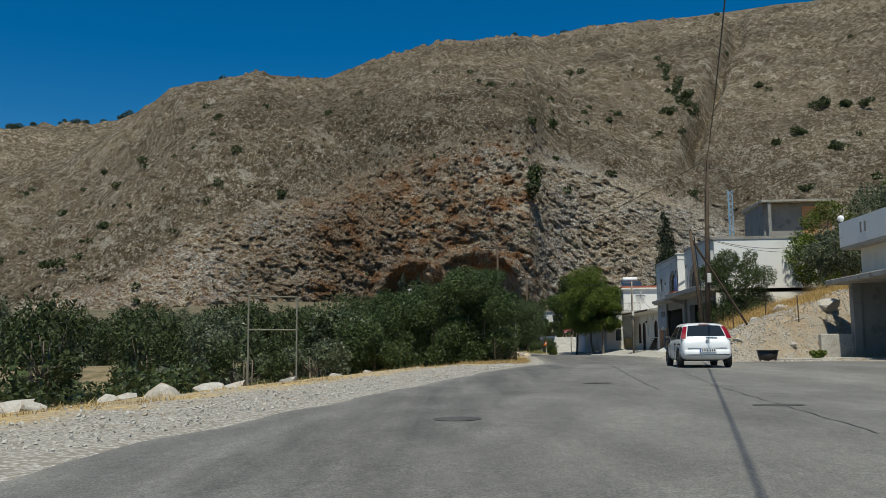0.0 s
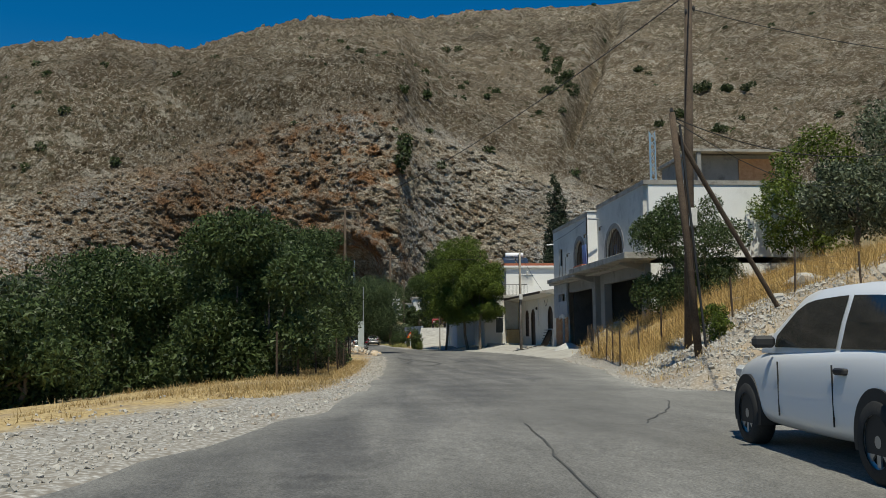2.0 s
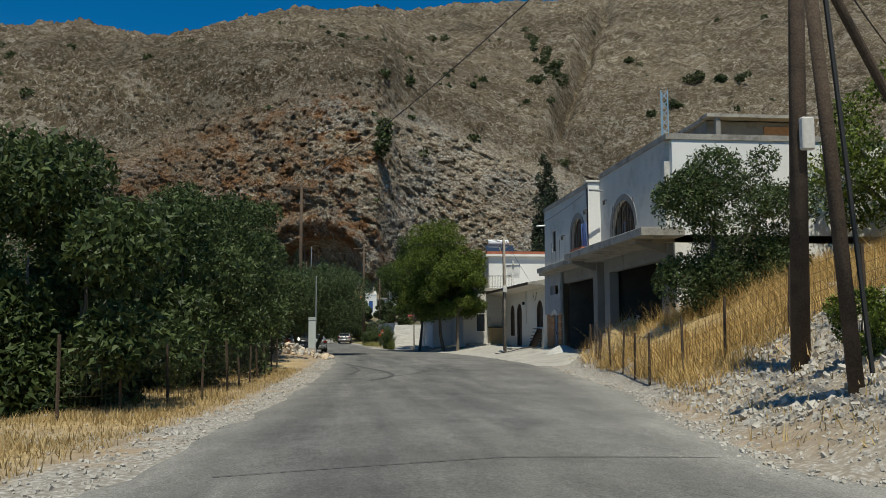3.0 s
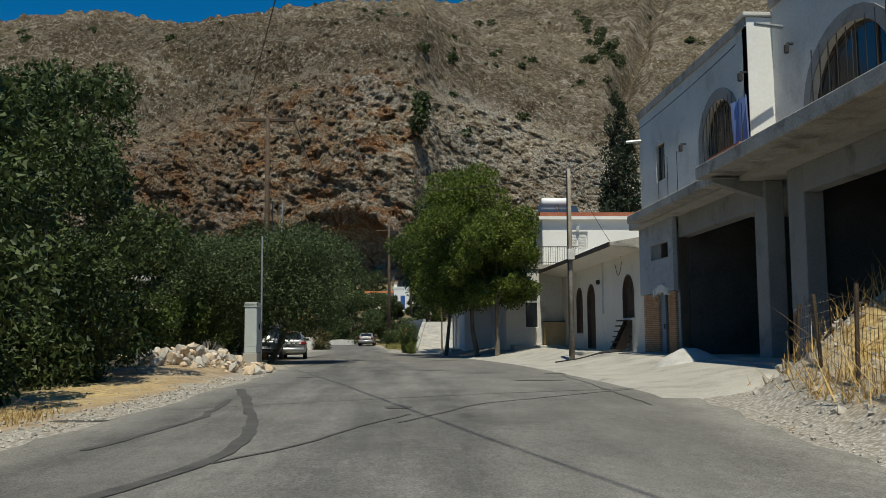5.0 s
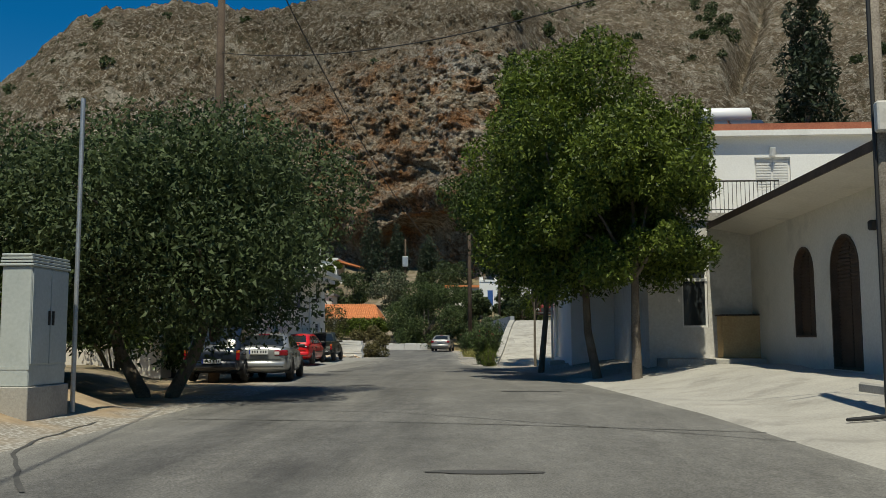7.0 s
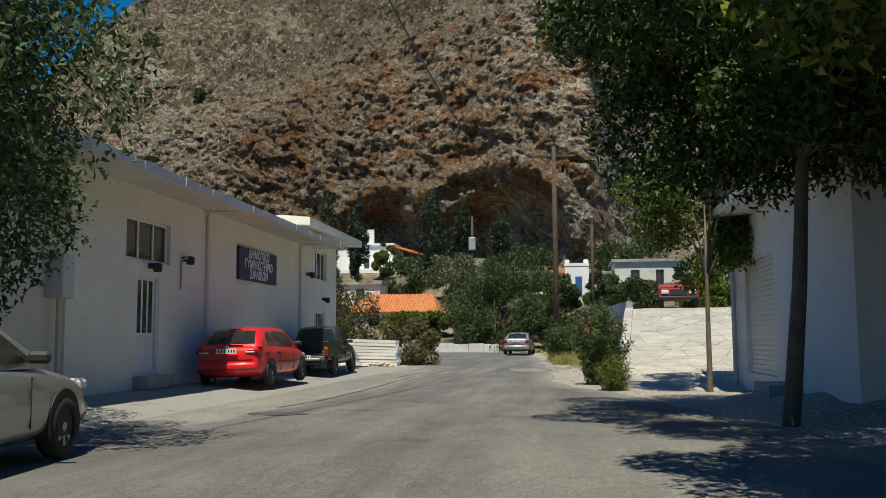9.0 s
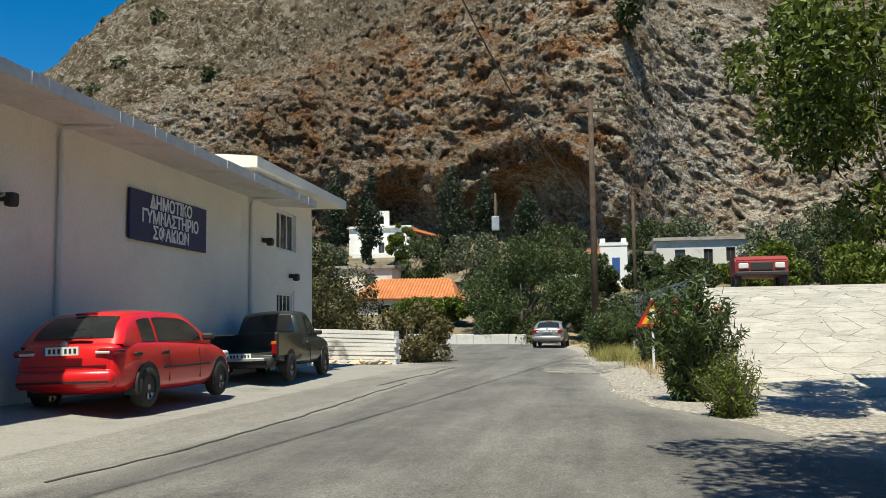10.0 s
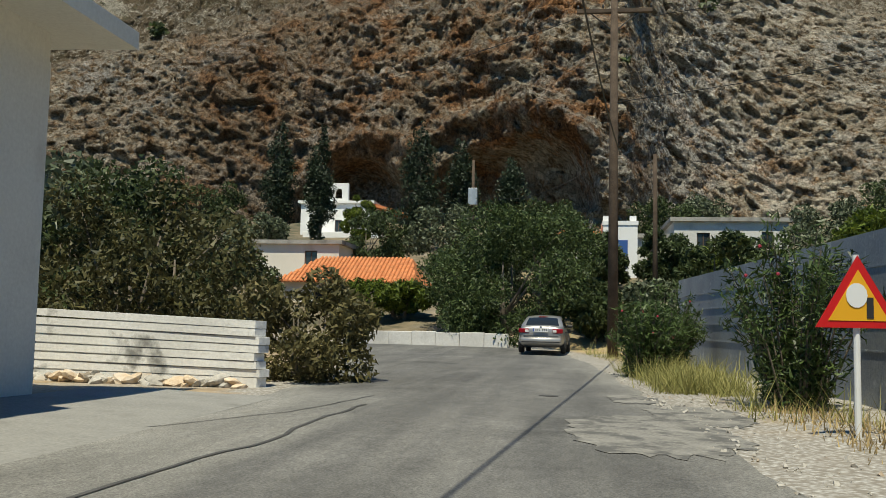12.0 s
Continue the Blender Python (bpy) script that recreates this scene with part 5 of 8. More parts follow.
def gymnasium():
    b = empty("gymnasium", pose(0.27, 118, 0.2), label="white municipal gymnasium with an overhanging concrete roof", category="building")

    def P(name, bm, m, label=""):
        return at_root(b, part(name, bm, m, b, label))
    ops = [(111.5, 112.55, 0.42, 2.6, 0), (125.4, 126.85, 0.3, 2.25, 0)]
    wins = [(110.95, 113.08, 2.87, 3.79, 0), (125.35, 127.0, 3.35, 4.42, 0)]
    low = wall_bm("x", -0.03, 0.3, 108.7, 128.5, -0.2, 2.8, ops)
    P("wall", low, M_GYM)
    P("wall", wall_bm("x", -0.03, 0.3, 108.7, 128.5, 2.8, 4.5, wins), M_GYM)
    P("end_wall", wall_bm("y", 128.2, 0.3, -12, -0.03, -0.2, 5.0), M_GYM)
    P("near_wall", wall_bm("y", 108.7, 0.3, -12, -0.03, -0.2, 4.5), M_GYM)
    P("roof", prism_bm([(-12, 4.5), (0.3, 4.45), (1.42, 4.38), (1.42, 4.56), (0.3, 4.7), (-12, 4.8)], "y", 105.5, 125.2), M_OFFWHITE, "concrete roof slab with a chipped edge")
    rs_ = random.Random(5)
    for k in range(52):
        y0 = 105.5 + 0.38 * k
        P("edge_stone", box_bm(1.39, 1.435 + rs_.uniform(-0.008, 0.012), y0, min(125.2, y0 + 0.38), 4.385 + rs_.uniform(-0.004, 0.012), 4.566 + 0.0004 * (k % 3)), M_OFFWHITE)
    P("raised_roof", prism_bm([(-6, 4.9), (0.3, 4.9), (1.15, 4.87), (1.15, 5.12), (0.3, 5.2), (-6, 5.2)], "y", 121.6, 129.2), M_GYM)
    P("raised_wall", wall_bm("x", -0.03, 0.28, 122.0, 128.5, 4.5, 4.92), M_GYM)
    for ua, ub, sill, head, rise in wins:
        at_root(b, window(b, "x", 0.27, ua, ub, sill, head, 0, 3, -1))
    for k, (ua, ub, sill, head, rise) in enumerate(ops):
        d = P("door", box_bm(0.13, 0.18, ua, ub, sill, head), M_WFRAME)
        at_root(b, part("door_frame", frame_bm("x", 0.12, 0.24, ua, ub, sill, head, 0, 0.07), M_WFRAME, b))
        n = 3 if k == 0 else 4
        for i in range(n):
            w = (ub - ua - 0.24) / n
            u = ua + 0.12 + i * w
            part("pane", box_bm(0.176, 0.19, u + 0.05, u + w - 0.05, sill + 0.9, head - 0.14), M_GLASS, d).matrix_parent_inverse = Matrix.Identity(4)
        part("handle", box_bm(0.19, 0.25, ua + 0.08, ua + 0.11, sill + 0.98, sill + 1.12), M_IRON, d)
        P("doorstep", box_bm(0.27, 0.62, ua - 0.1, ub + 0.1, sill - 0.3, sill - 0.03), M_CONCRETE)
    for y, top in ((115.2, 4.4), (123.4, 4.4)):
        P("drain_pipe", tube_bm([(0.33, y, 0.2), (0.33, y, top - 0.12), (0.38, y, top), (1.2, y, top)], 0.045), M_WFRAME)
    P("conduit", tube_bm([(0.3, 113.65, 2.35), (0.3, 113.65, 3.05), (0.45, 113.65, 3.1)], 0.025), M_GALV)
    for y, z in ((113.75, 3.02), (124.3, 3.4), (126.4, 2.6), (112.0, 2.72)):
        lm = P("wall_lamp", box_bm(0.27, 0.4, y - 0.05, y + 0.05, z, z + 0.12, 0.02), M_IRON)
        part("lantern", box_bm(0.4, 0.56, y - 0.09, y + 0.09, z - 0.08, z + 0.12, 0.03), M_IRON, lm)
    P("cream_annex_wall", wall_bm("x", -0.1, 0.3, 100.6, 108.7, 0.0, 3.4), M_CREAM)
    P("cream_annex_wall", wall_bm("y", 100.6, 0.3, -8, -0.1, 0.0, 3.4), M_CREAM)
    P("annex_roof", box_bm(-8, 0.35, 100.4, 108.65, 3.4, 3.6), M_ROOFGREY)
    P("meter_box", box_bm(0.2, 0.55, 108.1, 108.5, 1.9, 2.7, 0.02), M_OFFWHITE)
    P("meter_pipe", tube_bm([(0.38, 108.3, 0.2), (0.38, 108.3, 1.9)], 0.05), M_OFFWHITE)
    return b


gymnasium()
sg = empty("sign_board", pose(0.3, 119.02, 3.31), label="navy blue sign board with white Greek capitals on the wall", category="sign")
part("board", box_bm(0.0, 0.05, -1.66, 1.66, -0.47, 0.47, 0.008), M_NAVY, sg)


def lettering(body, size, m, material, parent, name="lettering"):
    cu = bpy.data.curves.new(name, "FONT")
    cu.body, cu.size, cu.align_x, cu.align_y, cu.extrude, cu.offset = body, size, "CENTER", "CENTER", 0.004, 0.009
    cu.materials.append(material)
    ob = new(name, cu)
    ob.parent = parent
    ob.matrix_local = m
    return ob


for row, text in enumerate(("ΔΗΜΟΤΙΚΟ", "ΓΥΜΝΑΣΤΗΡΙΟ", "ΣΦΑΚΙΩΝ")):
    lettering(text, 0.34, pose(0.058, 0.0, 0.29 - 0.29 * row, 90, 0, 90), M_SIGNWHITE, sg)

# apron and kerbs
ap = grid_object("gym_apron", np.linspace(0.25, 3.0, 8), np.linspace(104, 130.3, 40), lambda X, Y: road_z(Y) + 0.03 + 0.15 * sm(2.6, 0.6, X) * sm(104, 108, Y) * (1 - 0.6 * sm(124, 130, Y)) - 0.02 * sm(2.6, 3.0, X), M_APRON)
tagged(ap, "pale concrete apron sloping up to the gymnasium wall", "pavement", kind="structure")


xs_, ys_ = np.linspace(0, 1, 12), np.linspace(67.2, 99.4, 60)
U_, Y_ = np.meshgrid(xs_, ys_)
X_ = (road_r(Y_) - 0.9) + U_ * (18.1 - road_r(Y_) + 0.9)
Z_ = np.where((U_ == 0) | (Y_ < 67.3), road_z(Y_) - 0.08, np.maximum(apron_height(X_, Y_), G(X_, Y_) + 0.03))
ap2 = sheet("house_apron", np.stack([X_, Y_, Z_], -1).reshape(-1, 3), 12, 60, M_CONCRETE)
tagged(ap2, "cracked pale concrete apron before the workshop and house", "pavement", kind="structure")


M_LIMEWASH = mat("streaked_limewash", (0.62, 0.61, 0.58), (0.80, 0.79, 0.76), 0.8, 16, 0.92, bump=0.4, spots=(0.22, 0.215, 0.20), spot_scale=1.1, spot_lo=0.55, spot_hi=0.66)


def boarded_wall():
    b = empty("low_white_wall", pose(0, 132.4, 0), label="low whitewashed board-marked concrete wall with a rounded end", category="wall")
    for k in range(8):
        z0 = 0.02 + k * 0.135
        pts = []
        x1 = 2.05 + 0.05 * math.sin(k * 1.7)
        bm = prism_bm([(-2.4, 132.78), (x1, 132.1 - 0.01 * k), (x1 + 0.1, 132.3), (x1, 132.45), (-2.4, 133.1)], "z", z0 - (0.5 if k == 0 else 0), z0 + 0.125)
        for v in bm.verts:
            v.co.z += 0.05 * k * (1 - (v.co.x + 2.4) / 4.6) * 0.45
        o = part("board_course", bm, M_LIMEWASH, b)
        o.matrix_parent_inverse = b.matrix_world.inverted() @ Matrix.Translation((0, random.uniform(-0.006, 0.006), 0))
    bm = prism_bm([(-2.4, 132.83), (2.0, 132.16), (2.0, 132.4), (-2.4, 133.05)], "z", -0.4, 1.06)
    at_root(b, part("core", bm, M_WHITE, b))
    return b


boarded_wall()

# ---------------------------------------------------------------- ramp and its wall
M_FLAG = mat("pale_flagstone", (0.30, 0.285, 0.25), (0.46, 0.435, 0.385), 1.5, 18, 0.95, bump=0.4, spots=(0.27, 0.25, 0.215), spot_scale=0.7, vary=0.10)


def ramp_left(y):
    return np.interp(y, [115, 118, 124, 131, 136], [10.75, 10.95, 11.45, 12.05, 12.4])


def ramp_z(x, y):
    return road_z(116.0) + 2.42 * sm(114.5, 133.5, y + (x - 12) * 0.12) + 0.05 - 0.14 * (1 - sm(115.1, 115.9, y))


ys_ = np.linspace(115.2, 136, 50)
U_, Y_ = np.meshgrid(np.linspace(0, 1, 20), ys_)
X_ = ramp_left(Y_) + U_ * (26 - ramp_left(Y_))
rp = sheet("ramp", np.stack([X_, Y_, ramp_z(X_, Y_)], -1).reshape(-1, 3), 20, 50, M_CONCRETE)
tagged(rp, "sunlit ramp paved with pale flagstones climbing to a lane", "ramp", kind="structure")
rs = random.Random(11)
LAT = {}
for j in range(24):
    for i in range(11):
        LAT[i, j] = (0.05 + i * 0.66 + (0.33 if j % 2 else 0) + rs.uniform(-0.27, 0.27), 116.6 + j * 0.70 + rs.uniform(-0.27, 0.27))
for j in range(23):
    for i in range(10):
        c = [LAT[i, j], LAT[i + 1, j], LAT[i + 1, j + 1], LAT[i, j + 1]]
        c = [(a[0] + (b[0] - a[0]) * t, a[1] + (b[1] - a[1]) * t) for a, b in zip(c, c[1:] + c[:1]) for t in (0.08, 0.5, 0.92)]
        mx, my = sum(p[0] for p in c) / len(c), sum(p[1] for p in c) / len(c)
        if my < 117.4 and mx > 2.4:
            continue
        c = [(mx + (p[0] - mx) * (0.975 + rs.uniform(-0.03, 0.015)), my + (p[1] - my) * (0.975 + rs.uniform(-0.03, 0.015))) for p in c]
        c = [(float(ramp_left(y)) + 0.1 + max(0.0, x), y) for x, y in c]
        c = [(x, y, float(ramp_z(x, y)) + 0.012) for x, y in c]
        n = len(c)
        low = [(x, y, z - 0.03) for x, y, z in c]
        o = mesh_object("flagstone", c + low, [tuple(range(n))] + [(k, k + n, (k + 1) % n + n, (k + 1) % n) for k in range(n)], M_FLAG, rp)

M_BLUEGREY = mat("blue_grey_concrete", (0.24, 0.26, 0.28), (0.36, 0.385, 0.40), 0.9, 20, 0.9, bump=0.2, spots=(0.52, 0.53, 0.53), spot_scale=1.6, spot_lo=0.62, spot_hi=0.68)
M_WHITEWASH = mat("whitewashed_stone", (0.30, 0.30, 0.30), (0.74, 0.73, 0.71), 3, 14, 0.95, bump=0.6, vary=0.3)


def ramp_wall():
    b = empty("ramp_wall", pose(11.2, 128, 0), label="blue-grey concrete retaining wall with a whitewashed rubble face", category="wall")
    bm = bmesh.new()
    ys = [115.6 + 0.8 * k for k in range(20)]
    for y0, y1 in zip(ys, ys[1:]):
        x0, x1 = float(ramp_left(y0)), float(ramp_left(y1))
        z0, z1 = float(ramp_z(x0, y0)) + 0.12, float(ramp_z(x1, y1)) + 0.12
        vs = [bm.verts.new(p) for p in ((x0 - 0.3, y0, -0.4), (x0, y0, -0.4), (x1, y1, -0.4), (x1 - 0.3, y1, -0.4), (x0 - 0.3, y0, z0), (x0, y0, z0), (x1, y1, z1), (x1 - 0.3, y1, z1))]
        for q in ((4, 5, 6, 7), (0, 1, 5, 4), (1, 2, 6, 5), (2, 3, 7, 6), (3, 0, 4, 7)):
            bm.faces.new([vs[i] for i in q])
    at_root(b, part("core", bm, M_CONCRETE, b))
    at_root(b, part("concrete_panel", prism_bm([(11.75, 130.6), (12.0, 130.6), (10.8, 146.2), (10.55, 146.2)], "z", -0.3, 2.62), M_BLUEGREY, b))
    for k in range(1, 5):
        at_root(b, part("board_mark", prism_bm([(11.735, 130.7), (11.755, 130.7), (10.565, 146.1), (10.545, 146.1)], "z", 0.42 * k + 0.4, 0.42 * k + 0.43), M_BLUEGREY, b))
    rs = random.Random(4)
    me = rock_mesh("rubble_stone", 3, M_WHITEWASH)
    cells_ = [(121.2 + 0.215 * i + 0.1 * (j % 2), 0.05 + 0.185 * j) for i in range(44) for j in range(13)]
    for y, z in cells_:
        y, z = y + rs.uniform(-0.06, 0.06), z + rs.uniform(-0.05, 0.05)
        x = float(ramp_left(y)) - 0.31
        if z > float(ramp_z(x, y)) - 0.22 or y > 130.5:
            continue
        o = new("rubble_stone", me)
        o.parent = b
        o.matrix_parent_inverse = b.matrix_world.inverted()
        s = rs.uniform(0.12, 0.19)
        o.matrix_basis = Matrix.Translation((x, y, z)) @ Matrix.Diagonal((0.3, 1, 1, 1)) @ pose(0, 0, 0, rs.uniform(0, 360), rs.uniform(0, 360), rs.uniform(0, 360)) @ Matrix.Diagonal((s, s, s * 0.8, 1))
    return b


def rock_mesh(name, seed, material, detail=2):
    """A broken stone about one metre across."""
    bm = bmesh.new()
    bmesh.ops.create_icosphere(bm, subdivisions=detail, radius=1.0)
    rng_ = random.Random(seed * 13 + 5)
    for v in bm.verts:
        n = noise.noise(v.co * 0.9 + Vector((seed * 7.1, seed, 0))) * 0.55 + noise.noise(v.co * 2.3 + Vector((seed, 3, 1))) * 0.22
        v.co *= 1 + n
    for _ in range(11):
        cut = Vector((rng_.gauss(0, 1), rng_.gauss(0, 1), rng_.gauss(0, 1))).normalized()
        lim = rng_.uniform(0.52, 0.8)
        for v in bm.verts:
            over = v.co.dot(cut) - lim
            if over > 0:
                v.co -= cut * over * 0.95
    for v in bm.verts:
        v.co.z *= 0.8
    me = bpy.data.meshes.new(name)
    bm.to_mesh(me)
    bm.free()
    me.materials.append(material)
    return me


ramp_wall()

# ---------------------------------------------------------------- village behind
def simple_house(name, x0, x1, y0, y1, z0, z1, wall_m, label, openings=(), roof="flat", roof_m=None, over=0.25):
    """A house whose near wall (towards -y) has openings (xa, xb, sill, head)."""
    b = empty(name, pose((x0 + x1) / 2, y0, z0), label=label, category="house")
    at_root(b, part("wall", wall_bm("y", y0, 0.3, x0, x1, z0 - 3, z1, [(a, c, s, h, 0) for a, c, s, h in openings]), wall_m, b))
    at_root(b, part("wall", box_bm(x0, x0 + 0.3, y0 + 0.3, y1, z0 - 3, z1), wall_m, b))
    at_root(b, part("wall", box_bm(x1 - 0.3, x1, y0 + 0.3, y1, z0 - 3, z1), wall_m, b))
    at_root(b, part("wall", box_bm(x0, x1, y1, y1 + 0.3, z0 - 3, z1), wall_m, b))
    for a, c, s, h in openings:
        at_root(b, window(b, "y", y0, a, c, s, h, 0, 2, 1, M_BROWN))
    if roof == "flat":
        at_root(b, part("roof", box_bm(x0 - over, x1 + over, y0 - over, y1 + 0.3 + over, z1, z1 + 0.25), roof_m or M_ROOFGREY, b))
    return b


oh = simple_house("tiled_house", -8.2, -1.2, 165.4, 171, 1.2, 3.4, M_CREAM, "cream house with a bright orange tiled hip roof", [(-6.5, -5.6, 1.6, 2.9)], roof="none")


def tiled_roof(parent, x0, x1, y0, y1, z0, z1):
    """A hip roof with rows of barrel tiles on the slope towards the road."""
    ridge0, ridge1, ym = x0 + 1.6, x1 - 0.8, (y0 + y1) / 2
    bm = bmesh.new()
    v = [bm.verts.new(p) for p in ((x0, y0, z0), (x1, y0, z0), (x1, y1, z0), (x0, y1, z0), (ridge0, ym, z1), (ridge1, ym, z1))]
    for q in ((0, 1, 5, 4), (1, 2, 5), (2, 3, 4, 5), (3, 0, 4), (3, 2, 1, 0)):
        bm.faces.new([v[i] for i in q])
    roof = at_root(parent, part("roof", bm, M_TILE, parent))
    n, rows = 34, 9
    mesh = None
    for r in range(rows):
        for k in range(n):
            u = (k + 0.5) / n
            t = r / rows
            xa, xb = x0 + (ridge0 - x0) * t, x1 + (ridge1 - x1) * t
            x = x0 + (x1 - x0) * u
            if x < xa + 0.1 or x > xb - 0.1:
                continue
            y, z = y0 + (ym - y0) * t, z0 + (z1 - z0) * t
            if mesh is None:
                tb = bmesh.new()
                ln, w = (ym - y0) / rows * 1.12, (x1 - x0) / n * 0.44
                dz = (z1 - z0) / rows * 1.12
                pa = [(w * math.cos(a), w * 0.8 * math.sin(a)) for a in (math.pi * i / 4 for i in range(5))]
                lo = [tb.verts.new((p, 0, q + 0.03)) for p, q in pa]
                hi = [tb.verts.new((p * 0.85, ln, q * 0.85 + dz + 0.01)) for p, q in pa]
                for i in range(4):
                    tb.faces.new((lo[i], lo[i + 1], hi[i + 1], hi[i]))
                tb.faces.new(lo)
                mesh = bpy.data.meshes.new("roof_tile")
                tb.to_mesh(mesh)
                tb.free()
                mesh.materials.append(M_TILE)
            o = new("roof_tile", mesh)
            o.parent = roof
            o.location = (x, y - 0.03, z)


tiled_roof(oh, -8.6, -0.8, 165.0, 171.6, 3.3, 4.85)
simple_house("grey_house", -12.5, -7.0, 172.5, 178, 3.0, 6.0, M_CREAM, "small flat-roofed grey-beige house on the slope", [(-9.2, -8.4, 4.4, 5.6)])
blue = simple_house("white_house", 9.3, 11.4, 174.5, 179, 4.8, 7.55, M_WHITE, "small white cube house with a blue door", [], over=0.05, roof_m=M_WHITE)
at_root(blue, part("door", box_bm(10.2, 10.8, 174.44, 174.5, 4.9, 6.6), plain("blue_door", (0.03, 0.09, 0.28), 0.5), blue))
for cx in (9.5, 11.15):
    at_root(blue, part("chimney", box_bm(cx - 0.2, cx + 0.2, 174.8, 175.2, 7.8, 8.15), M_WHITE, blue))
simple_house("long_low_house", 5.6, 9.2, 175.5, 179, 4.8, 7.0, M_CREAM, "low house with a red tiled lean-to edge", [(6.2, 6.9, 5.4, 6.4), (7.8, 8.4, 5.0, 6.6)], roof_m=M_TILE)
simple_house("grey_flat_house", 13.7, 20.6, 175.5, 181, 5.0, 7.9, M_OFFWHITE, "grey plastered flat-roofed house with shuttered windows", [(15.1, 15.9, 5.9, 7.2), (17.3, 18.0, 5.6, 7.2), (19.0, 19.7, 6.2, 7.3)])
simple_house("small_annex", 11.5, 13.6, 176, 179, 5.0, 6.9, M_OFFWHITE, "small grey annex between the houses", [(12.1, 12.6, 5.4, 6.4)])
church = simple_house("chapel", -18.5, -11.5, 202, 209, 9.0, 12.6, M_WHITE, "whitewashed chapel below the cliff", [(-16.9, -16.3, 10.2, 11.6), (-15.1, -14.4, 9.4, 11.0), (-13.2, -12.6, 10.2, 11.4)], roof_m=M_WHITE)
at_root(church, part("bell_arch", wall_bm("y", 202.2, 0.4, -15.8, -13.9, 12.85, 14.6, [(-15.2, -14.5, 13.1, 14.1, 0.35)]), M_WHITE, church))
at_root(church, part("side_roof", prism_bm([(-11.5, 12.4), (-7.8, 11.4), (-7.8, 11.6), (-11.5, 12.7)], "y", 202.5, 208), M_TILE, church))
tr = empty("white_terrace_wall", pose(-13.5, 197, 8), label="whitewashed stepped terrace wall below the chapel", category="wall")
for k, (x0, x1, y, z) in enumerate(((-17.5, -9.6, 199.5, 9.6), (-16.8, -10.4, 196.5, 8.4), (-14.5, -10.8, 193.0, 7.0))):
    at_root(tr, part("terrace", box_bm(x0, x1, y, y + 3.0, z - 4, z, 0.05), M_WHITE, tr))
lw = empty("far_low_wall", pose(1, 153, 0), label="low stained white wall along the bend of the road", category="wall")
for k in range(7):
    x = -2.6 + k * 1.05
    at_root(lw, part("wall_block", box_bm(x, x + 1.03, 156.4 - 0.12 * k, 156.7 - 0.12 * k, -0.3, 0.82 + random.uniform(-0.03, 0.03), 0.02), M_OFFWHITE, lw))

# house at the start, on the right
def start_house():
    b = empty("roadside_house", pose(19.2, 36, 0.1), label="house with white parapet over a dark open ground floor", category="house")

    def P(name, bm, m, label=""):
        return at_root(b, part(name, bm, m, b, label))
    P("parapet", box_bm(19.2, 19.45, 20, 42.0, 5.75, 7.0), M_WHITE)
    P("parapet", box_bm(19.45, 28, 41.75, 42.0, 5.75, 7.0), M_WHITE)
    P("upper_wall", box_bm(19.9, 20.2, 20, 41.2, 4.2, 5.75), M_CREAM)
    P("upper_wall", box_bm(20.2, 28, 40.9, 41.2, 4.2, 5.75), M_CREAM)
    P("roof", box_bm(19.25, 28, 20, 41.95, 5.6, 5.75), M_CONCRETE)
    P("balcony_slab", box_bm(18.5, 28, 20, 42.4, 3.85, 4.1, 0.03), M_ROOFGREY)
    for y in (41.0, 35.5, 30.0, 24.5):
        P("pillar", box_bm(19.3, 19.7, y, y + 0.45, -0.3, 3.85), M_GREY_RENDER)
    P("back_wall", box_bm(24.5, 24.8, 20, 41.4, -0.3, 3.85), M_GREY_RENDER)
    P("side_wall", box_bm(19.7, 24.5, 41.1, 41.4, -0.3, 3.85), M_GREY_RENDER)
    for k in range(2):
        P("vent_slot", box_bm(19.17, 19.2, 39.2 - k * 0.5, 39.4 - k * 0.5, 6.2, 6.7), M_GREY_RENDER)
    P("stone_wall", box_bm(17.7, 19.3, 41.2, 41.6, -0.2, 1.35, 0.03), M_STONE)
    l = P("globe_lamp", box_bm(19.2, 19.4, 41.9, 42.05, 7.0, 7.08), M_IRON)
    g = bmesh.new()
    bmesh.ops.create_uvsphere(g, u_segments=14, v_segments=8, radius=0.17, matrix=Matrix.Translation((19.3, 41.95, 7.24)))
    part("globe", g, M_SIGNWHITE, l, smooth=True)
    return b


start_house()
pv = box("pavement", 14.0, 19.4, 38.2, 41.2, -0.3, 0.19, M_CONCRETE, bevel=0.02)
tagged(pv, "narrow concrete pavement with a worn kerb", "pavement", kind="structure")
hb = simple_house("brick_house", 28.5, 35.0, 84, 90, 10.0, 14.6, M_GREY_RENDER, "unfinished brick and render house on the hill", [(33.0, 33.9, 12.2, 13.6)])
at_root(hb, part("brick_panel", box_bm(32.2, 35.0, 83.93, 84.0, 10.5, 14.3), M_BRICK, hb))
at_root(hb, part("porch_slab", box_bm(28.0, 35.4, 82.8, 84, 14.6, 14.8), M_ROOFGREY, hb))
at_root(hb, part("porch_post", box_bm(28.6, 28.9, 82.9, 83.2, 8.0, 14.6), M_GREY_RENDER, hb))
# ---------------------------------------------------------------- vehicles
def paint(name, c, metal=0.0, rough=0.3):
    return plain(name, c, rough, metal, 0.6)


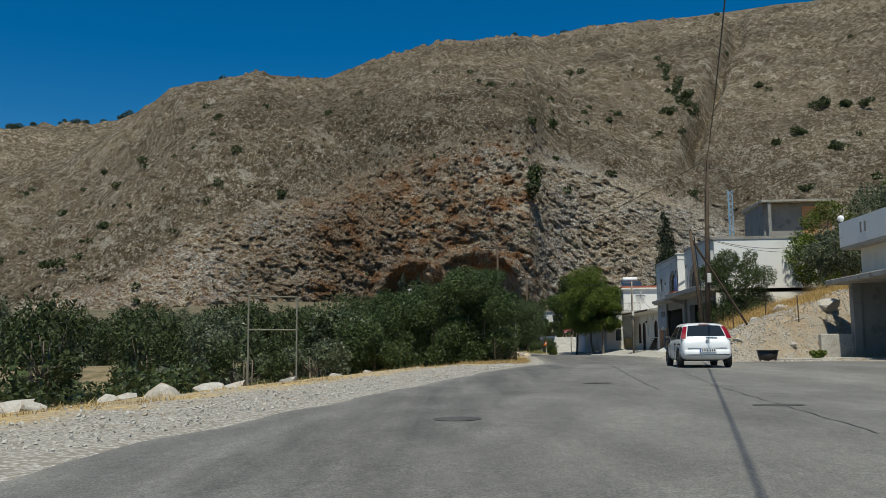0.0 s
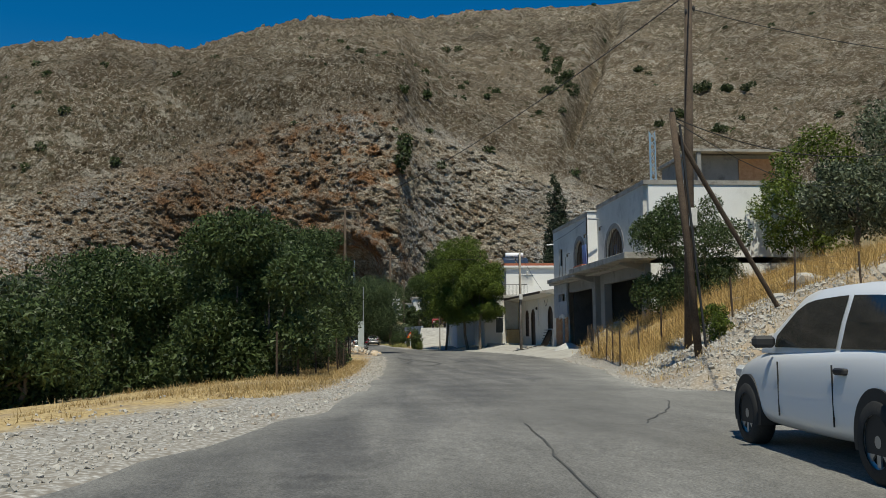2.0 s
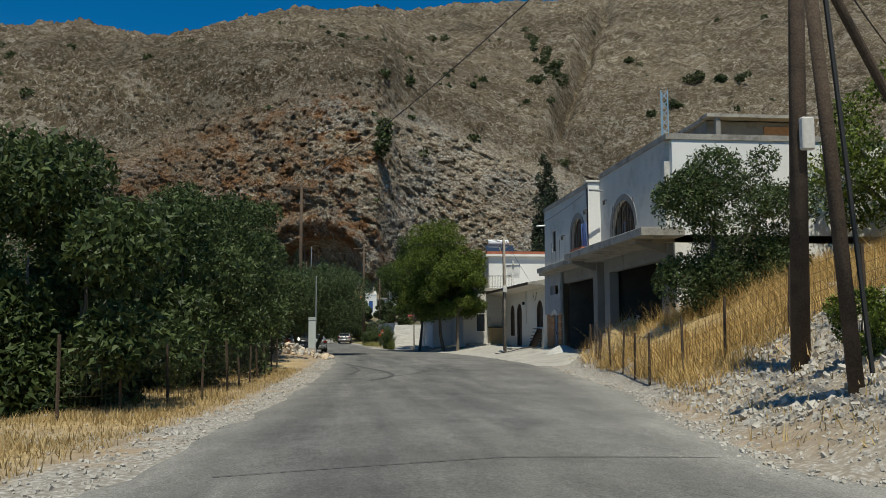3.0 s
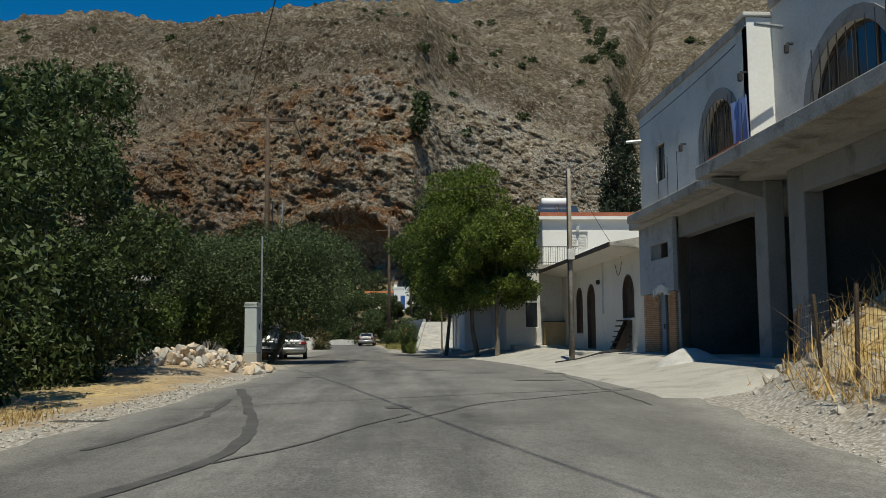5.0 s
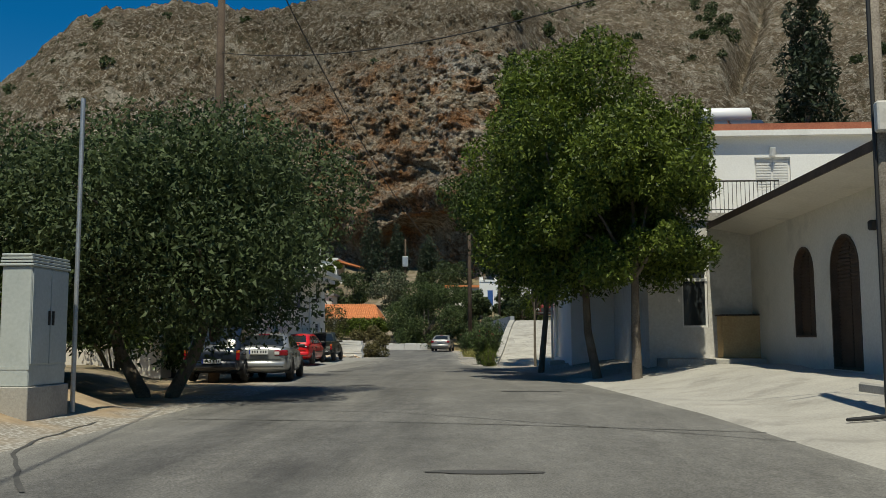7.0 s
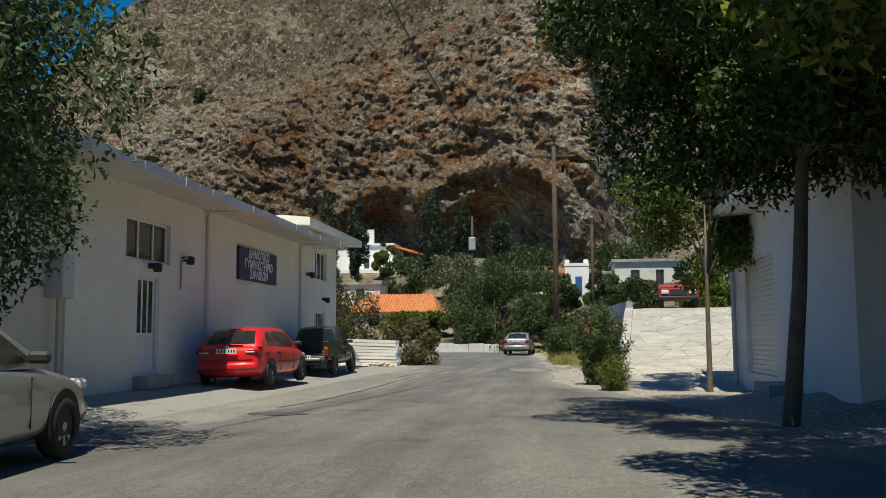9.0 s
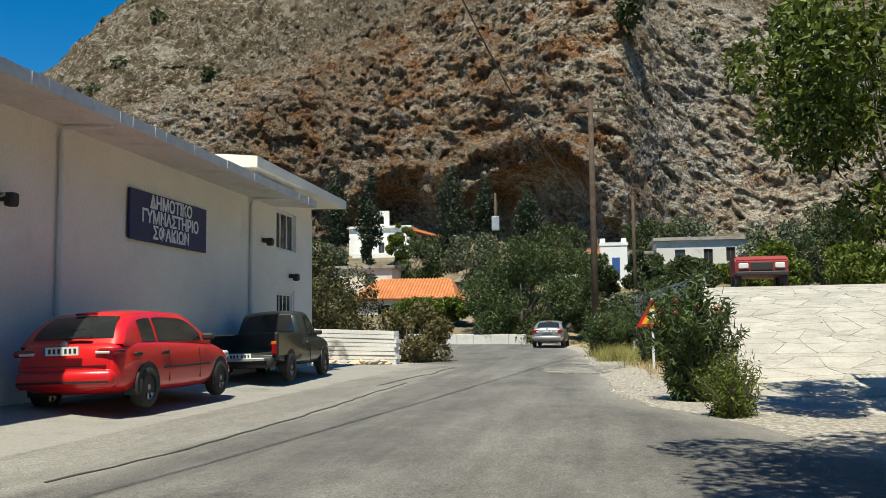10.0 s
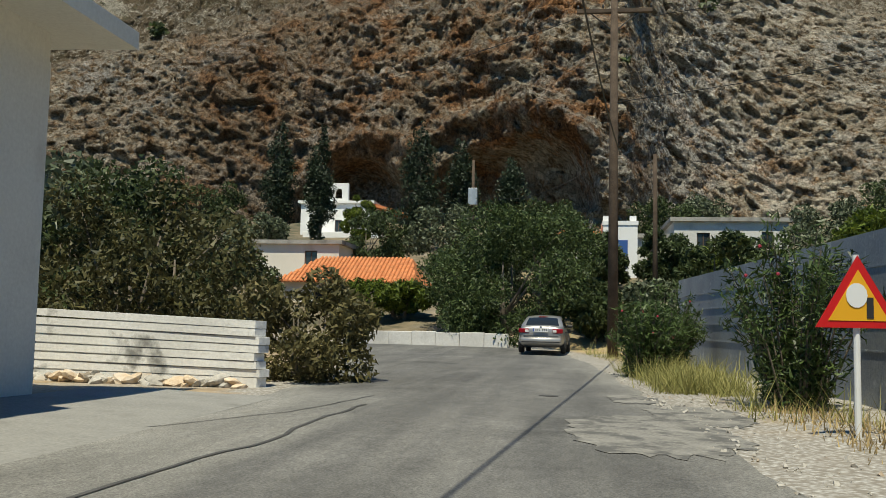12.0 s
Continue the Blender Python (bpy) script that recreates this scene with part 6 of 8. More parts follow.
M_TYRE = mat("tyre_rubber", (0.018, 0.018, 0.018), (0.035, 0.034, 0.032), 6, 50, 0.85, bump=0.1)
M_RIM = plain("silver_rim", (0.42, 0.43, 0.44), 0.35, 0.8)
M_CARGLASS = plain("car_glass", (0.018, 0.022, 0.024), 0.05, spec=0.7)
M_RED_LENS = plain("red_lens", (0.22, 0.006, 0.012), 0.15, coat=0.5)
M_CLEAR_LENS = plain("clear_lens", (0.62, 0.62, 0.60), 0.15, coat=0.5)
M_ORANGE_LENS = plain("orange_lens", (0.55, 0.14, 0.02), 0.2)
M_BLACK_TRIM = plain("black_trim", (0.02, 0.02, 0.02), 0.6)
M_PLATE = plain("plate_white", (0.70, 0.71, 0.70), 0.5)
M_PLATE_BAR = plain("plate_characters", (0.03, 0.03, 0.04), 0.6)
M_PLATE_BLUE = plain("plate_blue", (0.02, 0.06, 0.35), 0.5)


def wheel_meshes(r, w, spokes):
    t = bmesh.new()
    prof = [(r * 0.62, -w / 2), (r * 0.90, -w / 2), (r, -w * 0.32), (r, w * 0.32), (r * 0.90, w / 2), (r * 0.62, w / 2)]
    rings = [[t.verts.new((d, p * math.cos(a), p * math.sin(a))) for a in (2 * math.pi * k / 28 for k in range(28))] for p, d in prof]
    for a, b in zip(rings, rings[1:]):
        for k in range(28):
            t.faces.new((a[k], a[(k + 1) % 28], b[(k + 1) % 28], b[k]))
    rim = bmesh.new()
    for s in (-1, 1):
        o = [rim.verts.new((s * w * 0.44, r * 0.66 * math.cos(a), r * 0.66 * math.sin(a))) for a in (2 * math.pi * k / 28 for k in range(28))]
        i = [rim.verts.new((s * w * 0.36, r * 0.56 * math.cos(a), r * 0.56 * math.sin(a))) for a in (2 * math.pi * k / 28 for k in range(28))]
        for k in range(28):
            rim.faces.new((o[k], o[(k + 1) % 28], i[(k + 1) % 28], i[k]))
        for k in range(spokes):
            a = 2 * math.pi * k / spokes
            d, e = Vector((0, math.cos(a), math.sin(a))), Vector((0, -math.sin(a), math.cos(a)))
            q = [d * r * 0.1 - e * r * 0.09, d * r * 0.58 - e * r * 0.085, d * r * 0.58 + e * r * 0.085, d * r * 0.1 + e * r * 0.09]
            lo = [rim.verts.new(Vector((s * w * 0.34, 0, 0)) + p) for p in q]
            hi = [rim.verts.new(Vector((s * w * 0.42, 0, 0)) + p) for p in q]
            rim.faces.new(hi)
            for j in range(4):
                rim.faces.new((lo[j], lo[(j + 1) % 4], hi[(j + 1) % 4], hi[j]))
        hub = [rim.verts.new((s * w * 0.43, r * 0.15 * math.cos(a), r * 0.15 * math.sin(a))) for a in (2 * math.pi * k / 12 for k in range(12))]
        rim.faces.new(hub)
    bmesh.ops.recalc_face_normals(rim, faces=rim.faces)
    back = bmesh.new()
    bmesh.ops.create_cone(back, cap_ends=True, segments=24, radius1=r * 0.63, radius2=r * 0.63, depth=w * 0.6, matrix=Matrix.Rotation(math.pi / 2, 4, "Y"))
    return t, rim, back


def car(name, m, label, colour, kind="hatch", L=4.0, W=1.69, H=1.49, wheel_r=0.3, wb=2.5, light="tall", spokes=8, trim=False):
    """A parked car, nose towards +y of its own axes, on the ground at z = 0."""
    c = empty(name, m, label=label, category="car")
    w = W / 2
    rear, front = -L / 2, L / 2
    belt = 0.93 if kind != "pickup" else 0.98
    # stations: y, width factor, underside, belt height, deck height
    if kind == "hatch":
        st = [(rear, 0.78, 0.42, 0.66, 0.72), (rear + 0.06, 0.88, 0.30, 0.80, 0.90), (rear + 0.22, 0.95, 0.24, belt + 0.02, belt + 0.05), (rear + 0.9, 1.0, 0.20, belt + 0.02, belt + 0.05), (-0.2, 1.0, 0.18, belt - 0.01, belt), (0.6, 1.0, 0.18, belt - 0.04, belt - 0.02), (front - 1.05, 0.99, 0.19, belt - 0.07, belt + 0.0), (front - 0.45, 0.95, 0.21, belt - 0.16, belt - 0.10), (front - 0.12, 0.84, 0.24, 0.66, 0.70), (front, 0.70, 0.34, 0.55, 0.58)]
        cab = dict(br=rear + 0.10, tr=rear + 0.62, tf=0.25, bf=front - 0.92)
    elif kind == "sedan":
        st = [(rear, 0.80, 0.40, 0.80, 0.88), (rear + 0.08, 0.90, 0.28, 0.90, 0.99), (rear + 0.4, 0.96, 0.24, belt + 0.01, 1.01), (rear + 0.95, 1.0, 0.20, belt, belt + 0.05), (-0.2, 1.0, 0.18, belt - 0.02, belt), (0.6, 1.0, 0.18, belt - 0.05, belt - 0.03), (front - 1.1, 0.98, 0.19, belt - 0.10, belt - 0.03), (front - 0.45, 0.94, 0.21, belt - 0.20, belt - 0.14), (front - 0.1, 0.84, 0.24, 0.62, 0.67), (front, 0.70, 0.34, 0.52, 0.55)]
        cab = dict(br=rear + 0.55, tr=rear + 1.15, tf=0.2, bf=front - 1.15)
    else:
        st = [(rear, 0.92, 0.45, 0.58, 0.60), (rear + 0.04, 0.95, 0.40, 0.60, 0.61), (rear + 0.9, 0.97, 0.34, 0.60, 0.61), (-0.52, 0.97, 0.30, 0.60, 0.61), (-0.44, 0.97, 0.30, belt, belt), (0.3, 0.98, 0.30, belt, belt + 0.02), (front - 1.3, 0.98, 0.30, belt - 0.03, belt + 0.02), (front - 0.5, 0.95, 0.30, belt - 0.10, belt - 0.04), (front - 0.08, 0.88, 0.32, 0.80, 0.84), (front, 0.80, 0.40, 0.70, 0.74)]
        cab = dict(br=-0.45, tr=-0.30, tf=0.55, bf=front - 1.25)
    bm, rings = bmesh.new(), []
    for y, k, lo, bz, dz in st:
        hw = w * k
        half = [(0, lo), (hw * 0.80, lo), (hw * 0.955, lo + 0.10), (hw, lo + 0.28 * (bz - lo)), (hw * 1.0, lo + 0.62 * (bz - lo)), (hw * 0.955, bz), (hw * 0.80, dz), (0, dz + 0.025)]
        ring = [bm.verts.new((x, y, z)) for x, z in half] + [bm.verts.new((-x, y, z)) for x, z in half[-2:0:-1]]
        rings.append(ring)
    n = len(rings[0])
    for a, b in zip(rings, rings[1:]):
        for k in range(n):
            bm.faces.new((a[k], a[(k + 1) % n], b[(k + 1) % n], b[k]))
    bm.faces.new(rings[0])
    bm.faces.new(rings[-1][::-1])
    bmesh.ops.recalc_face_normals(bm, faces=bm.faces)
    body = part("body", bm, colour, c, smooth=True)
    sub = body.modifiers.new("round", "SUBSURF")
    sub.levels = sub.render_levels = 2
    # cabin: a shell over a curve that runs from the boot over the roof to the bonnet
    hb_, ht = w * 0.91, w * 0.70
    zt = H - 0.03
    base = belt - 0.02
    y = cab
    mid = (y["tr"] + y["tf"]) / 2 + 0.05
    knots = [(y["br"], base), (y["br"] * 0.55 + y["tr"] * 0.45, base * 0.45 + zt * 0.55), (y["tr"], zt - 0.06), (y["tr"] + 0.22, zt - 0.01), (mid, zt + 0.02), (y["tf"] - 0.1, zt), (y["tf"] + 0.12, zt - 0.06), (y["tf"] * 0.5 + y["bf"] * 0.5, base * 0.5 + zt * 0.5 - 0.01), (y["bf"], base)]
    span = np.linspace(0, 8, 41)
    ky, kz = np.interp(span, range(9), [k[0] for k in knots]), np.interp(span, range(9), [k[1] for k in knots])
    for _ in range(2):
        ky[1:-1], kz[1:-1] = (ky[:-2] + 2 * ky[1:-1] + ky[2:]) / 4, (kz[:-2] + 2 * kz[1:-1] + kz[2:]) / 4

    def wide(z):
        h = min(1.0, max(0.0, (z - base) / (zt - base)))
        return hb_ + (ht - hb_) * h ** 1.25

    def shell(p, u, out=0.0):
        """The point at p (0 to 8) along the curve and u (-1 to 1) across, moved outwards by out."""
        yy, zz = float(np.interp(p, span, ky)), float(np.interp(p, span, kz))
        h = max(0.0, (zz - base) / (zt - base))
        bow = 0.09 * u * u * (1 - 0.75 * h) * (1 if p < 4 else -1)
        v = Vector((u * wide(zz), yy + bow, zz - 0.04 * u * u * h))
        return v + (v - Vector((0, mid, base - 0.2))).normalized() * out

    def patch(name, p0, p1, u0, u1, out, material, np_=8, nu=6):
        pb = bmesh.new()
        rows = [[pb.verts.new(shell(p0 + (p1 - p0) * i / np_, u0 + (u1 - u0) * j / nu, out)) for j in range(nu + 1)] for i in range(np_ + 1)]
        for r0, r1 in zip(rows, rows[1:]):
            for j in range(nu):
                pb.faces.new((r0[j], r0[j + 1], r1[j + 1], r1[j]))
        bmesh.ops.recalc_face_normals(pb, faces=pb.faces)
        return part(name, pb, material, c, smooth=True)
    sh = bmesh.new()
    rows = [[sh.verts.new(shell(p, -1 + j / 4)) for j in range(9)] for p in span]
    for r0, r1 in zip(rows, rows[1:]):
        for j in range(8):
            sh.faces.new((r0[j], r0[j + 1], r1[j + 1], r1[j]))
    for e, sgn in ((0, -1), (8, 1)):
        cols = []
        for r in rows:
            top = r[e].co
            cols.append([r[e]] + [sh.verts.new((sgn * wide(top.z + (base - 0.03 - top.z) * k / 4), top.y, top.z + (base - 0.03 - top.z) * k / 4)) for k in range(1, 5)])
        for c0, c1 in zip(cols, cols[1:]):
            for k in range(4):
                sh.faces.new((c0[k], c0[k + 1], c1[k + 1], c1[k]))
    bmesh.ops.recalc_face_normals(sh, faces=sh.faces)
    part("roof", sh, colour, c, smooth=True)
    patch("rear_window", 0.35, 1.85, -0.80, 0.80, 0.012, M_CARGLASS)
    patch("windscreen", 6.25, 7.9, -0.90, 0.90, 0.012, M_CARGLASS)
    edge_z = [shell(p, 1).z for p in span]
    edge_y = [shell(p, 1).y for p in span]
    doors = [(mid - 0.02, y["bf"] - 0.12)] if kind == "pickup" else [(y["br"] + 0.62, mid - 0.38), (mid - 0.30, y["bf"] - 0.12)] if trim else [(y["br"] + (0.52 if kind == "hatch" else 0.42), mid - 0.10), (mid - 0.02, y["bf"] - 0.12)]
    for s in ("l", "r"):
        sg_ = -1 if s == "l" else 1
        for ya, yb in doors:
            gw = bmesh.new()
            cols = []
            for i in range(11):
                yy = ya + (yb - ya) * i / 10
                zh = float(np.interp(yy, edge_y, edge_z)) - 0.085
                if zh < base + 0.06:
                    break
                cols.append([gw.verts.new((sg_ * (wide(z) + 0.008), yy, z)) for z in (base + 0.025, (base + 0.025 + zh) / 2, zh)])
            for c0, c1 in zip(cols, cols[1:]):
                for k in range(2):
                    gw.faces.new((c0[k], c0[k + 1], c1[k + 1], c1[k]))
            bmesh.ops.recalc_face_normals(gw, faces=gw.faces)
            part("side_window", gw, M_CARGLASS, c)
        # wheels in dark arches
        for yy in (-wb / 2 - (0.0 if kind != "hatch" else 0.0), wb / 2):
            t, rim, back = wheel_meshes(wheel_r, 0.19, spokes)
            wh = part("wheel", back, M_BLACK_TRIM, c)
            wh.location = (sg_ * (w * 0.99 - 0.078), yy, wheel_r)
            part("tyre", t, M_TYRE, wh, smooth=True)
            part("rim", rim, M_RIM, wh)
            rim_ = [(yy + wheel_r * 1.17 * math.cos(a), wheel_r + 0.02 + wheel_r * 1.17 * math.sin(a)) for a in (math.radians(-18 + 216 * k / 26) for k in range(27))]
            part("wheel_arch", prism_bm(rim_, "x", sg_ * (w * 0.99 - 0.2), sg_ * (w * 0.99 + 0.002)), M_BLACK_TRIM, c)
        part("mirror", box_bm(min(sg_ * w * 0.93, sg_ * (w + 0.15)), max(sg_ * w * 0.93, sg_ * (w + 0.15)), y["bf"] - 0.50, y["bf"] - 0.42, base + 0.02, base + 0.13, 0.03), M_BLACK_TRIM, c)
        for yy in (mid - 0.22, mid - 1.02)[: 2 if kind != "pickup" else 1]:
            part("door_handle", box_bm(sg_ * w * 0.985 - 0.03, sg_ * w * 0.985 + 0.03, yy - 0.09, yy + 0.09, base - 0.17, base - 0.12, 0.012), M_BLACK_TRIM, c)
        for yy in (mid - 0.08, mid + 0.98):
            part("door_seam", box_bm(sg_ * w * 0.994 - 0.008, sg_ * w * 0.994 + 0.004, yy - 0.0035, yy + 0.0035, 0.34, base - 0.10), M_BLACK_TRIM, c)
        if trim:
            part("rubbing_strip", box_bm(sg_ * w - 0.014, sg_ * w + 0.014, -wb / 2 + 0.45, wb / 2 - 0.45, 0.535, 0.565, 0.006), M_BLACK_TRIM, c)
        # lamps
        if light == "tall":
            tl = patch("tail_light", 0.1, 1.75, sg_ * 0.84, sg_ * 1.03, 0.016, M_RED_LENS, 8, 3)
        elif light == "wide":
            x0, x1 = sorted((sg_ * w * 0.48, sg_ * w * 0.93))
            tl = part("tail_light", box_bm(x0, x1, rear - 0.01, rear + 0.22, 0.72, 0.88, 0.03), M_RED_LENS, c)
            xa, xb = sorted((sg_ * w * 0.50, sg_ * w * 0.66))
            part("clear_lens", box_bm(xa, xb, rear - 0.02, rear + 0.05, 0.75, 0.84, 0.01), M_CLEAR_LENS, tl)
        elif light == "slim":
            x0, x1 = sorted((sg_ * w * 0.56, sg_ * w * 0.92))
            tl = part("tail_light", box_bm(x0, x1, rear + 0.0, rear + 0.25, 0.77, 0.86, 0.03), M_RED_LENS, c)
            xa, xb = sorted((sg_ * w * 0.54, sg_ * w * 0.80))
            part("clear_lens", box_bm(xa, xb, rear - 0.008, rear + 0.1, 0.785, 0.825, 0.012), M_CLEAR_LENS, tl)
        else:
            x0, x1 = sorted((sg_ * w * 0.82, sg_ * w * 0.95))
            tl = part("tail_light", box_bm(x0, x1, rear - 0.03, rear + 0.05, 0.60, 0.88, 0.015), M_RED_LENS, c)
            part("indicator", box_bm(x0, x1, rear - 0.035, rear + 0.0, 0.80, 0.87, 0.01), M_ORANGE_LENS, tl)
        x0, x1 = sorted((sg_ * w * 0.5, sg_ * w * 0.82))
        part("headlight", box_bm(x0, x1, front - 0.28, front - 0.03, 0.60, 0.74, 0.04), M_CLEAR_LENS, c)
    bp = part("bumper", box_bm(-w * 0.86, w * 0.86, rear - 0.05, rear + 0.22, 0.33, 0.58, 0.06), colour if kind != "pickup" else M_BLACK_TRIM, c, smooth=True)
    part("reflector_strip", box_bm(-w * 0.8, w * 0.8, rear - 0.055, rear - 0.04, 0.40, 0.43), M_BLACK_TRIM, bp)
    part("bumper", box_bm(-w * 0.80, w * 0.80, front - 0.2, front + 0.05, 0.30, 0.52, 0.06), colour if kind != "pickup" else M_BLACK_TRIM, c, smooth=True)
    pz = 0.50 if light == "tall" else (0.78 if light in ("slim", "wide") else 0.52)
    pl = part("number_plate", box_bm(-0.26, 0.26, rear - 0.075, rear - 0.055, pz, pz + 0.115), M_PLATE, c)
    part("blue_band", box_bm(-0.26, -0.225, rear - 0.078, rear - 0.074, pz, pz + 0.115), M_PLATE_BLUE, pl)
    for k in range(6):
        x = -0.18 + k * 0.068 + (0.03 if k > 2 else 0)
        part("bar", box_bm(x, x + 0.035, rear - 0.079, rear - 0.074, pz + 0.025, pz + 0.09), M_PLATE_BAR, pl)
    if kind != "pickup":
        part("wiper", box_bm(-0.02, 0.34, y["br"] - 0.02, y["br"] + 0.04, base + 0.10, base + 0.12), M_BLACK_TRIM, c)
        part("badge", tube_bm([(0, rear + 0.03, 0.86 if light == "tall" else 0.92), (0, rear + 0.0, 0.86 if light == "tall" else 0.92)], 0.05, 14), M_RIM, c)
        part("brake_light", box_bm(-0.16, 0.16, y["tr"] - 0.06, y["tr"] - 0.03, zt - 0.07, zt - 0.04), M_RED_LENS, c)
        part("boot_seam", box_bm(-w * 0.72, w * 0.72, rear - 0.004, rear + 0.02, 0.625, 0.637), M_BLACK_TRIM, c)
    else:
        part("load_bed", box_bm(-w * 0.88, w * 0.88, rear + 0.03, -0.5, 0.60, 0.635), M_BLACK_TRIM, c)
        part("bed_bulkhead", box_bm(-w * 0.92, w * 0.92, -0.53, -0.47, 0.60, belt + 0.07, 0.01), colour, c)
        for x0, x1 in ((-w * 0.985, -w * 0.87), (w * 0.87, w * 0.985)):
            part("bed_side", box_bm(x0, x1, rear + 0.02, -0.46, 0.55, belt + 0.07, 0.03), colour, c)
        part("tailgate_step", box_bm(-w * 0.5, w * 0.7, rear - 0.22, rear - 0.05, 0.48, 0.54, 0.01), M_GALV, c)
    return c


def stand(x, y, yaw, dz=0.0):
    return pose(x, y, max(gz(x, y), float(road_z(y))) + 0.03 + dz, 0, 0, yaw)


car("white_hatchback", stand(8.12, 26.5, -4.0, -0.02), "white five-door hatchback with tall red tail lights, parked", paint("white_car_paint", (0.78, 0.79, 0.80)), "hatch", 4.03, 1.69, 1.49, 0.30, 2.51, "tall")
car("silver_saloon", stand(3.72, 100.2, 6.0, 0.0), "silver four-door saloon parked in dappled olive shade", paint("silver_car_paint", (0.42, 0.43, 0.43), 0.7, 0.35), "sedan", 4.45, 1.74, 1.42, 0.30, 2.6, "wide")
car("dark_car", stand(2.78, 99.2, 2.0, 0.0), "dark blue old hatchback parked under the olive tree", paint("dark_blue_paint", (0.012, 0.018, 0.03)), "hatch", 3.9, 1.62, 1.60, 0.29, 2.4, "block")
car("red_hatchback", pose(1.55, 115.5, 0.055, 0, -1.6, 0), "bright red three-door hatchback parked by the gymnasium", paint("red_car_paint", (0.62, 0.012, 0.016)), "hatch", 4.07, 1.68, 1.43, 0.29, 2.52, "slim", 7, True)
car("green_pickup", pose(1.35, 122.3, 0.04, 0, -1.6, 2), "dark green pickup truck with an empty load bed", paint("dark_green_paint", (0.018, 0.024, 0.018), 0, 0.4), "pickup", 4.6, 1.66, 1.58, 0.31, 2.8, "block", 8)
car("far_saloon", stand(6.35, 151.9, -3.0), "pale silver saloon parked at the bend of the road", paint("pale_silver_paint", (0.40, 0.385, 0.36), 0.6, 0.4), "sedan", 4.3, 1.68, 1.40, 0.29, 2.55, "wide")


def red_truck():
    x, y = 14.3, 135.0
    c = empty("red_truck_front", pose(x, y, float(ramp_z(x, y)) - 0.02, 0, 0, 176), label="faded red truck cab front without roof at the lane's edge", category="truck")
    red = mat("faded_red_paint", (0.20, 0.022, 0.022), (0.30, 0.045, 0.042), 1.5, 20, 0.55, bump=0.05)
    bm = prism_bm([(-1.3, 0.45), (1.2, 0.45), (1.25, 0.95), (1.05, 1.1), (-1.0, 1.22), (-1.3, 1.0)], "x", -0.85, 0.85)
    bmesh.ops.bevel(bm, geom=list(bm.edges), offset=0.05, segments=2, affect="EDGES")
    b = part("body", bm, red, c, smooth=False)
    part("grille", box_bm(-0.35, 0.35, 1.22, 1.28, 0.62, 0.88, 0.01), M_BLACK_TRIM, c)
    for s in (-1, 1):
        part("headlight", box_bm(s * 0.58 - 0.16, s * 0.58 + 0.16, 1.2, 1.29, 0.68, 0.86, 0.03), M_CLEAR_LENS, c)
        for yy in (-0.8, 0.75):
            t, rim, back = wheel_meshes(0.33, 0.2, 6)
            wh = part("wheel", back, M_BLACK_TRIM, c)
            wh.location = (s * 0.74, yy, 0.33)
            part("tyre", t, M_TYRE, wh, smooth=True)
            part("rim", rim, M_RIM, wh)
    part("bumper", box_bm(-0.85, 0.85, 1.22, 1.36, 0.45, 0.58, 0.03), M_BLACK_TRIM, c)
    return c


red_truck()

# ---------------------------------------------------------------- poles and wires


def pole(x, y, z0, z1, label, r0=0.15, r1=0.10, top=(0, 0), name="utility_pole", material=None):
    p = empty(name, pose(x, y, z0), label=label, category="pole")
    h = z1 - z0
    pts = [(0, 0, -0.6), (top[0] * 0.5, top[1] * 0.5, h * 0.5), (top[0], top[1], h)]
    part("shaft", tube_bm(pts, [r0, (r0 + r1) / 2, r1], 12), material or M_WOOD, p, smooth=True)
    return p


def insulator(parent, x, y, z):
    part("insulator", tube_bm([(x, y, z), (x, y, z + 0.08), (x, y, z + 0.16)], [0.02, 0.05, 0.03], 8), M_BLACK_TRIM, parent)


def cable(p, q, sag, r=0.014, name="overhead_cable", label="black overhead cable between the poles", n=22):
    p, q = Vector(p), Vector(q)
    pts = [p.lerp(q, k / n) - Vector((0, 0, sag * 4 * (k / n) * (1 - k / n))) for k in range(n + 1)]
    o = part(name, tube_bm(pts, r, 5), M_BLACK_TRIM)
    tagged(o, label, "cable", "overhead cables")
    return o


P1 = (12.6, 43.2)
p1 = pole(P1[0], P1[1], gz(*P1), 11.0, "tall dark wooden utility pole on the grassy bank", 0.15, 0.10, (0.35, 0.05))
h1 = 11.0 - gz(*P1)
insulator(p1, 0.46, 0, h1 - 0.8)
insulator(p1, 0.24, 0, h1 - 0.9)
part("meter_box", box_bm(0.05, 0.25, -0.28, -0.15, 3.3, 3.8, 0.02), M_OFFWHITE, p1)
P2 = (11.7, 40.1)
p1b = pole(P2[0], P2[1], gz(*P2), 6.5, "shorter weathered wooden pole with a slanting bracing strut", 0.095, 0.075, (-0.5, 0))
part("strut", tube_bm([(2.5, 0.8, gz(14.2, 40.9) - gz(*P2) - 0.3), (-0.45, 0.0, 6.05 - gz(*P2))], 0.06, 10), M_WOOD, p1b)
part("conduit", tube_bm([(0.1, -0.1, 0.2), (-0.35, -0.1, 5.5)], 0.03, 6), M_BLACK_TRIM, p1b)
insulator(p1b, -0.5, 0, 6.45 - gz(*P2))
M_GREYWOOD = mat("silvered_pole_wood", (0.15, 0.125, 0.10), (0.36, 0.32, 0.27), 2.5, 40, 0.9, bump=0.4)
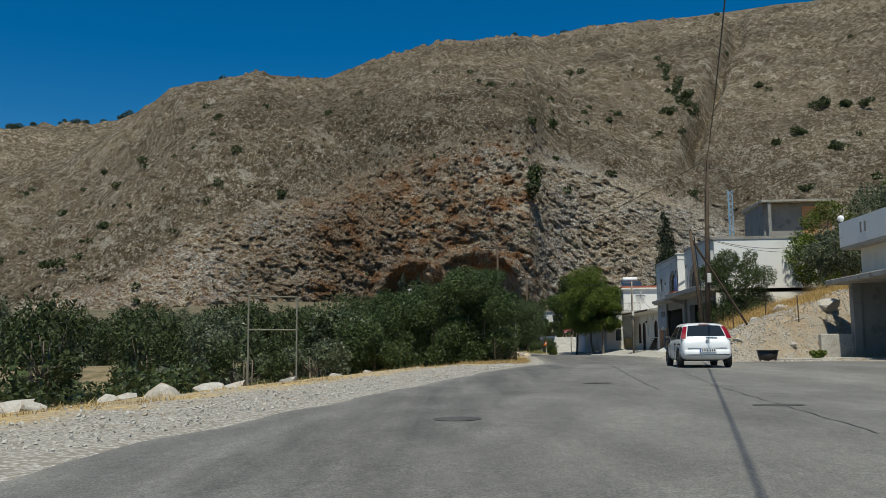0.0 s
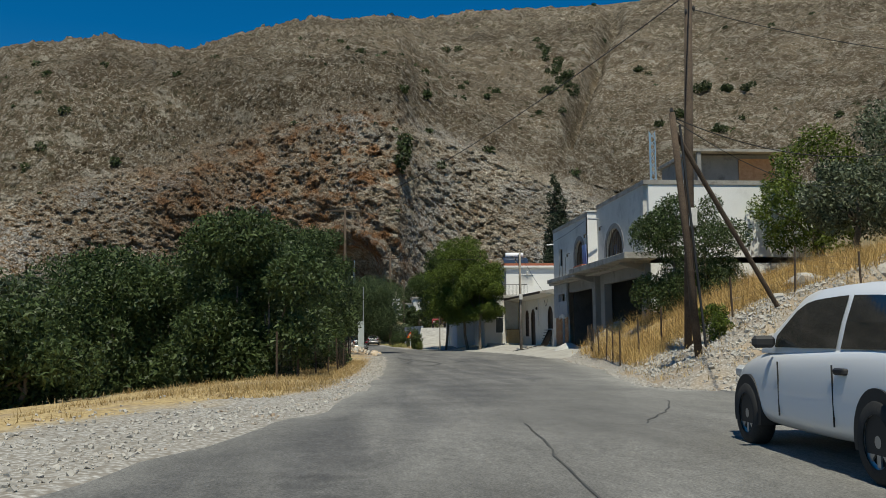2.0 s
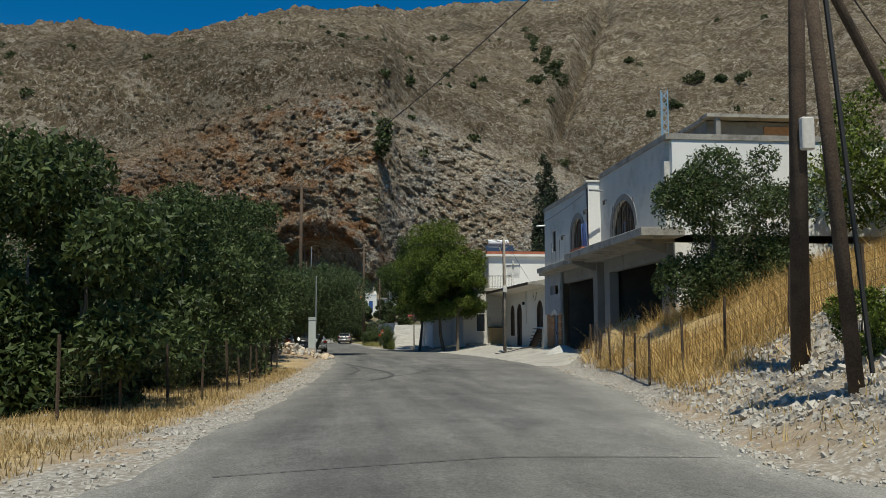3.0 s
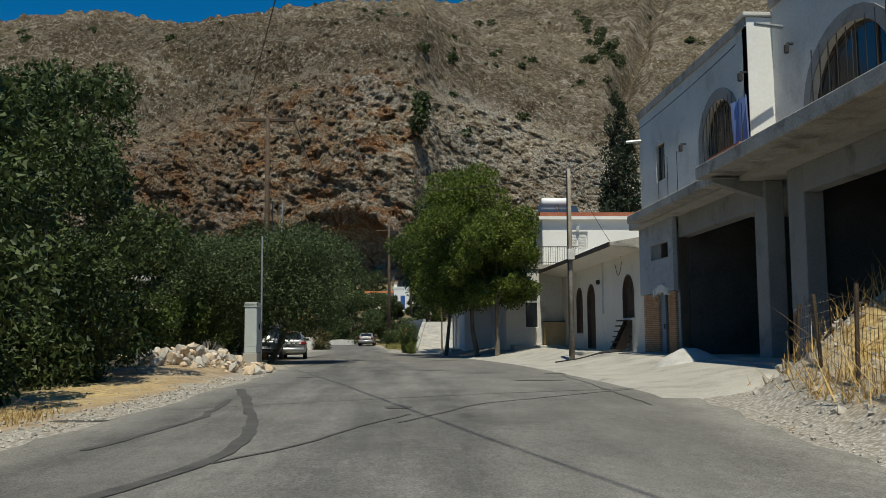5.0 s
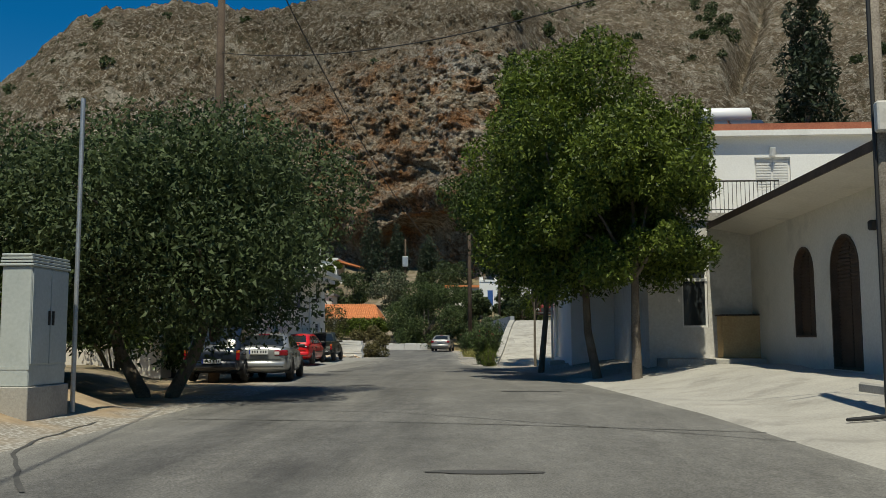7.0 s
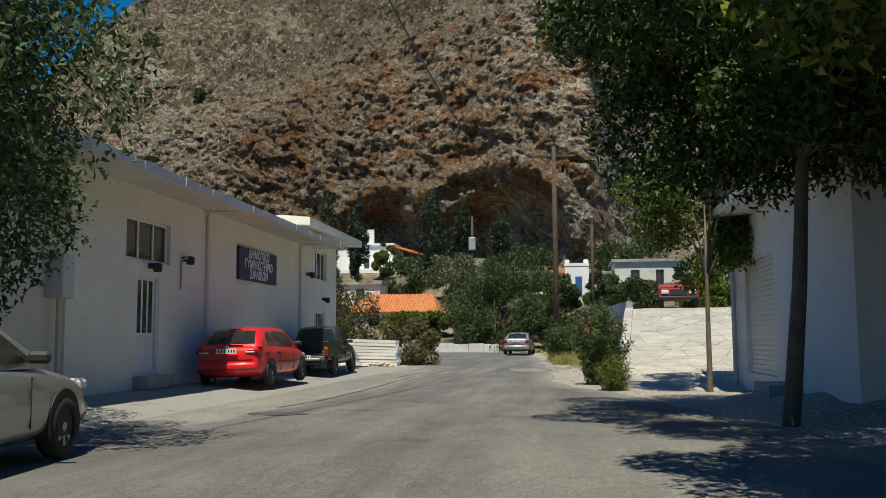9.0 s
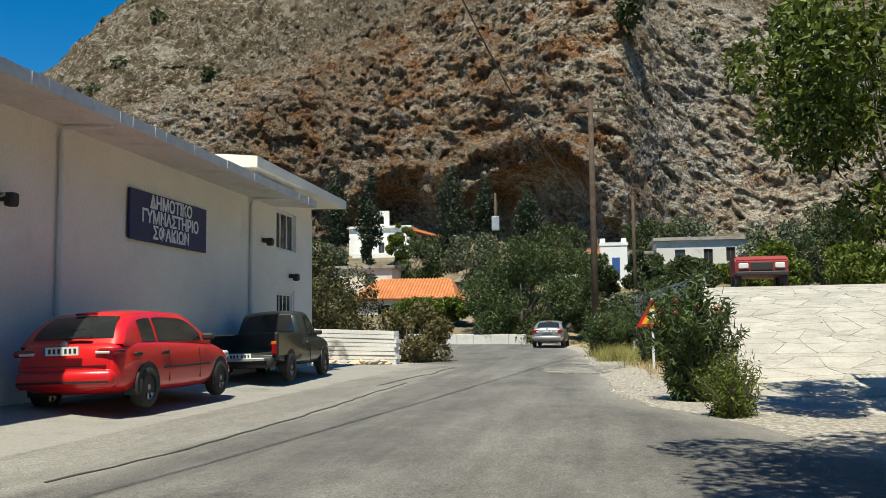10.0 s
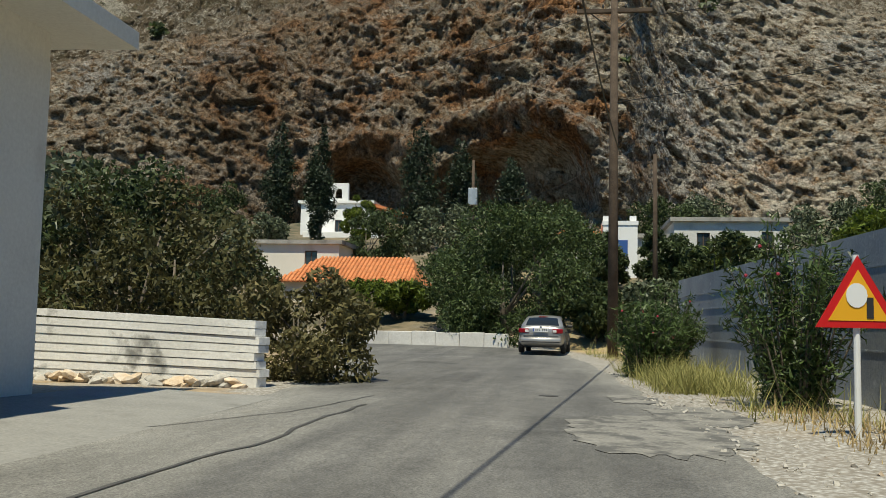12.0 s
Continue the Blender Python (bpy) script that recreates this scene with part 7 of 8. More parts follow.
hp_ = pole(15.62, 84.6, gz(15.62, 84.6), 7.25, "silvered wooden utility pole at the edge of the apron", 0.105, 0.065, (0.0, 0), material=M_GREYWOOD)
part("conduit", tube_bm([(-0.10, -0.06, 0.2), (-0.085, -0.06, 7.0)], 0.028, 6), M_BLACK_TRIM, hp_)
part("meter_box", box_bm(-0.12, 0.12, -0.26, -0.12, 3.7, 4.1, 0.02), M_OFFWHITE, hp_)
part("bracket", tube_bm([(0, 0, 6.75), (-0.55, 0.1, 6.85)], 0.02, 6), M_IRON, hp_)
TP = (2.8, 97.6)
tp = pole(TP[0], TP[1], gz(*TP), 12.3, "tall wooden pole with a wide crossarm above the olive trees", 0.16, 0.10, (0, 0))
ht_ = 12.3 - gz(*TP)
part("crossarm", box_bm(-1.4, 1.4, -0.07, 0.07, ht_ - 0.25, ht_ - 0.1, 0.01), M_WOOD, tp)
for dx in (-1.3, 0.0, 1.3):
    insulator(tp, dx, 0, ht_ - 0.08)
part("ladder_frame", tube_bm([(0.25, -0.2, 5.6), (0.75, -0.2, 5.6), (0.8, -0.2, 7.8)], 0.03, 6), M_GALV, tp)
part("conduit", tube_bm([(0.3, -0.2, 3.0), (0.3, -0.2, 7.9)], 0.03, 6), M_BLACK_TRIM, tp)
fp = pole(8.75, 150.0, 0.3, 13.2, "tall wooden utility pole with crossarms by the bend", 0.2, 0.13)
for zc in (12.5,):
    part("crossarm", box_bm(-1.35, 1.35, -0.08, 0.08, zc - 0.3, zc - 0.15, 0.01), M_WOOD, fp)
    for dx in (-1.3, -0.4, 0.4, 1.3):
        insulator(fp, dx, 0, zc - 0.13)
    part("arm_brace", tube_bm([(-0.9, 0, zc - 0.25), (0, 0, zc - 1.0)], 0.025, 6), M_IRON, fp)
    part("arm_brace", tube_bm([(0.9, 0, zc - 0.25), (0, 0, zc - 1.0)], 0.025, 6), M_IRON, fp)
pole(11.4, 163.0, gz(11.4, 163), 9.8, "second wooden utility pole behind the first", 0.14, 0.1)
fp3 = pole(0.0, 185.0, gz(0, 185), 13.6, "wooden pole with a transformer box among the cypresses", 0.14, 0.1)
part("transformer", box_bm(-0.35, 0.35, -0.3, 0.3, 3.9, 5.2, 0.04), M_GALV, fp3)
pole(-2.5, -22.0, gz(-2.5, -22), 10.0, "wooden utility pole behind the start of the road", 0.15, 0.1)
cable((12.75, 43.25, 10.6), (1.5, 97.6, 12.15), 1.1, 0.018)
cable((12.95, 43.25, 10.7), (-2.1, -22, 9.8), 1.3, 0.02)
cable((4.1, 97.6, 12.1), (9.0, 150, 7.3), 2.4, 0.02)
cable((10.0, 150, 12.35), (46, 140, 18.5), 1.2)
cable((8.75, 150, 9.2), (40, 132, 12.5), 0.9)
cable((7.5, 150, 12.35), (-25, 190, 19), 1.0)
cable((11.4, 163, 9.6), (20, 160, 9.8), 0.5, 0.01)
cable((8.75, 150, 7.3), (0.0, 185, 11.5), 1.2, 0.012)
cable((11.2, 40.1, 6.4), (19.4, 41.7, 6.3), 0.7, 0.012)
cable((11.2, 40.1, 6.35), (28, 58, 8.6), 1.2, 0.012)
cable((12.95, 43.25, 10.3), (32, 44, 9.4), 0.8, 0.012)
cable((15.75, 84.6, 7.0), (18.15, 87.0, 4.1), 0.15, 0.010)
cable((15.75, 84.6, 7.1), (2.8, 97.6, 9.4), 0.8, 0.012)
cable((15.75, 84.6, 7.1), (17.5, 72.0, 8.2), 0.3, 0.010)
ant = empty("lattice_mast", pose(24.2, 80.0, 8.5), label="blue lattice aerial mast on the flat roof", category="mast")
M_MAST = plain("pale_blue_paint", (0.22, 0.36, 0.50), 0.5)
for dx, dy in ((-0.2, -0.2), (0.2, -0.2), (0.0, 0.2)):
    part("upright", tube_bm([(dx, dy, 0), (dx, dy, 6.8)], 0.035, 6), M_MAST, ant)
bm = bmesh.new()
for k in range(13):
    z = k * 0.52
    tube_bm([(-0.2, -0.2, z), (0.2, -0.2, z + 0.52)], 0.022, 5, bm)
    tube_bm([(0.2, -0.2, z), (0, 0.2, z + 0.52)], 0.022, 5, bm)
    tube_bm([(0, 0.2, z), (-0.2, -0.2, z + 0.52)], 0.022, 5, bm)
part("bracing", bm, M_MAST, ant)

# ---------------------------------------------------------------- street furniture
ts = empty("warning_sign", pose(10.2, 127.4, gz(10.2, 127.4), 0, 0, 4), label="triangular red-edged yellow road sign on a white post", category="road sign")
M_SIGNRED = plain("sign_red", (0.52, 0.012, 0.014), 0.4)
M_SIGNYELLOW = plain("sign_yellow", (0.72, 0.36, 0.02), 0.45)
part("post", tube_bm([(0, 0.03, -0.3), (0, 0.03, 1.92)], 0.035, 10), M_PLATE, ts)
zs = 1.15
part("border", prism_bm([(-0.44, zs), (0.44, zs), (0.0, zs + 0.76)], "y", -0.03, -0.01), M_SIGNRED, ts)
part("field", prism_bm([(-0.31, zs + 0.075), (0.31, zs + 0.075), (0.0, zs + 0.61)], "y", -0.036, -0.03), M_SIGNYELLOW, ts)
part("black_mark", box_bm(0.08, 0.15, -0.042, -0.036, zs + 0.10, zs + 0.32), M_BLACK_TRIM, ts)
part("scraped_patch", prism_bm([(0.0 + 0.11 * math.cos(a) - 0.02, zs + 0.34 + 0.13 * math.sin(a)) for a in (2 * math.pi * k / 14 for k in range(14))], "y", -0.044, -0.037), M_PLATE, ts)
cab = empty("utility_cabinet", pose(4.07, 84.5, gz(4.07, 84.5) + 0.16), label="pale grey electrical cabinet with ribbed cap on a concrete plinth", category="cabinet")
M_CABINET = mat("grey_green_enamel", (0.40, 0.44, 0.42), (0.50, 0.54, 0.52), 1.5, 20, 0.5, bump=0.03)
part("plinth", box_bm(-0.24, 0.24, -0.06, 1.12, -0.6, 0.22, 0.01), M_CONCRETE, cab)
part("body", box_bm(-0.21, 0.21, 0.0, 1.06, 0.22, 1.85, 0.015), M_CABINET, cab)
part("base_band", box_bm(-0.215, 0.215, -0.005, 1.065, 0.45, 0.49), M_CABINET, cab)
for k in range(4):
    part("cap_rib", box_bm(-0.235 + 0.008 * k, 0.235 - 0.008 * k, -0.025, 1.085, 1.85 + 0.045 * k, 1.882 + 0.045 * k, 0.005), M_CABINET, cab)
for y0 in (0.02, 0.54):
    dr_ = part("door", box_bm(0.212, 0.225, y0, y0 + 0.5, 0.52, 1.82, 0.004), M_CABINET, cab)
    part("handle", box_bm(0.225, 0.25, y0 + (0.44 if y0 < 0.3 else 0.03), y0 + (0.47 if y0 < 0.3 else 0.06), 1.05, 1.25), M_IRON, dr_)
po = empty("thin_post", pose(4.25, 85.9, gz(4.25, 85.9)), label="thin blue-grey steel post beside the cabinet", category="post")
part("shaft", tube_bm([(0, 0, -0.3), (0, 0, 4.75)], 0.035, 10), M_GALV, po)
bk = empty("black_tub", pose(13.7, 36.9, gz(13.7, 36.9)), label="black rubber tub standing at the kerb", category="tub")
part("shell", tube_bm([(0, 0, 0.0), (0, 0, 0.25), (0, 0, 0.5)], [0.36, 0.42, 0.46], 18), M_BLACK_TRIM, bk, smooth=True)
part("rim", tube_bm([(0, 0, 0.47), (0, 0, 0.52)], [0.49, 0.49], 18), M_BLACK_TRIM, bk)
fr = empty("metal_frame", pose(-6.9, 28.2, gz(-6.9, 28.2), 0, 0, 36), label="rusty bare metal frame of two posts and crossbars", category="frame")
M_FRAME = mat("dull_painted_iron", (0.13, 0.13, 0.10), (0.24, 0.235, 0.19), 2, 20, 0.7, bump=0.1)
for x in (-0.95, 0.95):
    part("post", tube_bm([(x, 0, -0.3), (x, 0, 3.25)], 0.032, 8), M_FRAME, fr)
part("crossbar", tube_bm([(-0.95, 0, 3.22), (0.95, 0, 3.22)], 0.026, 8), M_FRAME, fr)
part("crossbar", tube_bm([(-0.95, 0, 2.0), (0.95, 0, 2.0)], 0.026, 8), M_FRAME, fr)


def fence(name, line, h, label, step=1.9, mesh=0.16):
    """Posts of bent wood and iron along a line, with wire netting."""
    f = empty(name, pose(*line[0], gz(*line[0])), label=label, category="fence")
    inv = f.matrix_world.inverted()
    pts = []
    for a, b in zip(line, line[1:]):
        a, b = Vector(a), Vector(b)
        n = max(1, round((b - a).length / step))
        pts += [a.lerp(b, k / n) for k in range(n)]
    pts.append(Vector(line[-1]))
    rs = random.Random(len(pts))
    P3 = [Vector((p.x, p.y, gz(p.x, p.y))) for p in pts]
    for p in P3:
        q = p + Vector((rs.uniform(-0.08, 0.08), rs.uniform(-0.08, 0.08), h * rs.uniform(0.95, 1.2)))
        part("post", tube_bm([p - Vector((0, 0, 0.2)), q], 0.03, 6), M_WOOD, f).matrix_parent_inverse = inv
    bm = bmesh.new()
    rows = int(h / mesh)
    for a, b in zip(P3, P3[1:]):
        for r in range(1, rows + 1):
            o = Vector((0, 0, h * r / rows))
            tube_bm([a + o, (a + b) / 2 + o - Vector((0, 0, 0.03)), b + o], 0.0035, 3, bm, False)
        n = int((b - a).length / mesh)
        for k in range(n):
            c = a.lerp(b, k / n)
            tube_bm([c, c + Vector((0, 0, h))], 0.003, 3, bm, False)
    part("netting", bm, M_IRON, f).matrix_parent_inverse = inv
    return f


fence("bank_fence", [(15.9, 66.8), (15.2, 63.4), (14.4, 60.0), (13.8, 55.7), (13.1, 51.4), (13.3, 47.5), (14.2, 44.0), (17.0, 42.2)], 1.15, "rusty wire netting fence on crooked posts along the bank")
fence("bank_end_fence", [(15.9, 66.8), (17.7, 66.7)], 1.2, "rusty wire netting across the end of the bank")
fence("verge_fence", [(1.5, 44.5), (2.4, 48.5), (3.0, 53), (3.2, 59), (3.4, 64.5)], 1.1, "wire netting fence on thin wooden posts by the olives")

# ---------------------------------------------------------------- stones
M_OCHRE = mat("ochre_limestone", (0.46, 0.33, 0.21), (0.68, 0.56, 0.42), 1.6, 12, 0.95, bump=0.5, spots=(0.62, 0.58, 0.52), spot_scale=1.4, spot_lo=0.5, spot_hi=0.68)
ROCKS = [rock_mesh("stone", k, M_STONE) for k in range(5)] + [rock_mesh("stone", k + 5, M_OCHRE) for k in range(4)]


def rock(x, y, s, label, seed, flat=0.7, name="boulder"):
    o = new(name, ROCKS[seed % 5])
    rs = random.Random(seed)
    o.matrix_world = pose(x, y, gz(x, y) + s * flat * 0.12, rs.uniform(-15, 15), rs.uniform(-15, 15), rs.uniform(0, 360)) @ Matrix.Diagonal((s, s * rs.uniform(0.7, 1.1), s * flat, 1))
    return tagged(o, label, "boulder", "boulders")


for k, (x, y, s) in enumerate(((-8.9, 22.2, 0.75), (-11.0, 23.5, 0.55), (-13.8, 22.5, 0.8), (-5.6, 25.0, 0.35), (-4.4, 27.2, 0.3), (-3.6, 29.5, 0.28), (17.5, 46.0, 0.7), (19.2, 44.2, 0.9), (16.6, 48.5, 0.55), (14.9, 42.6, 0.4), (13.0, 39.0, 0.28), (21.0, 45.0, 0.7), (16.0, 40.4, 0.35), (-2.0, 33.5, 0.3), (-10.6, 17.8, 0.5), (-12.4, 18.6, 0.8), (-9.4, 20.6, 0.4), (-7.2, 23.9, 0.42), (-13.0, 16.2, 0.5), (-8.2, 24.8, 0.6))):
    rock(x, y, s, "pale limestone boulder in dry grass", k + 3)
pile = empty("rock_pile", pose(3.1, 80.4, gz(3.1, 80.4)), label="heap of broken pale and ochre limestone rocks on the verge", category="rock pile")
rs = random.Random(8)
for k in range(280):
    a, d = rs.uniform(0, 6.28), math.sqrt(rs.random())
    x, y = 3.1 + 2.2 * d * math.cos(a), 80.4 + 3.3 * d * math.sin(a)
    s = (0.08 + 0.24 * rs.random() ** 2.4) * (1.15 - 0.3 * d)
    z = gz(x, y) + max(0, 0.36 * (1 - d ** 1.5)) * rs.uniform(0.4, 1.0) + s * 0.25
    o = new("stone", ROCKS[k % 9])
    o.parent = pile
    o.matrix_parent_inverse = pile.matrix_world.inverted()
    o.matrix_basis = pose(x, y, z, rs.uniform(0, 360), rs.uniform(0, 360), rs.uniform(0, 360)) @ Matrix.Diagonal((s, s * 0.85, s * 0.7, 1))
footing = empty("wall_footing", pose(0, 132.0, 0), label="rough pale stone footing along the low white wall", category="footing")
rs = random.Random(28)
for k in range(34):
    x = -2.3 + k * 0.125
    s = rs.uniform(0.13, 0.24)
    o = new("stone", ROCKS[k % 9])
    o.parent = footing
    o.matrix_parent_inverse = footing.matrix_world.inverted()
    o.matrix_basis = pose(x, 132.55 - 0.152 * (x + 2.3) + rs.uniform(-0.12, 0.05), 0.02 + rs.uniform(-0.03, 0.08), rs.uniform(0, 30), rs.uniform(0, 30), rs.uniform(0, 360)) @ Matrix.Diagonal((s * 1.2, s, s * 0.7, 1))
endwall = empty("stone_bank_wall", pose(16.6, 67.0, 0), label="rough dry-stone wall that holds the end of the bank", category="wall")
rs = random.Random(18)
for j in range(9):
    for k in range(10):
        x = 15.5 + k * 0.25 + rs.uniform(-0.04, 0.04)
        z = 0.12 + j * 0.2
        if z > 0.45 + (x - 15.5) * 0.5:
            continue
        o = new("stone", ROCKS[(j + k) % 5])
        o.parent = endwall
        o.matrix_parent_inverse = endwall.matrix_world.inverted()
        s = rs.uniform(0.12, 0.17)
        o.matrix_basis = pose(x, 67.0 + rs.uniform(-0.06, 0.06), z, rs.uniform(0, 40), rs.uniform(0, 40), rs.uniform(0, 360)) @ Matrix.Diagonal((s * 1.15, s, s * 0.85, 1))


def scatter_stones(name, spots, label, sizes=(0.012, 0.06), seed=3):
    """Small loose stones as one mesh of tumbled, broken blocks."""
    rs_ = np.random.RandomState(seed)
    base = np.array([(a, b, c) for a in (-0.7, 0.7) for b in (-0.6, 0.6) for c in (-0.5, 0.5)])
    tri = np.array([(0, 1, 3), (0, 3, 2), (4, 6, 7), (4, 7, 5), (0, 4, 5), (0, 5, 1), (2, 3, 7), (2, 7, 6), (0, 2, 6), (0, 6, 4), (1, 5, 7), (1, 7, 3)])
    n = len(spots)
    s = sizes[0] + (sizes[1] - sizes[0]) * rs_.rand(n) ** 3
    turn = np.linalg.qr(rs_.randn(n, 3, 3))[0]
    turn *= np.sign(np.linalg.det(turn))[:, None, None]
    v = base[None] * (0.45 + 0.85 * rs_.rand(n, 8, 3)) * s[:, None, None]
    v = np.einsum("nij,nkj->nki", turn, v)
    x, y = v[..., 0], v[..., 1]
    sp = np.asarray(spots)
    z = v[..., 2] + np.maximum(G(sp[:, 0], sp[:, 1]), -9)[:, None] + 0.25 * s[:, None]
    co = np.stack([x + sp[:, :1], y + sp[:, 1:2], z], -1).reshape(-1, 3)
    faces = (tri[None] + 8 * np.arange(n)[:, None, None]).reshape(-1, 3)
    me = bpy.data.meshes.new(name)
    me.vertices.add(len(co))
    me.vertices.foreach_set("co", co.astype(np.float32).ravel())
    me.loops.add(faces.size)
    me.loops.foreach_set("vertex_index", faces.astype(np.int32).ravel())
    me.polygons.add(len(faces))
    me.polygons.foreach_set("loop_start", np.arange(0, faces.size, 3, dtype=np.int32))
    me.polygons.foreach_set("use_smooth", np.zeros(len(faces), dtype=bool))
    me.update(calc_edges=True)
    me.materials.append(M_STONE)
    return tagged(new(name, me), label, "stones", kind="stuff")


rn = np.random.RandomState(5)
spots = []
for _ in range(15000):
    y = rn.uniform(4, 76)
    off = 0.1 + abs(rn.normal()) * 1.7
    if y < 34 or off < 0.9 or rn.rand() < 0.2:
        spots.append((road_l(y) - off, y))
for _ in range(5500):
    y = rn.uniform(33, 46)
    x = road_r(y) + rn.uniform(-1.6, 9) * rn.rand()
    spots.append((x, y))
for _ in range(3500):
    y = rn.uniform(14, 36)
    spots.append((rn.normal(9.6, 1.5), y))
for _ in range(1500):
    y = rn.uniform(46, 64)
    spots.append((road_r(y) + abs(rn.normal()) * 0.7, y))
for _ in range(700):
    y = rn.uniform(117, 140)
    spots.append((road_r(y) + rn.uniform(-0.3, 2.0) * rn.rand(), y))
scatter_stones("loose_stones", spots, "scattered loose pale stones along the road verges", (0.008, 0.042))
spots = [(rn.uniform(11, 26), rn.uniform(36.0, 48.5)) for _ in range(17000)]
spots += [(rn.uniform(14.2, 17.6), rn.uniform(60, 66.6)) for _ in range(700)]
spots = [p for p in spots if p[0] > road_r(p[1]) + 0.6]
scatter_stones("bank_rubble", spots, "bulldozed limestone rubble on the bare bank", (0.015, 0.085), 6)

# ---------------------------------------------------------------- dry grass


def grass(name, tufts, material, label, height=0.45, blades=9, seed=1):
    rs_ = np.random.RandomState(seed)
    sp = np.repeat(np.asarray(tufts), blades, 0)
    n = len(sp)
    z = G(sp[:, 0], sp[:, 1])
    a, lean = rs_.rand(n) * 6.28, rs_.rand(n) ** 0.8 * 1.5
    h = height * (0.3 + 1.0 * rs_.rand(n) ** 1.5) * np.repeat((0.5 + 0.7 * rs_.rand(len(tufts))) * (0.35 + 1.3 * fbm(np.asarray(tufts)[:, 0] * 0.9, np.asarray(tufts)[:, 1] * 0.9, np.zeros(len(tufts)), 3)), blades)
    px, py = sp[:, 0] + rs_.normal(size=n) * 0.13, sp[:, 1] + rs_.normal(size=n) * 0.13
    w = 0.006 + 0.007 * rs_.rand(n)
    wx, wy = np.cos(a + 1.57) * w, np.sin(a + 1.57) * w
    tx, ty = px + np.cos(a) * lean * h, py + np.sin(a) * lean * h
    co = np.stack([np.stack([px - wx, py - wy, z - 0.03], -1), np.stack([px + wx, py + wy, z - 0.03], -1), np.stack([tx, ty, z + h], -1)], 1).reshape(-1, 3)
    me = bpy.data.meshes.new(name)
    me.vertices.add(len(co))
    me.vertices.foreach_set("co", co.astype(np.float32).ravel())
    me.loops.add(3 * n)
    me.loops.foreach_set("vertex_index", np.arange(3 * n, dtype=np.int32))
    me.polygons.add(n)
    me.polygons.foreach_set("loop_start", np.arange(0, 3 * n, 3, dtype=np.int32))
    me.update(calc_edges=True)
    me.materials.append(material)
    return tagged(new(name, me), label, "grass", kind="stuff")


t1 = []
for _ in range(15000):
    x, y = rn.uniform(12, 26), rn.uniform(41, 66.4)
    d = x - road_r(y)
    if d > 0.9 and (y < 62.8 or x < 17.5) and (y > 47 + rn.normal() * 1.2 - 0.35 * (x - 13) or d > 9) and fbm(np.array([x * 0.5]), np.array([y * 0.5]), np.array([0.0]), 2)[0] > 0.30:
        if y < 60.5 or rn.rand() < 0.22:
            t1.append((x, y))
grass("dry_bank_grass", t1, leaf_mat("golden_grass", (0.32, 0.20, 0.07), (0.70, 0.50, 0.21), 0.3, 0.8), "tall golden dry grass covering the bank", 0.56, 11, 2)
t2 = []
for _ in range(1100):
    x, y = rn.uniform(10.5, 22), rn.uniform(37.5, 48)
    if x > road_r(y) + 0.4:
        t2.append((x, y))
for _ in range(5500):
    y = rn.uniform(2, 64)
    x = road_l(y) - (3.0 if y < 36 else 1.5) - abs(rn.normal()) * 2.6
    if rn.rand() < (0.45 if y < 36 else 1.0) and fbm(np.array([x * 0.6]), np.array([y * 0.6]), np.array([4.0]), 2)[0] > 0.52:
        t2.append((x, y))
for _ in range(2600):
    y = rn.uniform(38, 66)
    t2.append((road_l(y) - rn.uniform(1.0, 3.4), y))
grass("dry_verge_grass", t2, M_STRAW, "golden dry grass along the verge under the olives", 0.13, 8, 3)
t4 = [(road_r(y) + 1.3 + abs(rn.normal()) * 0.7, y) for y in rn.uniform(119, 132, 260)]
grass("dry_roadside_grass", t4, M_STRAW, "short dry straw between the road and the rubble wall", 0.16, 8, 5)
t3 = [(road_r(y) + 0.5 + abs(rn.normal()) * 0.9, y) for y in rn.uniform(133.5, 141, 420)] + [(road_r(y) + 0.9 + abs(rn.normal()) * 0.9, y) for y in rn.uniform(128, 152, 110)]
grass("roadside_grass", t3, leaf_mat("greenish_grass", (0.16, 0.17, 0.05), (0.40, 0.36, 0.14), 0.3, 0.8), "half-dry green and yellow grass at the wall foot", 0.42, 14, 4)

# ---------------------------------------------------------------- more plants
M_MIXED = leaf_mat("olive_brown_leaves", (0.034, 0.038, 0.014), (0.130, 0.118, 0.045), 0.2)
# scrub and olives filling the gully on the left: a few kinds, copied
kinds = [tree("olive_tree", -14, 46, 5.0, 2.9, M_OLIVE, "grey-green olive tree in the gully", 0.8, 0.12, 4800, 0.22, 101, 3, 0.3, 26, 0.8, 0.9, group="gully trees"),
         tree("carob_tree", -20, 52, 5.6, 3.0, M_SCRUB, "dark green carob tree in the gully", 0.7, 0.13, 4800, 0.23, 102, 3, 0.2, 26, 0.85, 0.9, group="gully trees"),
         tree("scrub_oak", -9.5, 34, 2.7, 1.9, M_SCRUB, "rounded scrub oak bush at the edge of the verge", 0.2, 0.07, 5000, 0.15, 103, 4, 0.1, 20, 0.8, 0.9, group="gully trees"),
         tree("olive_bush", -6.8, 37, 2.4, 1.7, M_OLIVE, "low silver-green olive bush behind the fence", 0.2, 0.07, 5000, 0.15, 104, 4, 0.1, 20, 0.8, 0.9, group="gully trees")]
rs = random.Random(77)
made = 0
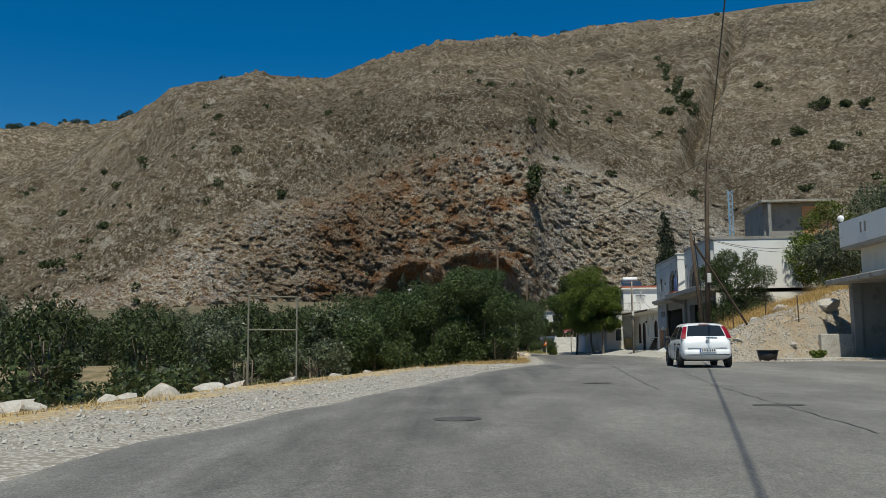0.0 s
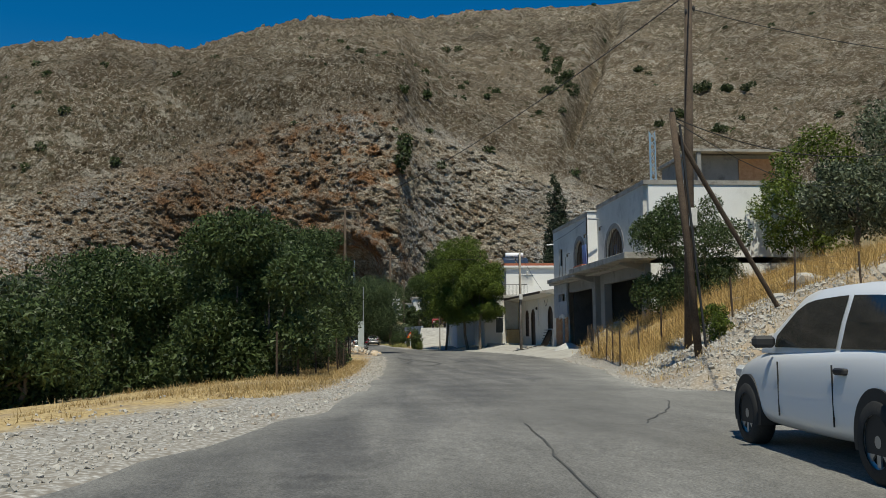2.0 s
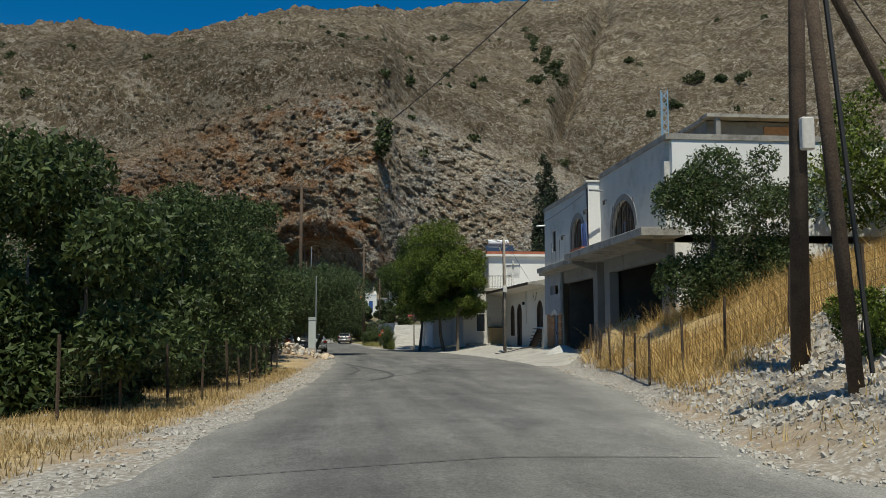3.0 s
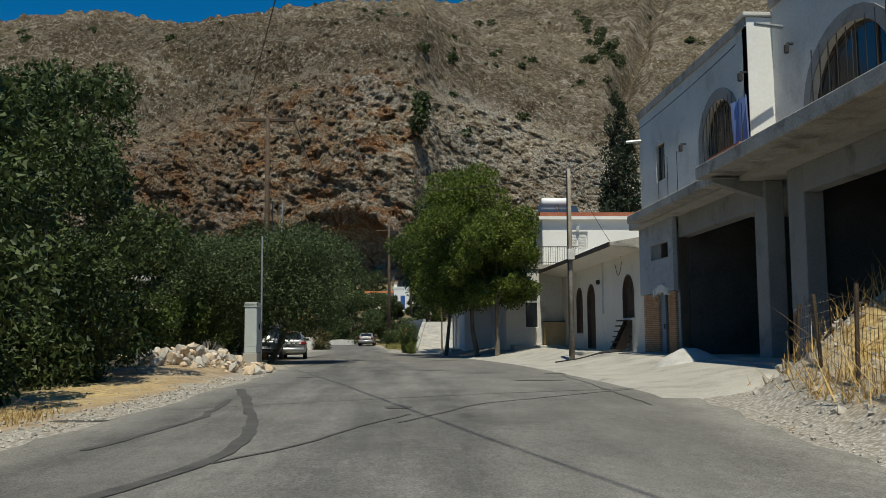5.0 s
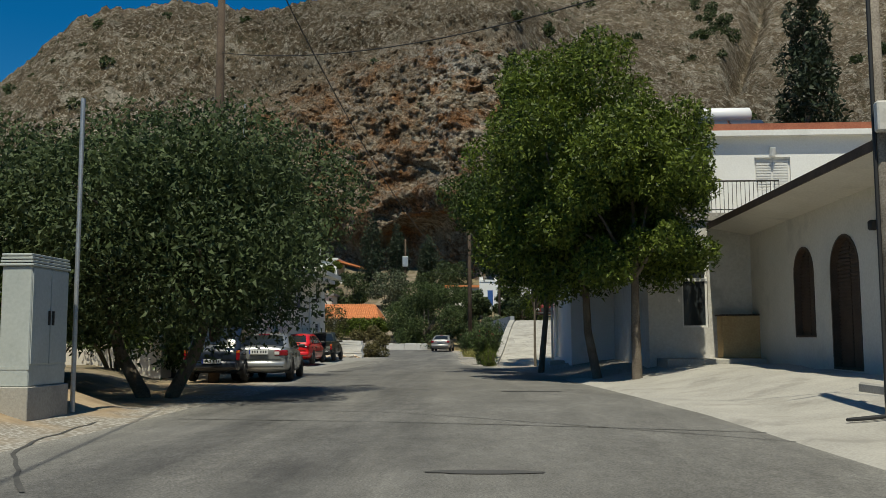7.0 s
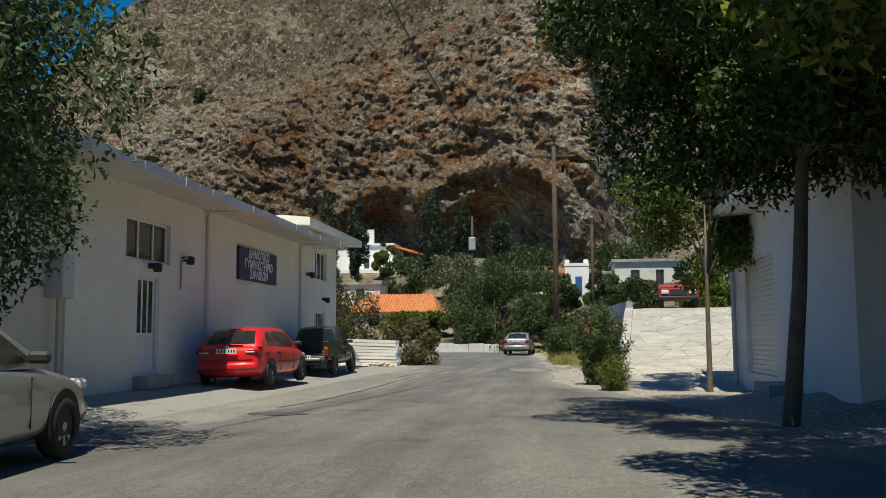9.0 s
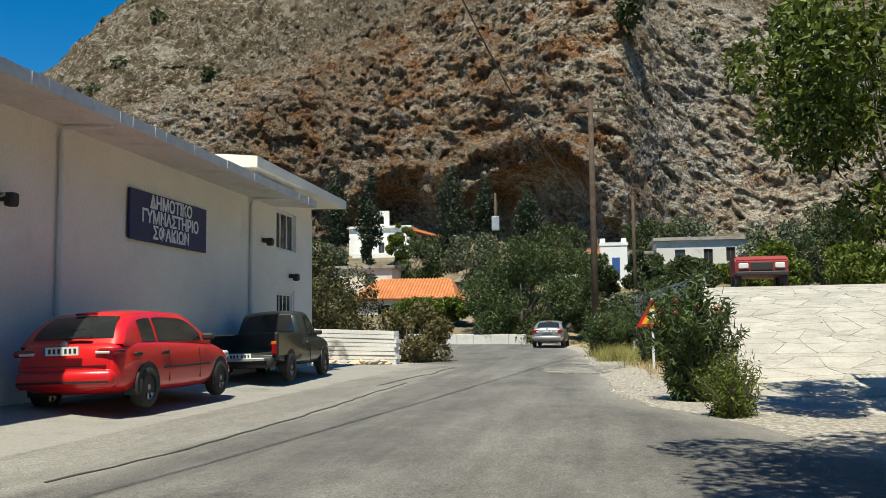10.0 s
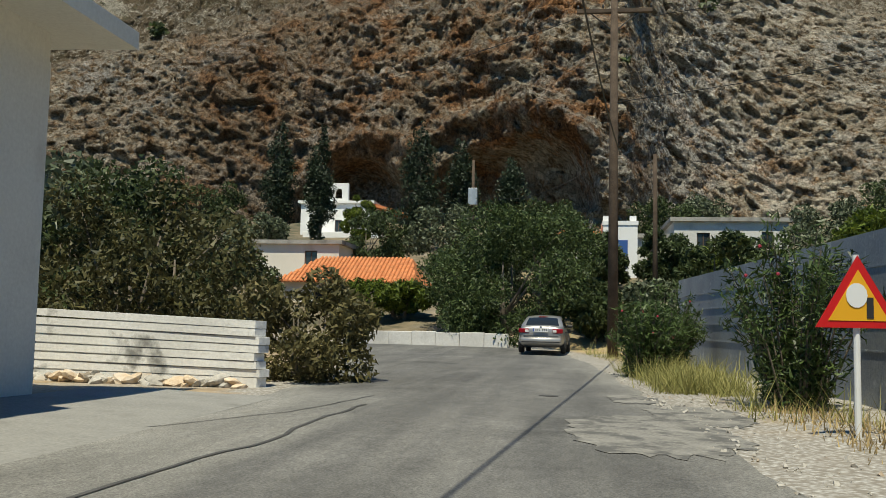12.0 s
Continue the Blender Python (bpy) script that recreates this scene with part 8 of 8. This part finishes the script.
for _ in range(2400):
    if made >= 150:
        break
    x, y = rs.uniform(-105, -6), rs.uniform(26, 180)
    near = x > -22 and y < 46
    if x > float(road_l(y)) - (6.5 if y < 60 else 7.5) or (y < 40 and x < -34) or x < -0.75 * y - 8:
        continue
    if 98 < y < 134 and x > -16:
        continue
    src = kinds[rs.choice((2, 3, 2)) if near and y < 42 else rs.choice((0, 1, 0, 1, 2))]
    s = rs.uniform(0.75, 1.15) if y < 48 else rs.uniform(1.0, 1.45)
    o = copy_thing(src, pose(x, y, gz(x, y) - 0.05, 0, 0, rs.uniform(0, 360)))
    o.scale = (s, s, s * rs.uniform(0.85, 1.1))
    made += 1
gc, gr = [], []
for _ in range(4000):
    if len(gc) >= 800:
        break
    x, y = rs.uniform(-150, -9), rs.uniform(24, 185)
    if x > float(road_l(y)) - 8 or x < -0.8 * y - 20 or (98 < y < 134 and x > -14):
        continue
    r = rs.uniform(0.5, 1.5)
    gc.append((x, y, gz(x, y) + r * 0.4))
    gr.append(r)
tagged(leaf_cloud("gully_scrub", gc, gr, 90000, 0.30, M_SCRUB, None, 12, 0.75, 0.0, aspect=1.8), "low green scrub filling the gully and hillside foot", "scrub", kind="stuff")
# trees over the bank and behind the workshop
tree("olive_tree", 18.4, 58.3, 5.8, 2.9, M_HEDGE, "dense dark olive tree on the grassy bank", 0.7, 0.14, 46000, 0.115, 120, 2, 0.3, 44, 0.85, 0.9, group="bank trees")
for k, (x, y, h, s) in enumerate(((25.5, 60.5, 7.0, 3.2), (28.5, 57.5, 7.2, 3.6), (32.0, 60.0, 7.6, 3.8), (24.5, 55.0, 4.6, 2.6), (36, 55, 7.5, 4.0), (30, 51, 5.2, 3.0))):
    tree("mulberry_tree", x, y, h, s, M_GREEN if k % 2 == 0 else M_OLIVE, "leafy green tree on the slope above the bank", 1.6, 0.15, 11000, 0.17, 130 + k, 1, 0.25, 28, 0.85, 0.5, group="bank trees")
# far end of the road
tree("bay_laurel", 4.8, 158.8, 6.4, 5.0, M_HEDGE, "broad dark evergreen tree behind the low wall", 0.8, 0.16, 46000, 0.16, 150, 3, 0.2, 34, 0.85, 0.9)
tree("bay_laurel", -2.6, 160.0, 2.4, 2.2, M_GREEN, "green shrub-like tree beside the low wall", 0.9, 0.09, 7000, 0.18, 151, 3, 0.2, 18, 0.85, 0.9)
tree("tamarisk_tree", -2.2, 136.6, 5.0, 2.9, M_MIXED, "feathery yellow-green tamarisk behind the white wall", 0.5, 0.1, 15000, 0.15, 152, 4, 0.35, 30, 0.9, 0.9)
tree("tamarisk_tree", -4.6, 138.5, 6.2, 3.2, M_SCRUB, "dark feathery shrub tree behind the white wall", 0.5, 0.1, 13000, 0.17, 153, 4, 0.35, 30, 0.9, 0.9)
tree("tamarisk_tree", 2.3, 134.2, 2.5, 1.5, M_YELLOWISH, "dry yellowish bush at the end of the white wall", 0.2, 0.05, 8000, 0.13, 154, 4, 0.3, 20, 1.0, 0.9)
M_OLEANDER = leaf_mat("oleander_leaves", (0.022, 0.040, 0.010), (0.110, 0.160, 0.050), 0.25, 0.45)
M_PETAL = plain("red_petals", (0.32, 0.025, 0.045), 0.7)
for k, (x, y, w, h) in enumerate(((10.2, 117.7, 1.5, 2.15), (10.55, 131.4, 2.3, 2.8), (8.9, 138.2, 1.6, 1.8), (9.7, 141.2, 1.8, 2.3))):
    b = shoots("oleander", x, y, w, h, M_OLEANDER, "dense green oleander bush with a few red flowers", 52, 150, 0.15, 160 + k, "oleanders")
    rr_ = random.Random(k)
    for _ in range(5):
        fl = bmesh.new()
        bmesh.ops.create_icosphere(fl, subdivisions=1, radius=0.03, matrix=Matrix.Translation((rr_.uniform(-0.4, 0.4) * w, -w * 0.42 + rr_.uniform(0, 0.3), h * rr_.uniform(0.5, 0.95))))
        part("flower", fl, M_PETAL, b, "small red flower")
shoots("weed_clump", 10.45, 114.9, 0.9, 0.85, M_GREEN, "low bright green weeds at the ramp's corner", 40, 110, 0.08, 170, "weeds", "weeds")
bush("weed_clump", 16.9, 39.6, 0.9, 0.6, M_GREEN, "round green weed clump before the stone wall", 2500, 0.09, 171, "weeds")
for k in range(5):
    bush("hedge", 14.2 + k * 1.1, 169.5, 1.8, 1.7, M_GREEN, "leafy green hedge before the grey house", 3000, 0.2, 180 + k, "hedge", "hedge row", z=4.2)
for k, (x, y, h, r) in enumerate(((-15.5, 186, 10.5, 2.1), (-12.4, 187, 10.2, 1.9), (-4.6, 188, 10.5, 2.6), (-1.6, 190, 9.0, 2.3), (2.6, 190, 7.5, 2.2))):
    cypress(x, y, gz(x, y), h, r, 200 + k, "dark cypress in front of the cliff", 6000)
for k, (x, y, h, s, m) in enumerate(((-10.8, 193, 4.6, 1.7, M_GREEN), (-6.0, 178, 4.6, 2.8, M_SCRUB), (-1.0, 177, 5.0, 3.0, M_OLIVE), (4.0, 178, 4.6, 2.6, M_SCRUB), (8.0, 167, 4.4, 2.2, M_SCRUB), (12.2, 168, 3.6, 1.8, M_SCRUB), (-14.5, 178, 4.0, 2.6, M_OLIVE), (-20, 172, 5, 3.2, M_OLIVE), (22, 172, 5.4, 3.0, M_OLIVE), (27, 176, 6.5, 3.6, M_SCRUB), (24, 160, 6.0, 3.0, M_SCRUB), (30, 158, 6.5, 3.4, M_OLIVE), (22, 148, 4.0, 2.4, M_GREEN), (27, 146, 5.2, 2.8, M_SCRUB), (33, 140, 6.0, 3.4, M_SCRUB), (6, 188, 5, 3, M_SCRUB), (14, 186, 5, 3, M_SCRUB), (-9, 160, 4.0, 2.6, M_SCRUB), (-14, 152, 5, 3.2, M_OLIVE), (-12, 143, 5, 3.2, M_OLIVE), (-22, 190, 6, 3.2, M_SCRUB), (18, 190, 5, 3.2, M_OLIVE), (8.6, 157.5, 2.6, 1.8, M_SCRUB), (6.8, 163, 3.0, 2.2, M_SCRUB), (11.0, 158.5, 2.8, 2.0, M_OLIVE), (-1.0, 161.5, 2.0, 1.8, M_GREEN), (14, 158, 3.4, 2.4, M_SCRUB), (9.5, 170.5, 2.4, 1.8, M_SCRUB), (3, 168, 3.6, 2.4, M_OLIVE), (18, 152, 3.6, 2.2, M_GREEN))):
    tree("slope_tree", x, y, h, s, m, "leafy tree among the village houses", 0.8, 0.1, 6500, 0.24, 220 + k, 2, 0.2, 24, 0.85, 0.8, group="village trees")

# scrub bushes on the mountainside, one mesh of many
rn = np.random.RandomState(31)
ny, nx = MX.shape
cs_, rr_ = [], []
tries = 0
while len(cs_) < 240 and tries < 40000:
    tries += 1
    j, i = rn.randint(30, ny - 2), rn.randint(20, nx - 20)
    if rn.rand() > 0.06 + 0.94 * (fbm(np.array([MX[j, i] / 55]), np.array([MY[j, i] / 55]), np.array([0.0]), 3)[0] > 0.55):
        continue
    d = math.hypot(MX[j, i] - HUB[0], MY[j, i] - HUB[1])
    r = (0.45 + 1.1 * rn.rand() ** 2.2) * (0.6 + d / 420)
    cs_.append((MX[j, i], MY[j, i], MZ[j, i] + r * 0.35))
    rr_.append(r)
# larger bushes that stand out on the slopes
for x, y, z, r in ((16.0, 248.6, 64, 1.7), (24.4, 271.7, 68.9, 1.6), (49.3, 322.6, 82.5, 1.6), (123.3, 388, 113, 2.2), (106.5, 292.8, 69.4, 2.4), (109.3, 270.3, 59.7, 2.0), (113.5, 268, 59.0, 1.5), (94, 280, 63.4, 1.7), (129, 308.6, 82.7, 2.6), (123.8, 317.5, 85.2, 2.6),
                   (132.2, 302.4, 81.4, 2.0), (-53.8, 243.4, 43.3, 1.5), (-108.6, 254.6, 36.9, 1.8), (-114.6, 236.3, 23.7, 2.2), (38.2, 245.5, 48.1, 1.3), (22.4, 242.4, 52, 0.9), (87.9, 236.4, 41.2, 1.8)):
    for k in range(3):
        cs_.append((x + rn.normal() * r * 0.5, y + rn.normal() * r * 0.5, z + r * 0.4 + 0.3 * k))
        rr_.append(r * rn.uniform(0.6, 0.95))
# a green line of trees in the ravine on the right
for k in range(30):
    u = k / 29
    p = np.array([(70.0, 333.1, 88.0), (84.5, 346.8, 90.0), (86, 365.4, 102), (85, 375, 108.5), (93.4, 456.7, 148.6)])
    q = [np.interp(u * 4, range(5), p[:, c]) for c in range(3)]
    cs_.append((q[0] + rn.normal() * 1.6, q[1] + rn.normal() * 2, q[2] + 1.2))
    rr_.append(rn.uniform(1.2, 2.6))
for k in range(110):
    i = rn.randint(0, FX.shape[1])
    cs_.append((FX[-1, i], FY[-1, i], FZ[-1, i] + 1.0))
    rr_.append(rn.uniform(2.0, 5.5))
# the dark shrub on the corner of the cliff
for k in range(5):
    cs_.append((13.6 + rn.normal() * 1.0, 211.0 + rn.normal() * 0.8, 38.5 + k * 1.3))
    rr_.append(1.7)
sb = leaf_cloud("mountain_scrub", cs_, rr_, 95000, 0.75, M_SCRUB, None, 9, 0.75, 0.0, aspect=1.6)
tagged(sb, "scattered dark green scrub bushes on the rocky slope", "scrub", kind="stuff")

# ---------------------------------------------------------------- marks on the road
M_TAR = mat("tar_seam", (0.050, 0.049, 0.047), (0.095, 0.092, 0.087), 2, 30, 0.8, bump=0.1)
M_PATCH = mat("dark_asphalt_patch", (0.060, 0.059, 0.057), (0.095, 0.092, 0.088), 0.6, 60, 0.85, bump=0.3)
M_PALEPATCH = mat("pale_broken_patch", (0.15, 0.145, 0.13), (0.30, 0.285, 0.255), 2.5, 30, 0.95, bump=0.6, spots=(0.11, 0.107, 0.10), spot_scale=2.2, spot_lo=0.48, spot_hi=0.58)


def top_z(x, y):
    l, r = road_l(y), road_r(y)
    u = (x - l) / (r - l)
    return float(road_z(y) + 0.025 * max(0, 1 - (2 * u - 1) ** 2)) + 0.008


def ribbon(name, line, width, material, label, seed):
    rs_ = random.Random(seed)
    pts = []
    for a, b in zip(line, line[1:]):
        n = max(2, int(math.dist(a, b) / 0.4))
        pts += [(a[0] + (b[0] - a[0]) * k / n + rs_.uniform(-0.035, 0.035), a[1] + (b[1] - a[1]) * k / n) for k in range(n)]
    pts.append(line[-1])
    vs, fs = [], []
    for k, p in enumerate(pts):
        q = pts[min(k + 1, len(pts) - 1)]
        o = pts[max(k - 1, 0)]
        d = Vector((q[0] - o[0], q[1] - o[1], 0)).normalized()
        nrm = Vector((-d.y, d.x, 0)) * width * rs_.uniform(0.38, 0.6)
        for sgn in (1, -1):
            x, y = p[0] + nrm.x * sgn, p[1] + nrm.y * sgn
            vs.append((x, y, top_z(x, y)))
        if k:
            fs.append((2 * k - 2, 2 * k - 1, 2 * k + 1, 2 * k))
    o = mesh_object(name, vs, fs, material)
    return tagged(o, label, "road seam", kind="structure")


# tar bands and sealed cracks, with thin straight dark lines among them
ROAD_LINES = [(0.025, ((2.2, 118), (2.21, 124.9), (3.82, 128.2), (4.3, 131))), (0.06, ((4.1, 121), (4.24, 124), (4.48, 125.6), (4.38, 127.5), (4.5, 129.5))),
          (0.045, ((5.6, 66.2), (7.2, 66.9), (10.95, 68.8), (14.1, 70.1))), (0.045, ((9.2, 63.6), (10.54, 66.5), (14.13, 70.1))), (0.17, ((5.93, 71.25), (6.95, 65.85), (7.44, 62.7), (7.47, 60.35), (7.07, 58.63), (6.64, 57.5))), (0.12, ((6.2, 68.3), (6.44, 64.9), (6.24, 63.06), (5.96, 61.3))), (0.05, ((9.33, 64.8), (8.57, 62.8), (8.1, 61.3), (7.5, 60.1))), (0.045, ((4.3, 108.8), (4.52, 110.9), (4.59, 114), (4.51, 118), (4.54, 121.8))), (0.03, ((3.4, 34.3), (4.9, 33.9), (6.1, 34.1), (7.5, 34.0))),
          (0.05, ((4.66, 86.4), (5.14, 83.0), (5.55, 81.8), (6.9, 79.4))), (0.045, ((5.8, 86.0), (9.13, 85.3), (14.3, 84.0))), (0.03, ((13.2, 66), (13.6, 75), (14.4, 82))), (0.03, ((6.0, 88), (9.0, 87.0), (14.0, 83.0))),
          (0.02, ((4.2, 13), (4.9, 22), (5.6, 30))), (0.02, ((5.0, 5), (5.6, 14), (6.6, 22))), (0.02, ((7.0, 29.8), (7.9, 31.6), (8.6, 33.6))), (0.025, ((4.6, 38.5), (7.4, 39.4), (9.6, 39.2)))]
for k, (width, line) in enumerate(ROAD_LINES):
    ribbon("road_crack", line, width, M_TAR, "thin dark line across the asphalt in the colour of tar", k)


def blob(name, cx, cy, rx, ry, material, label, seed, n=26, ragged=1.0):
    vs = [(cx, cy, top_z(cx, cy))]
    for k in range(n):
        a = 2 * math.pi * k / n
        f = 1 + (0.22 * noise.noise((math.cos(a) * 1.5 + seed, math.sin(a) * 1.5, 0)) + 0.30 * noise.noise((math.cos(a) * 6 + seed, math.sin(a) * 6, 0))) * ragged
        x, y = cx + rx * f * math.cos(a), cy + ry * f * math.sin(a)
        vs.append((x, y, top_z(x, y)))
    o = mesh_object(name, vs, [(0, k + 1, (k + 1) % n + 1) for k in range(n)], material)
    return tagged(o, label, "road patch", kind="structure")


for k, (x, y, a, b) in enumerate(((8.1, 127.4, 0.85, 1.9), (8.9, 129.6, 0.6, 1.5), (8.2, 132.0, 0.4, 0.9))):
    blob("pale_patch", x, y, a, b, M_PALEPATCH, "pale broken-up patch in the asphalt by the kerb", 2 + 5 * k, 70, 0.9)
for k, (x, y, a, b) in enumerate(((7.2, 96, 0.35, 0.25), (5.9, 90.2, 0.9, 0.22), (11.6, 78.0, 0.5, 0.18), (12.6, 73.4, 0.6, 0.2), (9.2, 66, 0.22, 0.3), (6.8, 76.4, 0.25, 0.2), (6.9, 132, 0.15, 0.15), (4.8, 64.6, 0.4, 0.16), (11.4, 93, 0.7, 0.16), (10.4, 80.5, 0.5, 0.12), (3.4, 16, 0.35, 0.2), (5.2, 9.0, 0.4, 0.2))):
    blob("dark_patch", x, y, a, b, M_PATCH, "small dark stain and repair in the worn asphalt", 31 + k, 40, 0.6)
blob("manhole_cover", 13.7, 77.4, 0.32, 0.32, M_TAR, "round iron manhole cover in the road", ragged=0.0, seed=7)
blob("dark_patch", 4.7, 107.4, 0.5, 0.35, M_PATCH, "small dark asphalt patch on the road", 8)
blob("manhole_cover", 0.4, 7.2, 0.32, 0.32, M_TAR, "round iron manhole cover in the road", ragged=0.0, seed=9)
st_ = empty("wooden_steps", pose(17.7, 85.9, gz(17.7, 85.9) + 0.1), label="small weathered wooden steps leaning by the wall", category="steps")
for k in range(6):
    part("tread", box_bm(-0.28, 0.28, -0.35 + 0.0 * k, 0.35, 0.08 + 0.2 * k, 0.13 + 0.2 * k), M_WOOD, st_).location = (0.05 * k, 0, 0)
for s in (-0.36, 0.36):
    part("stringer", prism_bm([(-0.3, 0.0), (0.1, 0.0), (0.55, 1.25), (0.35, 1.25)], "y", s - 0.025, s + 0.025), M_WOOD, st_)
hose = part("black_hose", tube_bm([(15.9 + 1.2 * math.sin(t * 0.9) + 0.05 * t, 83.6 + 0.35 * math.cos(t * 1.3) + 0.1 * t, gz(15.9 + 1.2 * math.sin(t * 0.9) + 0.05 * t, 83.6 + 0.35 * math.cos(t * 1.3) + 0.1 * t) + 0.11) for t in (k * 0.25 for k in range(40))], 0.022, 6), M_BLACK_TRIM)
tagged(hose, "black hose lying in loops on the apron", "hose")
slab_ = box("concrete_slab_edge", 16.2, 17.6, 85.6, 87.2, 0.1, 0.50, M_CONCRETE, bevel=0.03)
tagged(slab_, "broken edge of a concrete slab with weeds", "slab", kind="structure")
